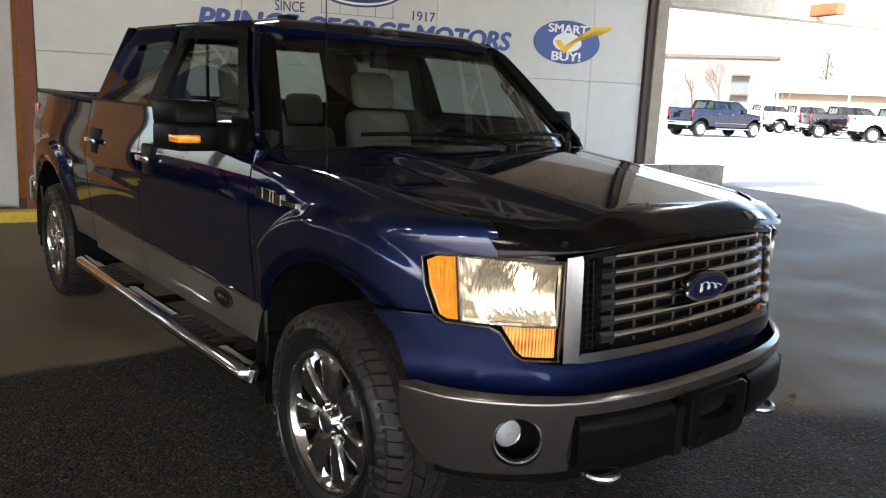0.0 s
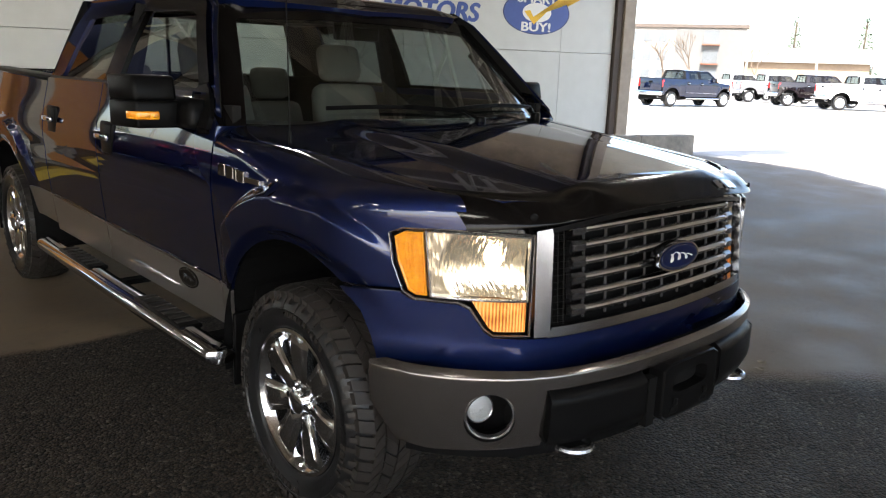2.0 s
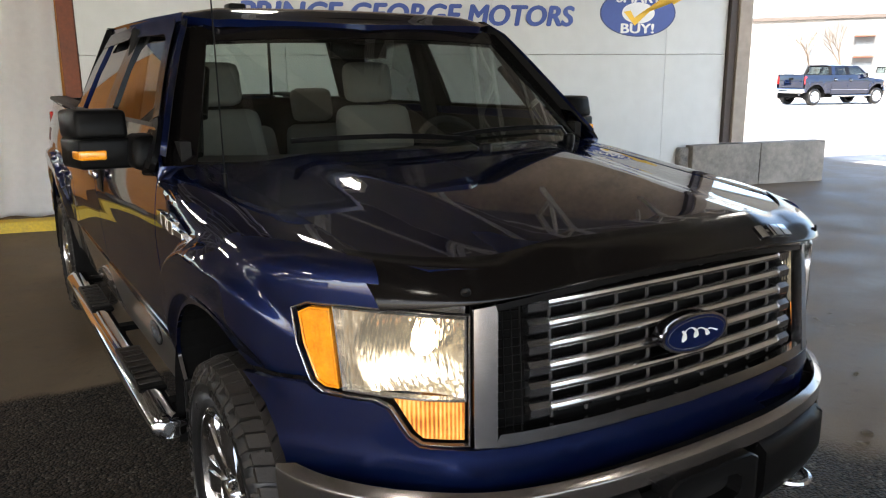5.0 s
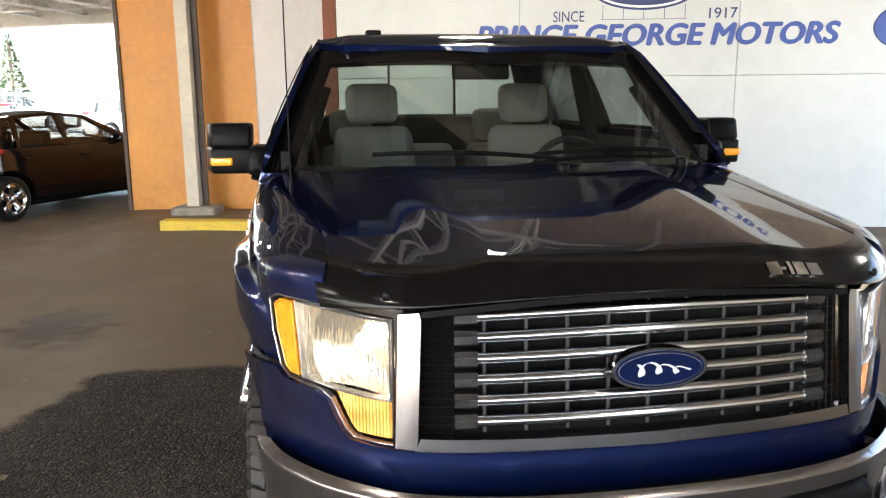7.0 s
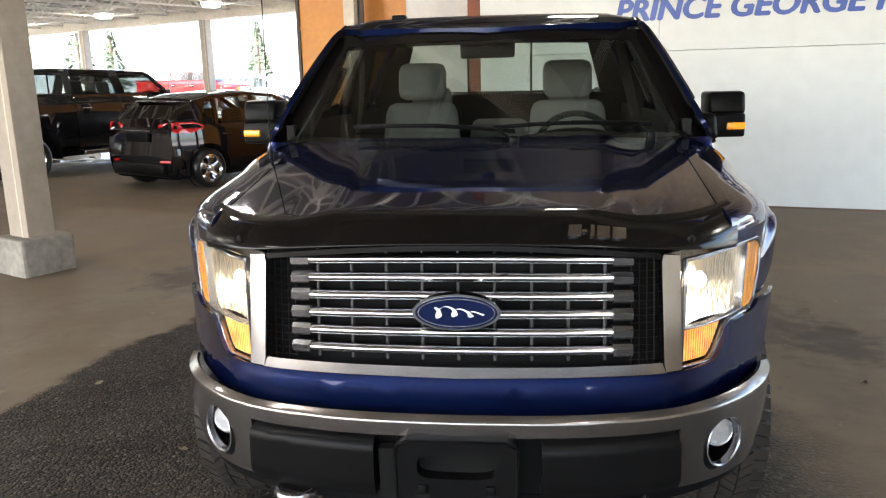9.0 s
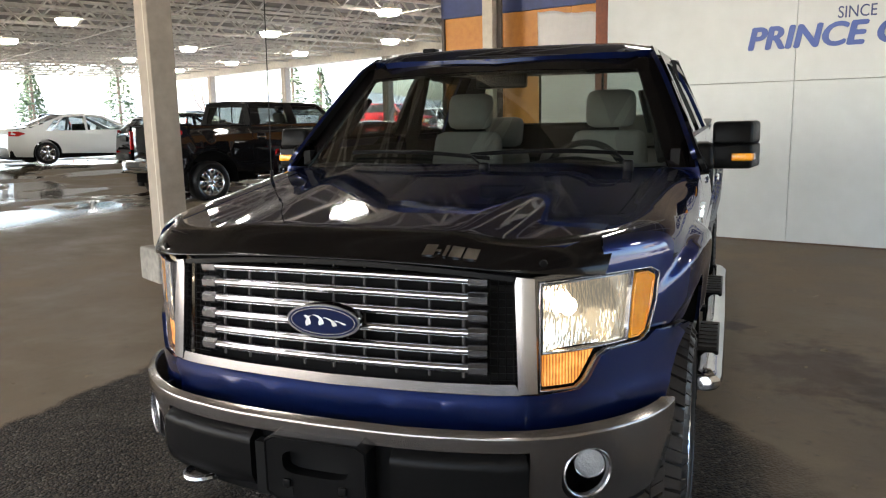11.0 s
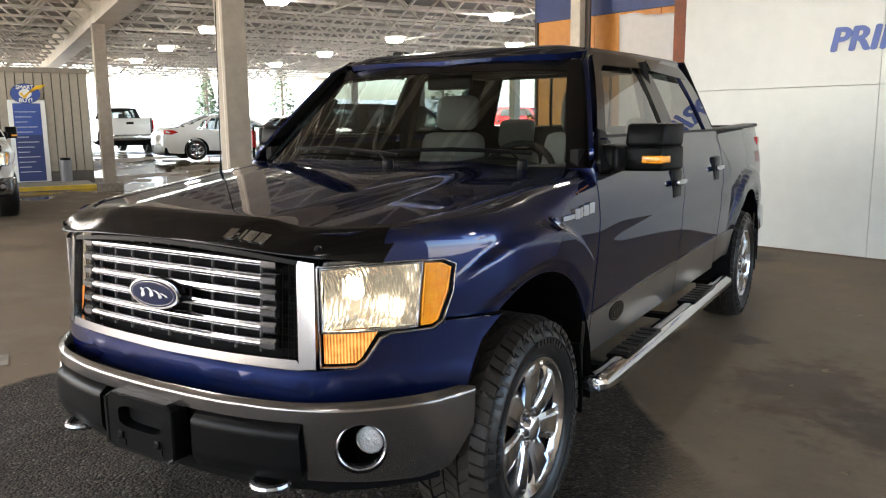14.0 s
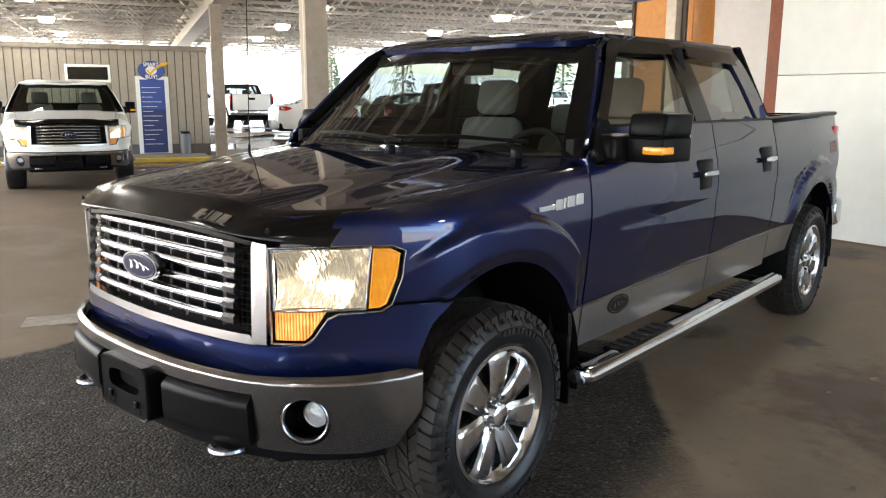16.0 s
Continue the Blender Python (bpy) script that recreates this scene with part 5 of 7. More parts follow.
    loops = [[bm.verts.new((x, y, z)) for x, z in o] for o, y in ((outer_o, -0.87), (outer_o, -0.924), ([(x * 0.975, 0.54 + (z - 0.54) * 0.965) for x, z in outer_o], -0.930), ([(x * 0.95, 0.54 + (z - 0.54) * 0.93) for x, z in outer_o], -0.926), (inner_o, -0.926), (inner_o, -0.88))]
    for la, lb in zip(loops, loops[1:]):
        for k in range(n_):
            bm.faces.new((la[k], la[(k + 1) % n_], lb[(k + 1) % n_], lb[k]))
    bmesh.ops.recalc_face_normals(bm, faces=bm.faces)
    pb = part("plate_bracket", sharpen(bm, 0.5), M_plastic, root, "empty black plate bracket")
    part("bracket_recess", box(-0.15, 0.15, -0.885, -0.865, 0.45, 0.63), M_dark, pb)
    for x in (-0.09, 0.09):
        part("bracket_slot", box(x - 0.018, x + 0.018, -0.9285, -0.9265, 0.462, 0.482), M_dark, pb)
        part("bracket_tab", rounded(x - 0.012, x + 0.012, -0.936, -0.928, 0.488, 0.512, 0.003), M_plastic, pb)
    part("bumper_step", box(-0.21, -0.168, -0.905, -0.87, 0.435, 0.60), M_dark, root)
    # grille: surround, mesh, bars, emblem
    g_top = lambda s: 1.136 - 0.040 * (abs(s) / 0.62) ** 2
    gr_out = [(-sX(0.598), 0.782)] + [(s, g_top(s)) for s in np.linspace(-sX(0.598), sX(0.598), 15)] + [(sX(0.598), 0.782), (sX(0.45), 0.778), (0, 0.774), (-sX(0.45), 0.778)]
    gf = lambda k: (lambda s, z: (*BODY.at(s, k + 0.03 * (z - 0.78) / 0.35), z))
    P("grille_back", gr_out, gf(0.055), M_dark, thick=0.01)
    for sx in (1.0, -1.0):
        P("grille_side", [(sX(0.552), 0.80), (sX(0.545), 1.082), (sX(0.550), 1.100), (sX(0.598), 1.094), (sX(0.600), 0.780), (sX(0.556), 0.780)], gf(-0.012), M_trim, sx, 0.03, "chrome grille surround", 0.03)
    P("grille_bottom", [(-sX(0.560), 0.776), (-sX(0.545), 0.806), (-sX(0.3), 0.802), (0, 0.800), (sX(0.3), 0.802), (sX(0.545), 0.806), (sX(0.560), 0.776), (0, 0.770)], gf(-0.010), M_trim, thick=0.03)
    P("grille_top", [(s, g_top(s) - 0.018) for s in np.linspace(-sX(0.545), sX(0.545), 13)] + [(s, g_top(s) - 0.004) for s in np.linspace(sX(0.545), -sX(0.545), 13)], gf(-0.008), M_plastic, thick=0.02)
    for k in range(6):
        zc = 0.842 + 0.0485 * k
        w = sX(0.466)
        def bar_bm(w0, w1, sect, n):
            bm = bmesh.new()
            rings = []
            for k2 in range(n + 1):
                s = w0 + (w1 - w0) * k2 / n
                lift = 0.010 * (1 - (s / 0.5) ** 2) * (k / 5.0)
                rings.append([bm.verts.new((*BODY.at(s, ins + 0.03 * (zc - 0.78) / 0.35), zc + dz + lift)) for ins, dz in sect])
            m2 = len(sect)
            for ra, rb in zip(rings, rings[1:]):
                for i2 in range(m2):
                    bm.faces.new((ra[i2], ra[(i2 + 1) % m2], rb[(i2 + 1) % m2], rb[i2]))
            bm.faces.new(rings[0][::-1])
            bm.faces.new(rings[-1])
            bmesh.ops.recalc_face_normals(bm, faces=bm.faces)
            return sharpen(bm, 0.7)
        sect = [(0.030, -0.013), (0.006, -0.0135), (-0.001, -0.0105), (-0.005, -0.003), (-0.004, 0.004), (0.003, 0.0115), (0.010, 0.0135), (0.030, 0.013)]
        bar = part("grille_bar", bar_bm(-w + 0.05, w - 0.05, sect, 40 if fine else 12), M_bar, root, "chrome grille bar")
        for sx in (1.0, -1.0):
            a, b2 = (w - 0.05, w + 0.004) if sx > 0 else (-w - 0.004, -w + 0.05)
            part("bar_end", bar_bm(a, b2, [(0.040, -0.019), (0.002, -0.019), (-0.006, -0.012), (-0.007, 0.006), (0.004, 0.017), (0.040, 0.017)], 4), M_satindark, bar, "faceted satin bar end")
    if fine:
        for sx in (1.0, -1.0):
            bm = bmesh.new()
            for i in range(4):
                s = sX(0.474) + i * 0.023
                a, b2 = gf(0.03)(s, 0.80), gf(0.03)(s, 1.10)
                add_rod(bm, (sx * a[0], a[1], a[2]), (sx * b2[0], b2[1], b2[2]), 0.0022, 4)
            for j in range(15):
                z = 0.805 + j * 0.0205
                a, b2 = gf(0.03)(sX(0.47), z), gf(0.03)(sX(0.55), z)
                add_rod(bm, (sx * a[0], a[1], a[2]), (sx * b2[0], b2[1], b2[2]), 0.0022, 4)
            part("grille_mesh", bm, M_plastic, root, "black wire mesh beside the bars")
        for s in np.linspace(-0.40, 0.40, 9):
            a, b2 = gf(0.022)(s, 0.81), gf(0.022)(s, 1.115)
            part("grille_strut", add_rod(bmesh.new(), a, b2, 0.0045, 6), M_disc, root)
    ey, ez = gf(-0.035)(0, 0.962)[1], 0.962
    em = part("emblem_rim", oval(0.118, 0.050, 0.012), M_chrome, root, "chrome-rimmed blue oval emblem", m=Matrix.Translation((0, ey + 0.004, ez)))
    part("emblem_back", oval(0.112, 0.047, 0.03), M_gloss, em, m=pose(0, 0.028, 0))
    part("emblem_field", oval(0.109, 0.044, 0.014), M_badge, em)
    part("emblem_line", oval(0.103, 0.039, 0.0145), M_satin, em)
    part("emblem_inner", oval(0.1005, 0.0368, 0.0150), M_badge, em)
    part("emblem_mark", ribbon(0.064, 0.019, 0.0168, 0.0046), M_signwhite, em)
    # hood and stone guard
    xe = edge_x
    hood_o = [(xe(y), y) for y in np.linspace(-0.54, 0.50, 12)] + [(x, 0.36 + 0.22 * (abs(x) / 0.8) ** 2.2) for x in np.linspace(0.78, -0.78, 17)] + [(-xe(y), y) for y in np.linspace(0.50, -0.54, 12)] + [(x, BODY.at(BODY.sx(max(0.01, abs(x))) if abs(x) > 0.01 else 0, 0.06)[1]) for x in np.linspace(-0.66, 0.66, 15)]
    P("hood", hood_o, lambda x, y: (x, y, hood_z(x, y)), body_m, thick=0.02, step=0.035 if fine else 0.12)
    sg = sX(0.752)
    zl = lambda s: 1.143 - 0.050 * (abs(s) / sg) ** 2
    def guard_fn(s, w):
        k = 1 - math.cos(w * math.pi / 2)
        x, y = BODY.at(s, -0.014)
        x, y = x * (1 - 0.035 * k), y + 0.125 * k
        zu = hood_z(x, y) + 0.007
        return x, y, zl(s) + (zu - zl(s)) * math.sin(w * math.pi / 2)
    sg2 = sX(0.79)
    so = [(-sg, 0), (-sg2, 0.98), (sg2, 0.98), (sg, 0)]
    gu = part("stone_guard", sheet(so[::-1], guard_fn, 0.04 if fine else 0.1, 0.006), M_gloss if guard else body_m, root, "glossy black stone guard on the hood's nose")
    if guard and fine:
        s0 = BODY.sx(0.292)
        raised = lambda a, b: (lambda q: (q[0], q[1] - 0.004, q[2] + 0.003))(guard_fn(a, b))
        for x0, w2, a, b in ((0, 0.034, 0.38, 0.62), (0.038, 0.014, 0.475, 0.525), (0.058, 0.010, 0.38, 0.62), (0.075, 0.034, 0.38, 0.62), (0.116, 0.036, 0.38, 0.62)):
            sk = 0.012 * (b - a) / 0.38
            part("guard_marking", sheet([(s0 + x0, a), (s0 + x0 + w2, a), (s0 + x0 + w2 + sk, b), (s0 + x0 + sk, b)], raised, 0.03, 0.003), M_wheel, gu, "silver model marking")
        for s in (-0.62, 0.62):
            q = guard_fn(s, 0.30)
            bm = lathe([(0, 0.012), (0.006, 0.010), (0.008, 0.001)], 12)
            bmesh.ops.recalc_face_normals(bm, faces=bm.faces)
            part("guard_stud", bm, M_plastic, gu, m=Matrix.Translation(q) @ Matrix.Rotation(radians(-90 + (30 if s > 0 else -30)), 4, "Z"))
    # cowl, windscreen, roof, rear of the cab
    P("cowl", [(-0.84, 0.33), (-0.84, 0.66), (0.84, 0.66), (0.84, 0.33)], lambda x, y: (x, y + 0.26 * (abs(x) / 0.84) ** 2.2 * (1 - (y - 0.33)), 1.298 + 0.015 * (abs(x) / 0.84)), M_plastic, thick=0.02)
    fu = [(-1, -0.06), (1, -0.06), (1, 1), (-1, 1)]
    # black surround, widened over pillars and roof edge to paint their dark reflections
    P("windscreen_frame", [(-1.09, -0.14), (-1.07, 1.06), (-0.90, 1.06), (-0.935, -0.14)], lambda u, v: (ws(u, v)[0], ws(u, v)[1] - 0.004, ws(u, v)[2]), M_gloss, thick=0.012, step=0.05)
    P("windscreen_frame", [(1.09, -0.14), (0.935, -0.14), (0.90, 1.06), (1.07, 1.06)], lambda u, v: (ws(u, v)[0], ws(u, v)[1] - 0.004, ws(u, v)[2]), M_gloss, thick=0.012, step=0.05)
    P("windscreen_header", [(-0.92, 0.93), (0.92, 0.93), (0.92, 1.12), (-0.92, 1.12)], lambda u, v: (ws(u, v)[0], ws(u, v)[1] - 0.003, ws(u, v)[2]), M_gloss, thick=0.02, step=0.08)
    wsg = P("windscreen", fu, ws, M_glass, thick=0.0, step=0.1, label="clear laminated windscreen")
    wsg.visible_shadow = False
    P("roof_panel", [(-0.700, 2.79), (-0.706, 1.06), (-0.60, 0.975), (0.0, 0.915), (0.60, 0.975), (0.706, 1.06), (0.700, 2.79)], roof, body_m, thick=0.03, step=0.07 if fine else 0.2)
    back = lambda x, z: (x, 2.795 - 0.10 * (z - 1.42), z)
    for o in ([(-0.90, 1.20), (0.90, 1.20), (0.90, 1.46), (-0.90, 1.46)], [(-0.64, 1.80), (0.64, 1.80), (0.72, 1.865), (-0.72, 1.865)], [(0.70, 1.455), (0.90, 1.455), (0.72, 1.86), (0.60, 1.81)], [(-0.70, 1.455), (-0.60, 1.81), (-0.72, 1.86), (-0.90, 1.455)]):
        P("cab_back", o, lambda x, z: (-back(x, z)[0], *back(x, z)[1:]), M_clothdark, thick=0.02, step=0.3)
    P("rear_glass", [(-0.70, 1.45), (0.70, 1.45), (0.60, 1.81), (-0.60, 1.81)], lambda x, z: (x, back(x, z)[1] - 0.012, z), M_glass, thick=0.0, step=0.3, label="rear window with sliding pane").visible_shadow = False
    for x in (-0.22, 0.22):
        part("rear_glass_post", box(x - 0.007, x + 0.007, 2.755, 2.775, 1.45, 1.81), M_plastic, root)
    part("cab_floor", box(-0.88, 0.88, 0.45, 2.77, 0.50, 0.54), M_dark, root)
    part("chassis", rounded(-0.62, 0.62, -0.72, 4.22, 0.36, 0.56, 0.03), M_dark, root)
    part("engine_bay", box(-0.52, 0.52, -0.62, 0.45, 0.56, 1.08), M_dark, root)
    part("firewall", box(-0.86, 0.86, 0.46, 0.50, 0.54, 1.27), M_dark, root)
    part("rear_bulkhead", box(-0.88, 0.88, 2.745, 2.77, 0.54, 1.42), M_clothdark, root)
    part("headliner", sheet([(-0.70, 1.02), (0.70, 1.02), (0.70, 2.75), (-0.70, 2.75)], lambda x, y: (x, y, roof(x, y)[2] - 0.055), 0.2, 0.01), M_cloth, root)
    # bed
    bed = part("bed_floor", box(-0.82, 0.82, 2.84, 4.28, 0.78, 0.82), M_dark, root)
    part("bed_front", box(-0.90, 0.90, 2.84, 2.88, 0.80, 1.41), body_m, root)
    tg = part("tailgate", rounded(-0.80, 0.80, 4.285, 4.34, 0.78, 1.435, 0.015), body_m, root)
    part("tailgate_cap", rounded(-0.80, 0.80, 4.28, 4.345, 1.437, 1.452, 0.006), M_plastic, tg)
    part("tailgate_handle", rounded(-0.14, 0.14, 4.342, 4.355, 1.20, 1.30, 0.01), M_plastic, tg)
    rbm = rounded(-0.965, 0.965, 4.35, 4.53, 0.58, 0.80, 0.04)
    part("rear_bumper", rbm, M_chrome, root, "chrome rear bumper")
    part("exhaust", add_rod(bmesh.new(), (-0.70, 4.12, 0.50), (-0.74, 4.47, 0.50), 0.035, 12), M_satin, root)
    part("rear_axle", add_rod(bmesh.new(), (-0.8, REAR_AXLE, 0.405), (0.8, REAR_AXLE, 0.405), 0.06, 10), M_dark, root)
    part("front_axle", add_rod(bmesh.new(), (-0.8, 0, 0.405), (0.8, 0, 0.405), 0.05, 10), M_dark, root)
    # wheels
    wh = empty("wheel_tmp")
    wheel_parts(wh, fine)
    for x, y in ((0.835, 0.0), (0.835, REAR_AXLE), (-0.835, 0.0), (-0.835, REAR_AXLE)):
        w = copy_thing(wh, pose(x, y, 0.405, 25 + 40 * y, 0, 180 if x < 0 else 0))
        w.name = "wheel"
        w.parent = root
    for o in [wh, *wh.children_recursive]:
        bpy.data.objects.remove(o)
    # cabin
    seat(root, 0.42, 1.62, 0.50, M_cloth, 0.71, 0.60)
    seat(root, -0.42, 1.62, 0.50, M_cloth, 0.71, 0.60)
    if fine:
        part("console_seat", rounded(-0.16, 0.16, 1.12, 1.58, 0.85, 1.04, 0.04), M_cloth, root)
        for x in (-0.48, 0.0, 0.48):
            seat(root, x, 2.60, 0.47, M_cloth, 0.70, 0.46, x != 0.0)
        part("dashboard", sheet([(-0.84, 0.0), (-0.84, 1.0), (0.84, 1.0), (0.84, 0.0)], lambda x, w: (x, 0.48 + 0.34 * w, 1.285 + 0.02 * math.sin(w * 3) + 0.05 * math.exp(-((x - 0.40) / 0.2) ** 2) * smooth01((w - 0.5) / 0.4) - 0.35 * max(0, w - 0.86)), 0.07, 0.05), M_clothdark, root, "dark grey dashboard")
        part("dash_front", box(-0.84, 0.84, 0.78, 0.84, 0.85, 1.26), M_clothdark, root)
        wheel_bm = bmesh.new()
        for k in range(28):
            a, b2 = math.tau * k / 28, math.tau * (k + 1) / 28
            add_rod(wheel_bm, (0.19 * math.cos(a), 0, 0.19 * math.sin(a)), (0.19 * math.cos(b2), 0, 0.19 * math.sin(b2)), 0.016, 8)
        stw = part("steering_wheel", wheel_bm, M_clothdark, root, m=Matrix.Translation((0.42, 0.93, 1.22)) @ Matrix.Rotation(radians(-24), 4, "X"))
        part("wheel_hub", rounded(-0.17, 0.17, -0.02, 0.02, -0.06, 0.045, 0.015), M_clothdark, stw)
        part("rear_view_mirror", rounded(-0.13, 0.13, 1.00, 1.03, 1.66, 1.735, 0.012), M_plastic, root)
        part("mirror_stalk", rounded(-0.03, 0.03, 0.93, 1.02, 1.72, 1.80, 0.01), M_plastic, root)
        for sx in (1, -1):
            part("a_pillar_trim", add_rod(bmesh.new(), (sx * 0.80, 0.66, 1.33), (sx * 0.675, 1.04, 1.77), 0.020, 8), M_clothdark, root)
            part("b_pillar_trim", add_rod(bmesh.new(), (sx * 0.86, 1.80, 1.2), (sx * 0.72, 1.80, 1.80), 0.045, 8), M_clothdark, root)
            part("grab_handle", add_rod(bmesh.new(), (sx * 0.74, 0.78, 1.45), (sx * 0.68, 0.93, 1.62), 0.016, 8), M_plastic, root)
            part("door_trim", box(min(sx * 0.84, sx * 0.875), max(sx * 0.84, sx * 0.875), 0.58, 2.72, 0.62, 1.38), M_clothdark, root)
            part("sun_visor", rounded(min(sx * 0.1, sx * 0.55), max(sx * 0.1, sx * 0.55), 1.02, 1.18, 1.775, 1.79, 0.006), M_cloth, root)
        # wipers: an arm from the cowl and a blade lying low on the glass
        def swept(path, r, up=1.0):
            bm = bmesh.new()
            rg = [[bm.verts.new(q + Vector((0, r * math.cos(k * 1.047), r * up * math.sin(k * 1.047)))) for k in range(6)] for q in path]
            for ra, rb in zip(rg, rg[1:]):
                for k in range(6):
                    bm.faces.new((ra[k], ra[(k + 1) % 6], rb[(k + 1) % 6], rb[k]))
            bm.faces.new(rg[0])
            bm.faces.new(rg[-1][::-1])
            bmesh.ops.recalc_face_normals(bm, faces=bm.faces)
            return bm

        for u0, u1 in ((0.16, -0.62), (0.80, 0.06)):
            on = lambda u, v, d: Vector(ws(u, v)) + Vector((0, -d, d * 0.6))
            blade = [on(u0 + (u1 - u0) * k / 10, 0.035 + 0.085 * math.sin(math.pi * (0.12 + 0.62 * k / 10)), 0.018) for k in range(11)]
            wp = part("wiper", swept(blade, 0.0065, 1.5), M_plastic, root, "black wiper")
            arm = [Vector((0.86 * u0, ws(u0, 0)[1] - 0.05, 1.325)), on(u0 - 0.10 * (u0 - u1), 0.05, 0.045), on(u0 + 0.30 * (u1 - u0), 0.085, 0.042), on(u0 + 0.52 * (u1 - u0), 0.11, 0.035)]
            part("wiper_arm", swept(arm, 0.0065), M_plastic, wp)
            part("wiper_pivot", rounded(0.86 * u0 - 0.02, 0.86 * u0 + 0.02, ws(u0, 0)[1] - 0.07, ws(u0, 0)[1] - 0.03, 1.295, 1.345, 0.01), M_plastic, wp)
        bm = add_rod(bmesh.new(), (-0.835, 0.225, 1.235), (-0.835, 0.225, 1.262), 0.018, 12)
        add_rod(bm, (-0.835, 0.225, 1.262), (-0.835, 0.228, 1.31), 0.007, 8)
        add_rod(bm, (-0.835, 0.228, 1.31), (-0.835, 0.25, 2.10), 0.0024, 6)
        part("aerial", bm, M_plastic, root, "thin black whip aerial")
        part("roof_fin", rounded(-0.035, 0.035, 1.20, 1.28, roof(0.45, 1.24)[2] - 0.004, roof(0.45, 1.24)[2] + 0.022, 0.008, lambda c: Vector((c.x - 0.455, c.y, c.z))), M_plastic, root)
        # side markings
        for sx in (1.0, -1.0):
            bm = bmesh.new()
            for y0, y1, z0, z1 in ((0.178, 0.285, 1.135, 1.155), (0.290, 0.338, 1.130, 1.172), (0.345, 0.360, 1.132, 1.174), (0.369, 0.423, 1.134, 1.178), (0.432, 0.486, 1.137, 1.182)):
                xs_ = body(sy((y0 + y1) / 2), (z0 + z1) / 2)[0]
                add_box(bm, min(sx * (xs_ - 0.012), sx * (xs_ + 0.010)), max(sx * (xs_ - 0.012), sx * (xs_ + 0.010)), y0, y1, z0, z1, bev=0.002)
            part("fender_badge", bm, M_chrome, root, "chrome fender badge")
            lx = body(sy(0.875), 0.655)[0]
            m = Matrix.Translation((sx * (lx + 0.002), 0.875, 0.652)) @ Matrix.Rotation(radians(90 * sx), 4, "Z")
            rim_ = part("door_emblem", oval(0.095, 0.042, 0.004), M_gloss, root, "black oval door emblem", m=m)
            part("emblem_line", oval(0.086, 0.034, 0.0055), M_satin, rim_)
            part("emblem_field", oval(0.082, 0.031, 0.006), M_gloss, rim_)
            part("emblem_mark", ribbon(0.050, 0.015, 0.0075, 0.0038), M_satin, rim_)
            for k, (y0, y1) in enumerate(((4.05, 4.12), (4.13, 4.19), (4.20, 4.26))):
                part("bed_decal", sheet([(sy(y0), 1.17), (sy(y1), 1.17), (sy(y1), 1.25), (sy(y0), 1.25)], lambda a, b: (lambda q: (q[0] + 0.003, q[1], q[2]))(body(a, b)), 0.1, 0.002, sx), M_decal, root, "grey and red trim decal")
    return root


truck = build_pickup("pickup_truck", dict(label="deep blue crew-cab pickup with pewter lower body and lit lamps", category="pickup truck"), pose(0, 0, 0), M_paint, M_silver)

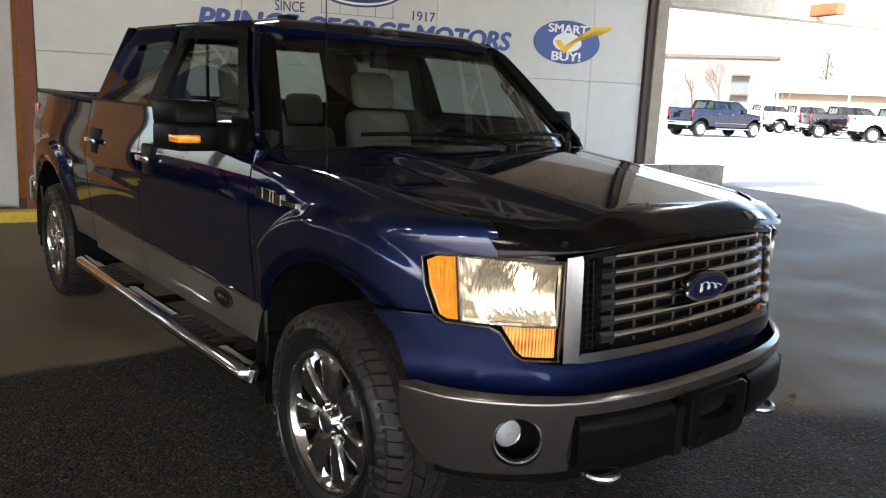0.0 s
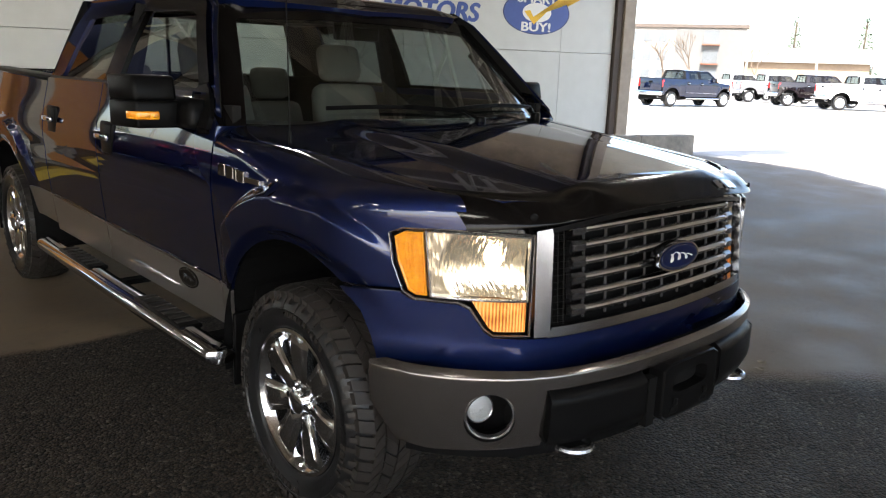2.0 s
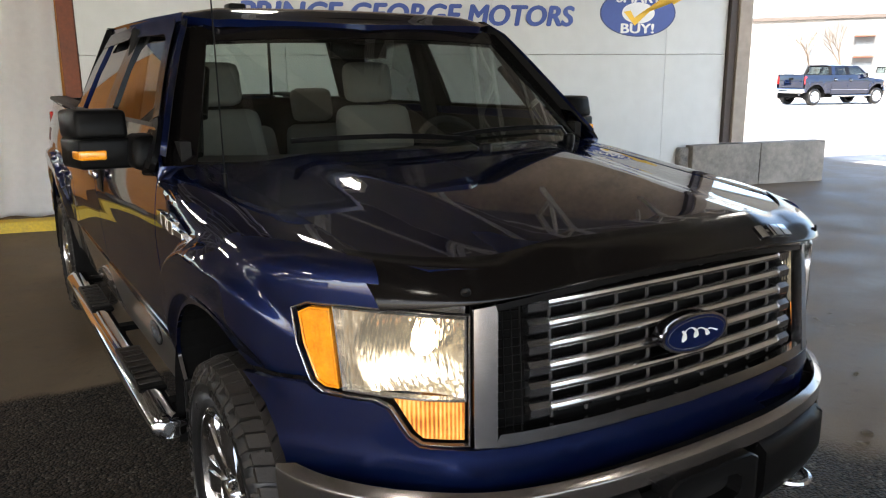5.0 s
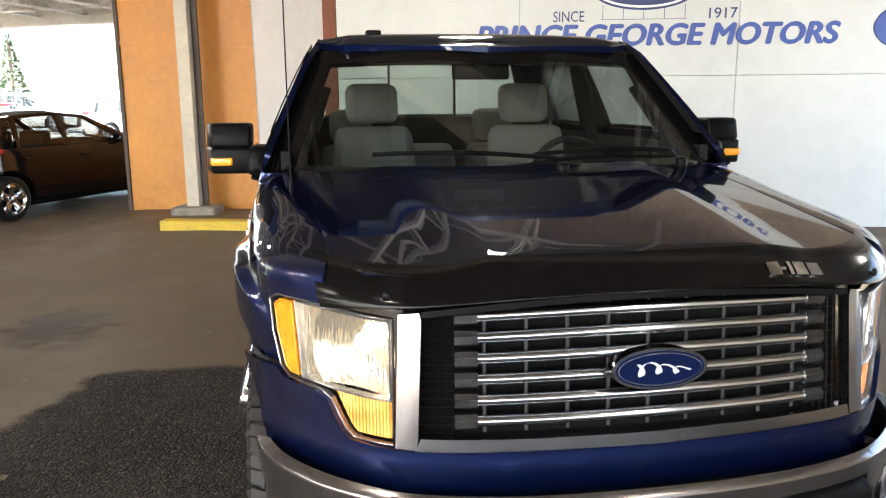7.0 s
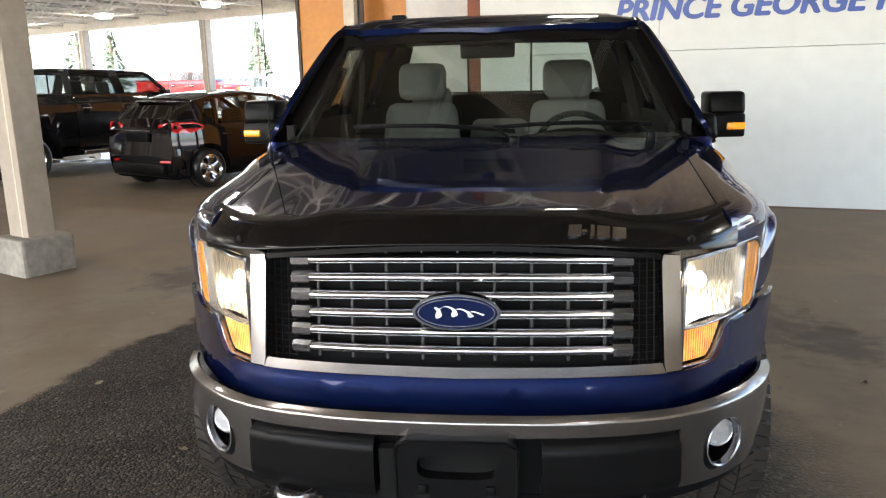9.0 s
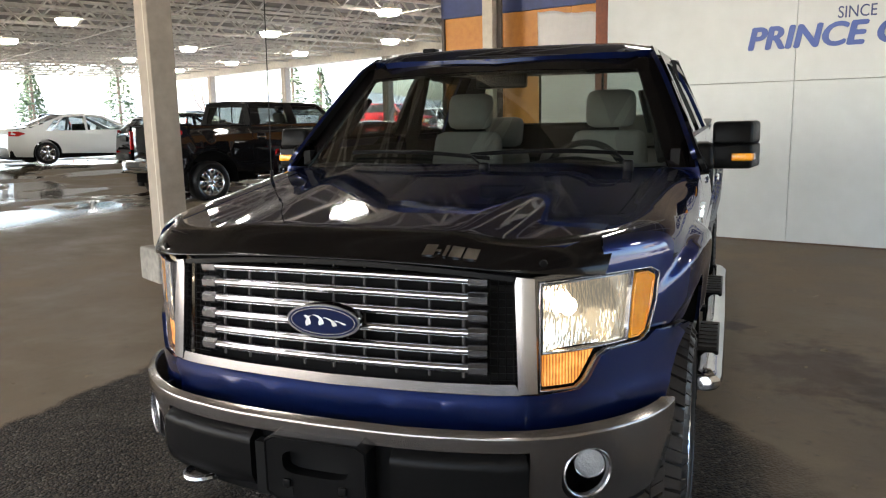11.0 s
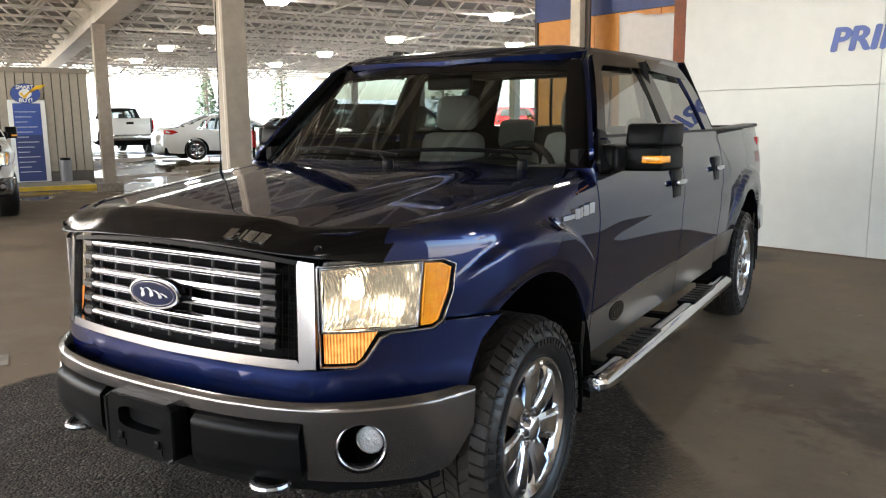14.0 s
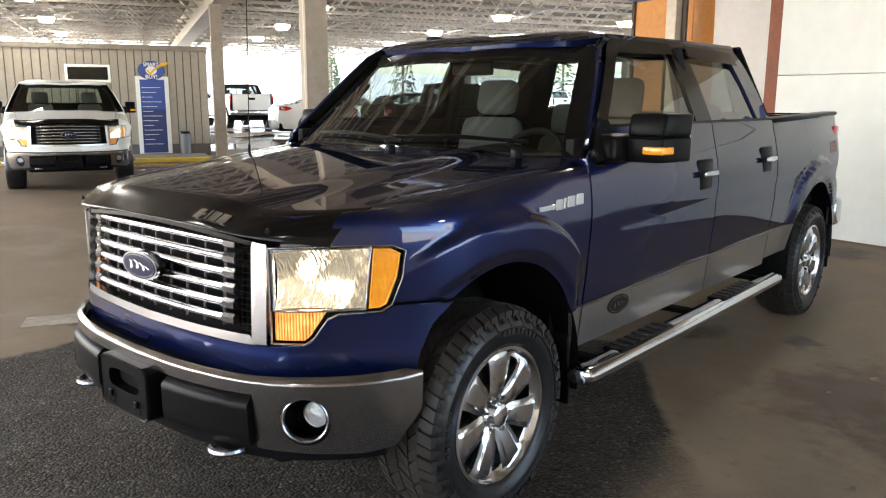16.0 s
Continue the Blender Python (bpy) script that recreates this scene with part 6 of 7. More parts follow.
# ---- other vehicles ----
def build_car(name, tags, place, paint_m, line, glass_segs, windows, W=0.89, wheels=(0.85, 3.5), R=0.32, z0=0.22, belt=0.95, spokes=5, rear_lamp=None, front_lamp=None, step=0.14):
    """A closed car: flanks cut from its side outline, a skin swept over the outline, panes and lamps."""
    root = empty(name, place, **tags)
    L = line[-1][0]

    def width(y, z):
        w = W * (1 - 0.10 * smooth01((0.55 - y) / 0.55) - 0.13 * smooth01((y - L + 0.60) / 0.60))
        w *= 1 - 0.03 * smooth01((0.45 - z) / 0.25)
        return w - (0.24 * ((z - belt) / 0.5) ** 1.15 if z > belt else 0.02 * ((z - 0.65) / 0.3) ** 2)

    side = lambda y, z: (width(y, z), y, z)
    lowline = [(p[0], min(p[1] - 0.012, belt + 0.03)) for p in line]
    k4 = [k for k, p in enumerate(line) if p[1] > belt + 0.06]
    a0, a1 = line[k4[0] - 1], line[k4[0]]
    b0, b1 = line[k4[-1]], line[k4[-1] + 1]
    cross = lambda p, q: p[0] + (q[0] - p[0]) * (belt + 0.042 - p[1]) / (q[1] - p[1])
    ya, yb = cross(a0, a1), cross(b0, b1)
    out = [q for q, p in zip(lowline, line) if p[1] <= belt + 0.06 and p[0] <= ya] + [(ya, belt + 0.03), (yb, belt + 0.03)] + [q for q, p in zip(lowline, line) if p[1] <= belt + 0.06 and p[0] >= yb]
    zb = belt + 0.025
    w0, w2 = windows[0], windows[-1]
    rail = [(p[0], p[1] - 0.012) for p in line if p[1] > belt + 0.06]
    tops = [q for w in windows for q in w[1:-1]]
    frames = [[(ya, zb), rail[0], tops[0], (w0[0][0], zb)], rail + tops[::-1], [(w2[-1][0], zb), tops[-1], rail[-1], (yb, zb)]]
    for wa, wb in zip(windows, windows[1:]):
        frames.append([(wa[-1][0], zb), wa[-2], wb[1], (wb[0][0], zb)])
    bottom = []
    for c in sorted(wheels, reverse=True):
        bottom += [(c + (R + 0.06) * math.cos(radians(a)), R + (R + 0.06) * math.sin(radians(a))) for a in range(-14, 195, 14)]
    for sx in (1.0, -1.0):
        part("flank", sheet(out + [(L - 0.02, z0 + 0.06)] + bottom + [(0.03, z0 + 0.05)], side, step, 0.02, sx), paint_m, root)
        for w in windows:
            part("side_window", sheet(w, lambda y, z: (width(y, z) - 0.008, y, z), 0.3, 0.0, sx), M_side, root)
        for o in frames:
            part("pillar", sheet(o, side, 0.15, 0.03, sx), paint_m, root)
        for c in wheels:
            bm = bmesh.new()
            rings = [[bm.verts.new((sx * x, c + (R + 0.065) * math.cos(radians(a)), R + (R + 0.065) * math.sin(radians(a)))) for a in range(-14, 195, 14)] for x in (0.5, W - 0.04)]
            for k in range(len(rings[0]) - 1):
                bm.faces.new((rings[0][k], rings[0][k + 1], rings[1][k + 1], rings[1][k]))
            part("wheel_liner", bm, M_dark, root)
        part("door_mirror", rounded(0, 0.17, -0.06, 0.06, 0, 0.13, 0.03, lambda c: Vector((sx * (W - 0.06 + c.x), line[3][0] + 0.45 + c.y, belt + 0.02 + c.z))), paint_m, root)
        for hy in (windows[0][-1][0] - 0.28, windows[0][-1][0] + 0.72):
            part("door_handle", rounded(0, 0.03, -0.09, 0.09, -0.015, 0.015, 0.008, lambda c: Vector((sx * (width(hy, belt - 0.12) + c.x), hy + c.y, belt - 0.12 + c.z))), paint_m, root)
        if rear_lamp:
            y, z, dy, dz = rear_lamp
            part("tail_lamp", sheet([(y - dy, z), (y - dy * 0.5, z - dz), (y + 0.02, z - dz * 0.8), (y + 0.02, z + dz), (y - dy * 0.6, z + dz)], lambda a, b: (width(min(a, L - 0.05), b) + 0.008, a, b), 0.1, 0.03, sx), M_red, root, "red tail lamp")
        if front_lamp:
            y, z, dy, dz = front_lamp
            part("head_lamp", sheet([(y, z - dz), (y + dy, z), (y + dy, z + dz * 0.6), (y, z + dz)], lambda a, b: (width(max(a, 0.05), b) + 0.008, a, b), 0.1, 0.03, sx), M_reflector, root)

    def skin(i0, i1, nm, m, lift=0.0, narrow=1.0, label=""):
        bm = bmesh.new()
        rows = []
        pts = line[i0 : i1 + 1]
        dense = []
        for a, b in zip(pts, pts[1:]):
            dense += [(a[0] + (b[0] - a[0]) * k / 4, a[1] + (b[1] - a[1]) * k / 4) for k in range(4)]
        dense.append(pts[-1])
        for y, z in dense:
            w = width(y, z - 0.01) * narrow + 0.002
            rows.append([bm.verts.new((w * t, y, z + lift + 0.035 * (1 - abs(t) ** 2.5) - 0.012 * (abs(t) > 0.99))) for t in np.linspace(-1, 1, 13)])
        for ra, rb in zip(rows, rows[1:]):
            for k in range(12):
                bm.faces.new((ra[k], ra[k + 1], rb[k + 1], rb[k]))
        bmesh.ops.recalc_face_normals(bm, faces=bm.faces)
        part(nm, sharpen(bm, 0.8), m, root, label)

    cuts = sorted((i0, i1) for i0, i1, _ in glass_segs)
    i = 0
    for i0, i1 in cuts + [(len(line) - 1, None)]:
        if i0 > i:
            skin(i, i0, "upper_skin", paint_m)
        i = i1
    for i0, i1, nm in glass_segs:
        skin(i0, i1, nm, M_side, 0.0, 0.97)
    for x in (-0.36, 0.36):
        part("seat_back", rounded(x - 0.24, x + 0.24, 2.45, 2.62, 0.5, 1.18, 0.06), M_clothdark, root)
    part("underbody", rounded(-W + 0.14, W - 0.14, 0.08, L - 0.08, z0 - 0.04, z0 + 0.35, 0.05), M_dark, root)
    part("rear_apron", rounded(-W + 0.12, W - 0.12, L - 0.16, L - 0.03, z0, line[-1][1] + 0.05, 0.04), M_plastic, root)
    part("front_apron", rounded(-W + 0.14, W - 0.14, 0.01, 0.14, z0, line[0][1] + 0.05, 0.04), M_plastic, root)
    wh = empty("wheel_tmp")
    wheel_parts(wh, False, spokes, R, 0.21, R * 0.66, alloy=M_bar)
    for x in (W - 0.11, -W + 0.11):
        for y in wheels:
            w = copy_thing(wh, pose(x, y, R, 20 * y, 0, 180 if x < 0 else 0))
            w.name, w.parent = "wheel", root
    for o in [wh, *wh.children_recursive]:
        bpy.data.objects.remove(o)
    return root


M_black = paint("black_paint", (0.006, 0.006, 0.007), 0.0, 0.5)
M_plum = paint("dark_plum_paint", (0.006, 0.004, 0.005), 0.0, 0.5)
M_white = paint("white_paint", (0.72, 0.72, 0.70), 0.0, 0.45)
M_grey = paint("grey_paint", (0.16, 0.16, 0.17), 0.3, 0.4)
M_redp = paint("red_paint", (0.45, 0.02, 0.02), 0.0, 0.45)
M_bluep = paint("blue_paint", (0.0025, 0.005, 0.017), 0.0, 0.45)
HATCH = [(0.0, 0.55), (0.06, 0.72), (0.88, 0.94), (1.02, 0.98), (1.92, 1.40), (2.55, 1.45), (3.25, 1.41), (3.62, 1.345), (3.98, 1.05), (4.08, 0.90), (4.12, 0.50)]
SEDAN = [(0.0, 0.52), (0.06, 0.68), (1.0, 0.92), (1.20, 0.97), (2.10, 1.40), (2.70, 1.47), (3.35, 1.43), (4.22, 1.10), (4.72, 1.04), (4.84, 0.90), (4.87, 0.50)]
SUV = [(0.0, 0.62), (0.05, 0.95), (0.92, 1.08), (1.08, 1.12), (1.80, 1.64), (2.40, 1.74), (4.10, 1.70), (4.45, 1.62), (4.72, 1.15), (4.83, 0.98), (4.86, 0.60)]
W_H = [[(1.32, 0.99), (1.98, 1.36), (2.42, 1.405), (2.44, 0.99)], [(2.50, 0.99), (2.50, 1.405), (3.18, 1.375), (3.30, 1.02)], [(3.36, 1.04), (3.26, 1.35), (3.42, 1.31), (3.60, 1.16)]]
W_S = [[(1.50, 0.99), (2.14, 1.34), (2.62, 1.405), (2.66, 0.99)], [(2.72, 0.99), (2.70, 1.405), (3.28, 1.37), (3.60, 1.06), (3.40, 1.0)], [(3.66, 1.07), (3.40, 1.33), (3.58, 1.27), (3.86, 1.10)]]
W_U = [[(1.36, 1.14), (1.86, 1.57), (2.40, 1.66), (2.42, 1.14)], [(2.48, 1.14), (2.48, 1.66), (3.36, 1.65), (3.40, 1.14)], [(3.46, 1.14), (3.44, 1.65), (4.22, 1.58), (4.36, 1.16)]]


YARD = Matrix.Translation((1.9, -2.4, 0)) @ Matrix.Rotation(radians(-1.4), 4, "Z") @ Matrix.Translation((-1.9, 2.4, 0))


def turned(x, y, deg, z=0.0):
    """A pose on the ground; the yard behind the canopy lies askew to the truck's axes."""
    m = pose(x, y, z, 0, 0, deg)
    return YARD @ m if x < -7 else m


hatch = build_car("hatchback", dict(label="dark plum five-door hatchback parked beside the orange hoarding", category="car"), turned(-3.72, 12.0, 152, rise(-4.7, 9.5)), M_plum, HATCH, [(3, 4, "windscreen"), (7, 8, "rear_window")], W_H, rear_lamp=(4.03, 0.95, 0.50, 0.085), front_lamp=(0.08, 0.72, 0.45, 0.08), step=0.10)
part("rear_spoiler", rounded(-0.56, 0.56, 3.46, 3.74, 1.365, 1.40, 0.012, lambda c: Vector((c.x * (1 - 0.10 * smooth01((c.y - 3.46) / 0.28)), c.y, c.z - 0.10 * max(0, c.y - 3.46) - 0.03 * (c.x / 0.56) ** 2))), M_plum, hatch, "gloss roof spoiler")
part("rear_bumper", rounded(-0.80, 0.80, 3.98, 4.20, 0.34, 0.70, 0.05, lambda c: Vector((c.x, c.y - 0.16 * (c.x / 0.8) ** 4, c.z))), M_plum, hatch, "body-coloured rear bumper")
part("bumper_insert", rounded(-0.62, 0.62, 4.10, 4.215, 0.26, 0.44, 0.03, lambda c: Vector((c.x, c.y - 0.10 * (c.x / 0.8) ** 4, c.z))), M_plastic, hatch)
part("plate_recess", rounded(-0.27, 0.27, 4.08, 4.135, 0.74, 0.88, 0.01), M_plastic, hatch)
part("tailgate_strip", rounded(-0.30, 0.30, 4.085, 4.11, 0.895, 0.915, 0.006), M_satin, hatch)
for sx in (1, -1):
    part("tail_lamp", rounded(min(sx * 0.44, sx * 0.72), max(sx * 0.44, sx * 0.72), 3.98, 4.07, 0.88, 1.00, 0.02, lambda c: Vector((c.x, c.y - 0.10 * ((abs(c.x) - 0.44) / 0.28) ** 2, c.z + 0.05 * (abs(c.x) - 0.44) / 0.28))), M_red, hatch, "red wrap-round tail lamp")
    part("rear_reflector", rounded(min(sx * 0.56, sx * 0.74), max(sx * 0.56, sx * 0.74), 4.08, 4.175, 0.44, 0.48, 0.008, lambda c: Vector((c.x, c.y - 0.10 * (abs(c.x) - 0.56) / 0.18, c.z))), M_red, hatch)
build_car("sedan", dict(label="white four-door sedan parked under the canopy's far edge", category="car"), turned(-17.4, 17.9, 156.4, rise(-17.4, 17.9)), M_white, SEDAN, [(3, 4, "windscreen"), (6, 7, "rear_window")], W_S, W=0.92, wheels=(0.95, 3.85), R=0.34, rear_lamp=(4.80, 0.92, 0.40, 0.07), front_lamp=(0.08, 0.70, 0.45, 0.07))
copy_thing(hatch, turned(-12.3, 16.7, 150, rise(-13, 15)))["label"] = "dark plum hatchback parked beyond the black pickup"
dark_pick = build_pickup("pickup_truck", dict(label="black crew-cab pickup parked behind the hatchback", category="pickup truck", group="parked pickups"), pose(-7.4, 12.95, 0.02, 0, 0, 158), M_black, M_black, fine=False, guard=False, lit=False, tone=False)


def repaint(ob, m):
    """Gives a copied vehicle its own body colour."""
    for o in ob.children_recursive:
        if o.type == "MESH" and o.data.materials and o.data.materials[0] in (M_black, M_white):
            o.material_slots[0].link = "OBJECT"
            o.material_slots[0].material = m
    return ob


def parked(x, y, deg, m, label):
    ob = repaint(copy_thing(dark_pick, turned(x, y, deg, rise(x, y) if x < 12 else 0.0)), m)
    ob["label"] = label
    return ob


facing = build_pickup("pickup_truck", dict(label="white crew-cab pickup with a black stone guard facing the aisle", category="pickup truck", group="parked pickups"), pose(-10.32, 3.42, 0.10, 0, 0, 67.0) @ Matrix.Scale(0.95, 4), M_white, M_white, fine=False, guard=True, lit=False, tone=False)
parked(-29.5, 18.1, -108.7, M_white, "white pickup seen from its tailgate in the open lot")
parked(-44.0, 37.0, -128, M_white, "white pickup parked in the sunlit far row")
parked(-36.0, 41.0, -125, M_white, "white pickup parked beyond the sedan")
parked(-30.0, 44.0, -122, M_white, "white pickup at the end of the far row")
parked(36.95, 20.2, 76, M_bluep, "dark blue crew-cab pickup parked in the sunlit lot")
parked(54.0, 25.8, 48, M_white, "white pickup parked nose-in in the sunlit lot")
parked(51.0, 21.6, 46, M_grey, "grey pickup parked nose-in in the sunlit lot")
parked(47.3, 17.2, 45, M_plum, "dark plum pickup between two pale trucks")
parked(45.3, 13.5, 47, M_white, "white crew-cab pickup parked broadside in sunlight")
parked(30.0, 28.5, 30, M_bluep, "blue pickup half hidden behind the end post")
parked(-14.5, 33.0, 95, M_redp, "red pickup parked in the sunlit back lot")
suv = build_car("suv", dict(label="white sport utility parked in the sunlit back lot", category="car", group="parked SUVs"), turned(-5.2, 33.5, 100, rise(-5.2, 33.5)), M_white, SUV, [(3, 4, "windscreen"), (7, 8, "rear_window")], W_U, W=0.95, wheels=(0.92, 3.80), R=0.37, belt=1.10, rear_lamp=(4.76, 1.15, 0.30, 0.12), front_lamp=(0.08, 0.92, 0.4, 0.08))
for x, y, d, l in ((-12.0, 36.0, 98, "white sport utility beside the red pickup"), (42.0, 33.0, 15, "white sport utility in the sunlit front lot"), (35.5, 30.5, 25, "white sport utility behind the blue pickup")):
    copy_thing(suv, turned(x, y, d, rise(x, y) if x < 12 else 0.0))["label"] = l

# ---- clad hut at the canopy's end ----
HUT = YARD @ Matrix.Translation((-15.3 - 0.451 * 12, 8.6 - 0.892 * 12, 0.22)) @ Matrix.Rotation(math.atan2(0.892, 0.451), 4, "Z")
M_siding = mat("beige_siding", (0.34, 0.30, 0.245), 0.6, var=0.12, scale=1.5, bump=0.05)
hut = empty("clad_hut", HUT, label="beige hut clad in vertical ribbed siding", category="building")
part("wall", box(0, 12, 0.02, 6, -0.2, 2.64), mat("siding_groove", (0.10, 0.088, 0.072), 0.7, var=0.2), hut)
for k in range(64):
    u = k * 0.1875
    part("siding_board", box(u + 0.006, u + 0.172, -0.014, 0.019, 0.24, 2.52, bev=0.004), M_siding, hut)
part("plinth", box(-0.01, 12, -0.03, 0.018, -0.2, 0.235), mat("dark_plinth", (0.10, 0.09, 0.08), 0.8, var=0.3), hut)
part("fascia", box(-0.02, 12.02, -0.06, 0.018, 2.525, 2.64), mat("dark_fascia", (0.24, 0.21, 0.17), 0.6, var=0.2), hut)
win = part("window", box(8.75, 9.75, -0.05, 0.019, 1.74, 2.16, bev=0.01), M_signwhite, hut, "white framed window")
part("pane", box(8.81, 9.69, -0.055, -0.051, 1.80, 2.10), M_tint, win)
tagged(link("hut_pad", box(0, 11.85, -1.72, 0.015, -0.22, -0.002, bev=0.01), M_conc, m=HUT), "low concrete pad in front of the hut", "pad", kind="structure")
tagged(link("kerb_strip", box(0, 11.85, -1.95, -1.725, -0.22, 0.015, bev=0.02), M_yellow, m=HUT), "yellow painted kerb along the hut's pad", "kerb", kind="structure")
sign = empty("panel_sign", HUT @ pose(10.68, -0.06, 0), label="tall blue information panel with a round badge on top", category="sign")
part("back_board", box(-0.385, 0.385, 0.0, 0.035, 0.01, 1.90, bev=0.01), M_signwhite, sign)
part("panel", box(-0.285, 0.285, -0.006, -0.001, 0.03, 1.82), M_blue, sign)
part("panel_foot", box(-0.285, 0.285, -0.009, -0.007, 0.03, 1.10), M_navy, sign)
for k in range(13):
    w = 0.22 - 0.05 * ((k * 7) % 3)
    part("text_bar", box(-0.25, -0.25 + 2 * w, -0.012, -0.0095, 1.62 - 0.115 * k, 1.632 - 0.115 * k), M_signwhite, sign)
smart_buy(sign, 0.46, pose(0, -0.012, 2.04) @ Matrix.Diagonal((0.72, 1, 1, 1)))
bin_ = empty("litter_bin", HUT @ pose(11.38, -0.22, 0), label="grey cylindrical litter bin by the hut wall", category="bin")
part("body", add_rod(bmesh.new(), (0, 0, 0.0), (0, 0, 0.50), 0.13, 20), M_grey, bin_)
part("rim", add_rod(bmesh.new(), (0, 0, 0.501), (0, 0, 0.56), 0.115, 20), M_plastic, bin_)

# ---- distance: flats, sheds, poles, trees, hills ----
M_far = mat("far_cladding", (0.18, 0.166, 0.15), 0.8, var=0.1, scale=0.2)
M_farwin = mat("far_window", (0.08, 0.09, 0.10), 0.2, var=0.2, scale=0.5)
flats = empty("apartment_block", turned(103.8, 72.9, -58), label="three-storey grey apartment block beyond the lot", category="building")
part("wall", box(-6, 17, 0, 12, 0, 9.0), M_far, flats)
part("roof", box(-6.3, 17.3, -0.4, 12.4, 9.01, 9.5), M_postdark, flats)
part("gable_panel", box(6.6, 16.7, -0.15, -0.01, 0.6, 8.8), mat("grey_render", (0.09, 0.09, 0.089), 0.8, var=0.1, scale=0.2), flats)
for f in range(3):
    for k in range(5):
        part("window", box(-5.2 + k * 2.3, -3.9 + k * 2.3, -0.06, -0.005, 1.0 + f * 2.9, 2.6 + f * 2.9), M_farwin, flats)
    part("balcony", box(10.6, 13.2, -1.2, -0.16, 0.6 + f * 2.9, 0.75 + f * 2.9), M_brown, flats)
    part("balcony_glazing", box(10.8, 13.0, -0.22, -0.155, 0.8 + f * 2.9, 2.8 + f * 2.9), M_farwin, flats)
shed = empty("low_shed", turned(120, 56.5, -60), label="low pitched-roof shed beyond the lot", category="building")
part("wall", box(-13, 13, 0, 10, 0, 4.18), mat("tan_wall", (0.20, 0.15, 0.105), 0.8, var=0.15, scale=0.3), shed)
bm = bmesh.new()
rv = [bm.verts.new(c) for c in ((-14, -1, 4.2), (14, -1, 4.2), (14, 11, 4.2), (-14, 11, 4.2), (-14, 5, 6.6), (14, 5, 6.6))]
for q in ((0, 1, 5, 4), (2, 3, 4, 5), (0, 4, 3), (1, 2, 5), (0, 3, 2, 1)):
    bm.faces.new([rv[i] for i in q])
part("roof", bm, M_far, shed)
for x, y in ((64.2, 32.6), (66.6, 27.5), (-60, 55), (-30, 70)):
    pl = empty("light_pole", turned(x, y, 0), label="tall slim lamp pole in the lot", category="pole", group="lot poles")
    part("shaft", add_rod(bmesh.new(), (0, 0, 0), (0, 0, 9.0), 0.10, 8), M_post, pl)
    part("head", box(-0.8, 0.8, -0.15, 0.15, 8.9, 9.05, bev=0.03), M_post, pl)

M_needle = mat("conifer_needles", (0.045, 0.075, 0.035), 0.8, var=0.4, scale=0.8)
M_bark = mat("bark", (0.10, 0.075, 0.055), 0.9, var=0.4, scale=3, bump=0.5, bscale=8)
rnd = random.Random(7)


def conifer(x, y, h):
    t = empty("conifer", turned(x, y, rnd.uniform(0, 360)), label="dark green conifer beyond the lot", category="tree", group="far conifers")
    part("trunk", add_rod(bmesh.new(), (0, 0, 0), (0, 0, h * 0.92), 0.16, 7), M_bark, t)
    bm = bmesh.new()
    for k in range(420):
        f = rnd.random() ** 0.8
        r = (1 - f) * h * 0.20 * rnd.uniform(0.35, 1.05) + 0.12
        a = rnd.uniform(0, math.tau)
        c = Vector((r * math.cos(a), r * math.sin(a), h * (0.12 + 0.88 * f) - 0.12 * r))
        d = Vector((math.cos(a), math.sin(a), -0.35)) * rnd.uniform(0.35, 0.8) * (1.2 - f)
        w = Vector((-math.sin(a), math.cos(a), rnd.uniform(-0.4, 0.4))) * rnd.uniform(0.12, 0.28)
        u = Vector((0, 0, rnd.uniform(0.05, 0.16)))
        q = [bm.verts.new(p) for p in (c - w, c + d * 0.6 - w * 0.3, c + d, c + w)]
        bm.faces.new(q)
        bm.faces.new([bm.verts.new(p) for p in (c - w * 0.5 + u, c + d * 0.8, c + w * 0.5 - u)])
    part("crown", bm, M_needle, t)


for x, y, h in ((-62, 62, 9), (-70, 58, 8), (-48, 74, 9.5), (-80, 66, 10), (-42, 70, 7), (130, 59, 12), (133, 49, 12), (-30, 78, 8)):
    conifer(x, y, h)


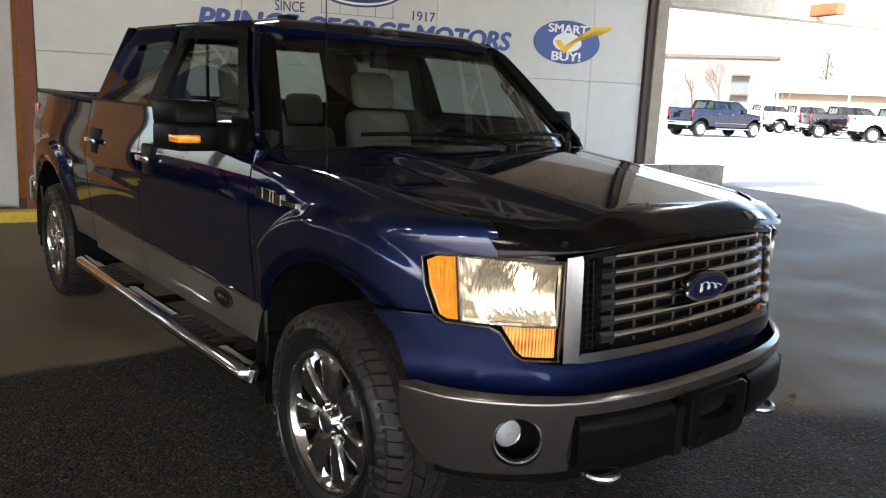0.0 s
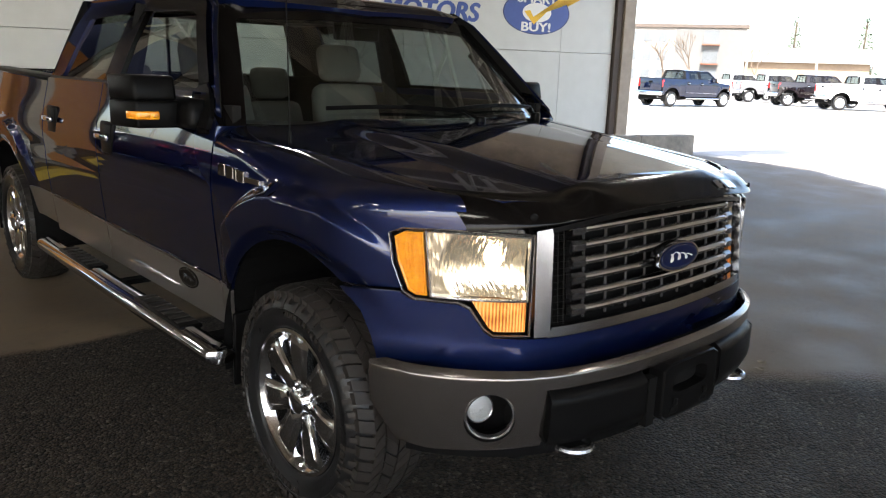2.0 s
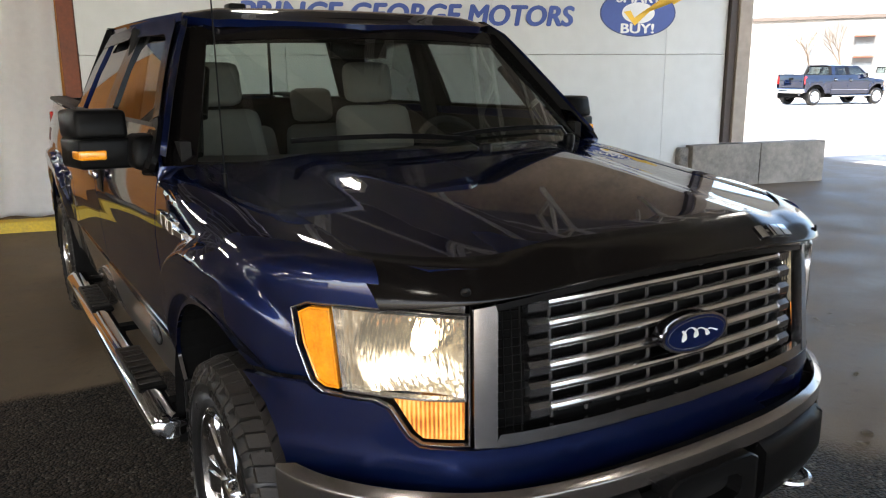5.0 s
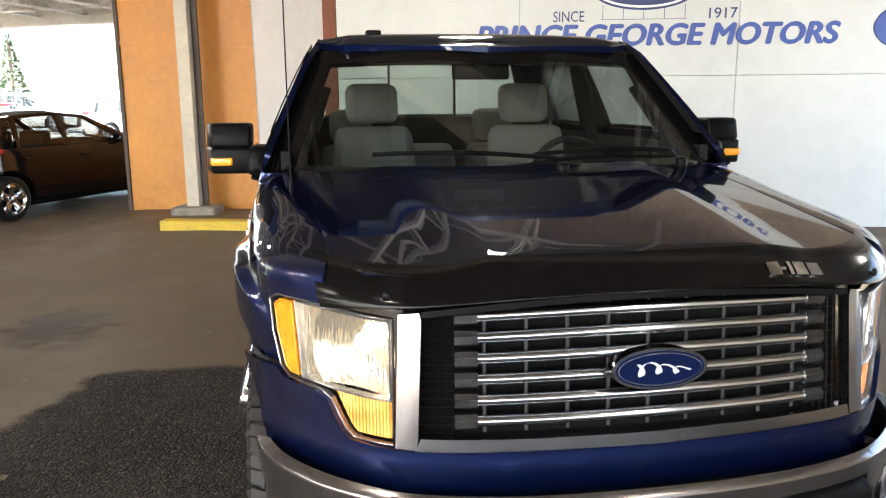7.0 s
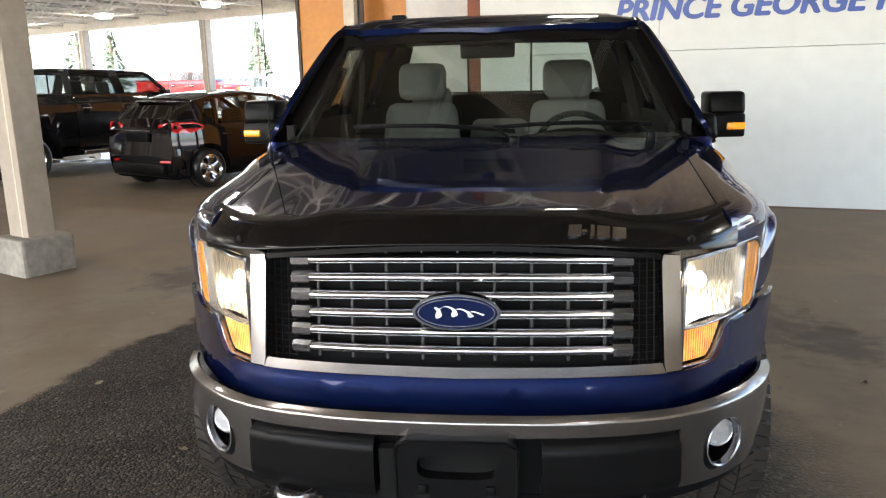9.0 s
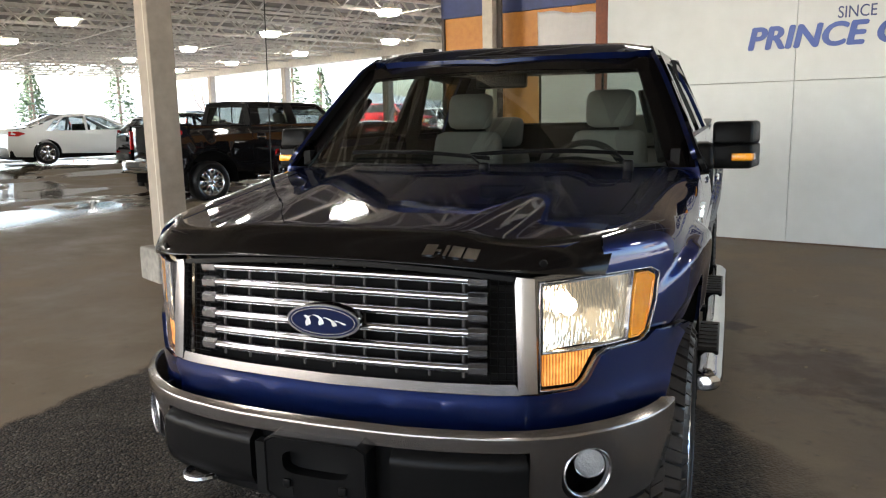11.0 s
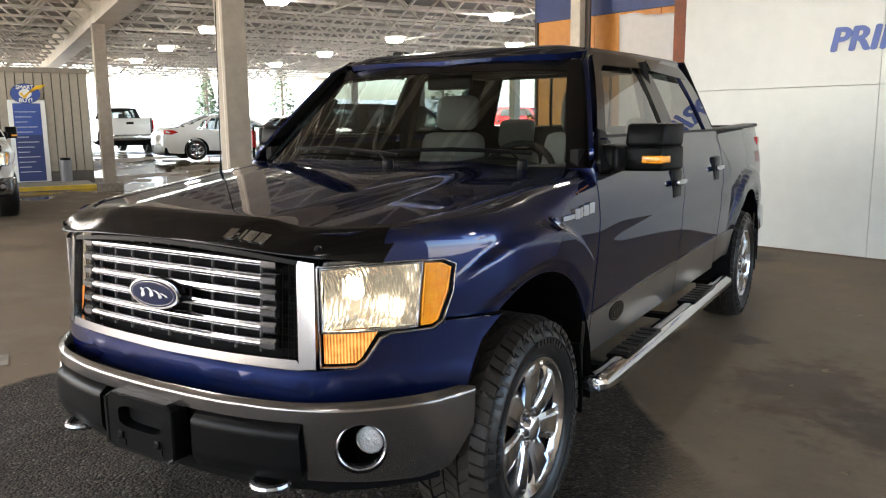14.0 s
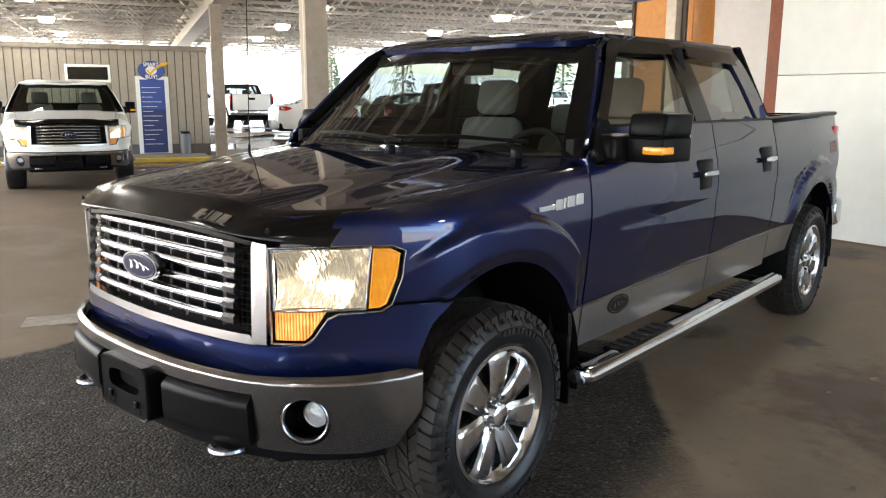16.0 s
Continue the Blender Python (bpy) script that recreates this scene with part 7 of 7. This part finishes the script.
def bare_tree(x, y, h):
    t = empty("bare_tree", turned(x, y, rnd.uniform(0, 360)), label="leafless broadleaf tree with fine twigs", category="tree", group="far bare trees")
    limbs, twigs = bmesh.new(), bmesh.new()

    def grow(bm, p, d, ln, r, depth):
        q = p + d * ln
        add_rod(bm, p, q, r, 5 if depth < 2 else 3)
        if depth == 5:
            return
        for _ in range(2 + (rnd.random() < 0.6)):
            nd = (d + Vector((rnd.uniform(-0.6, 0.6), rnd.uniform(-0.6, 0.6), rnd.uniform(-0.1, 0.5)))).normalized()
            grow(limbs if depth < 2 else twigs, q, nd, ln * rnd.uniform(0.62, 0.82), r * 0.6, depth + 1)

    grow(limbs, Vector((0, 0, 0)), Vector((0, 0, 1)), h * 0.28, h * 0.018, 0)
    part("trunk", limbs, M_bark, t)
    part("crown", twigs, M_bark, t)


for x, y, h in ((72, 60, 9), (66, 55, 8), (92, 55, 8), (100, 50, 7), (126, 60, 8), (78, 50, 7), (-54, 66, 8), (140, 50, 9)):
    bare_tree(x, y, h)
bm = bmesh.new()
prev = None
for k in range(90):
    a = radians(4 * k)
    hgt = 14 + 16 * noise.noise((math.cos(a) * 2.2, math.sin(a) * 2.2, 1.3)) + 10 * noise.noise((math.cos(a) * 6, math.sin(a) * 6, 5)) + 14 * max(0, math.cos(a - radians(24))) ** 6
    cur = (bm.verts.new((520 * math.cos(a), 520 * math.sin(a), -2)), bm.verts.new((560 * math.cos(a), 560 * math.sin(a), max(5, hgt))), bm.verts.new((600 * math.cos(a), 600 * math.sin(a), -2)))
    if prev:
        bm.faces.new((prev[0], cur[0], cur[1], prev[1]))
        bm.faces.new((prev[1], cur[1], cur[2], prev[2]))
    else:
        first = cur
    prev = cur
bm.faces.new((prev[0], first[0], first[1], prev[1]))
bm.faces.new((prev[1], first[1], first[2], prev[2]))
# distance haze is mixed into the hills' grey-blue colour
tagged(link("backdrop_hills", bm, mat("hazy_hills", (0.20, 0.22, 0.24), 0.95, var=0.25, scale=0.03), smooth=True), "low hazy wooded hills on the horizon", "hills", kind="structure")
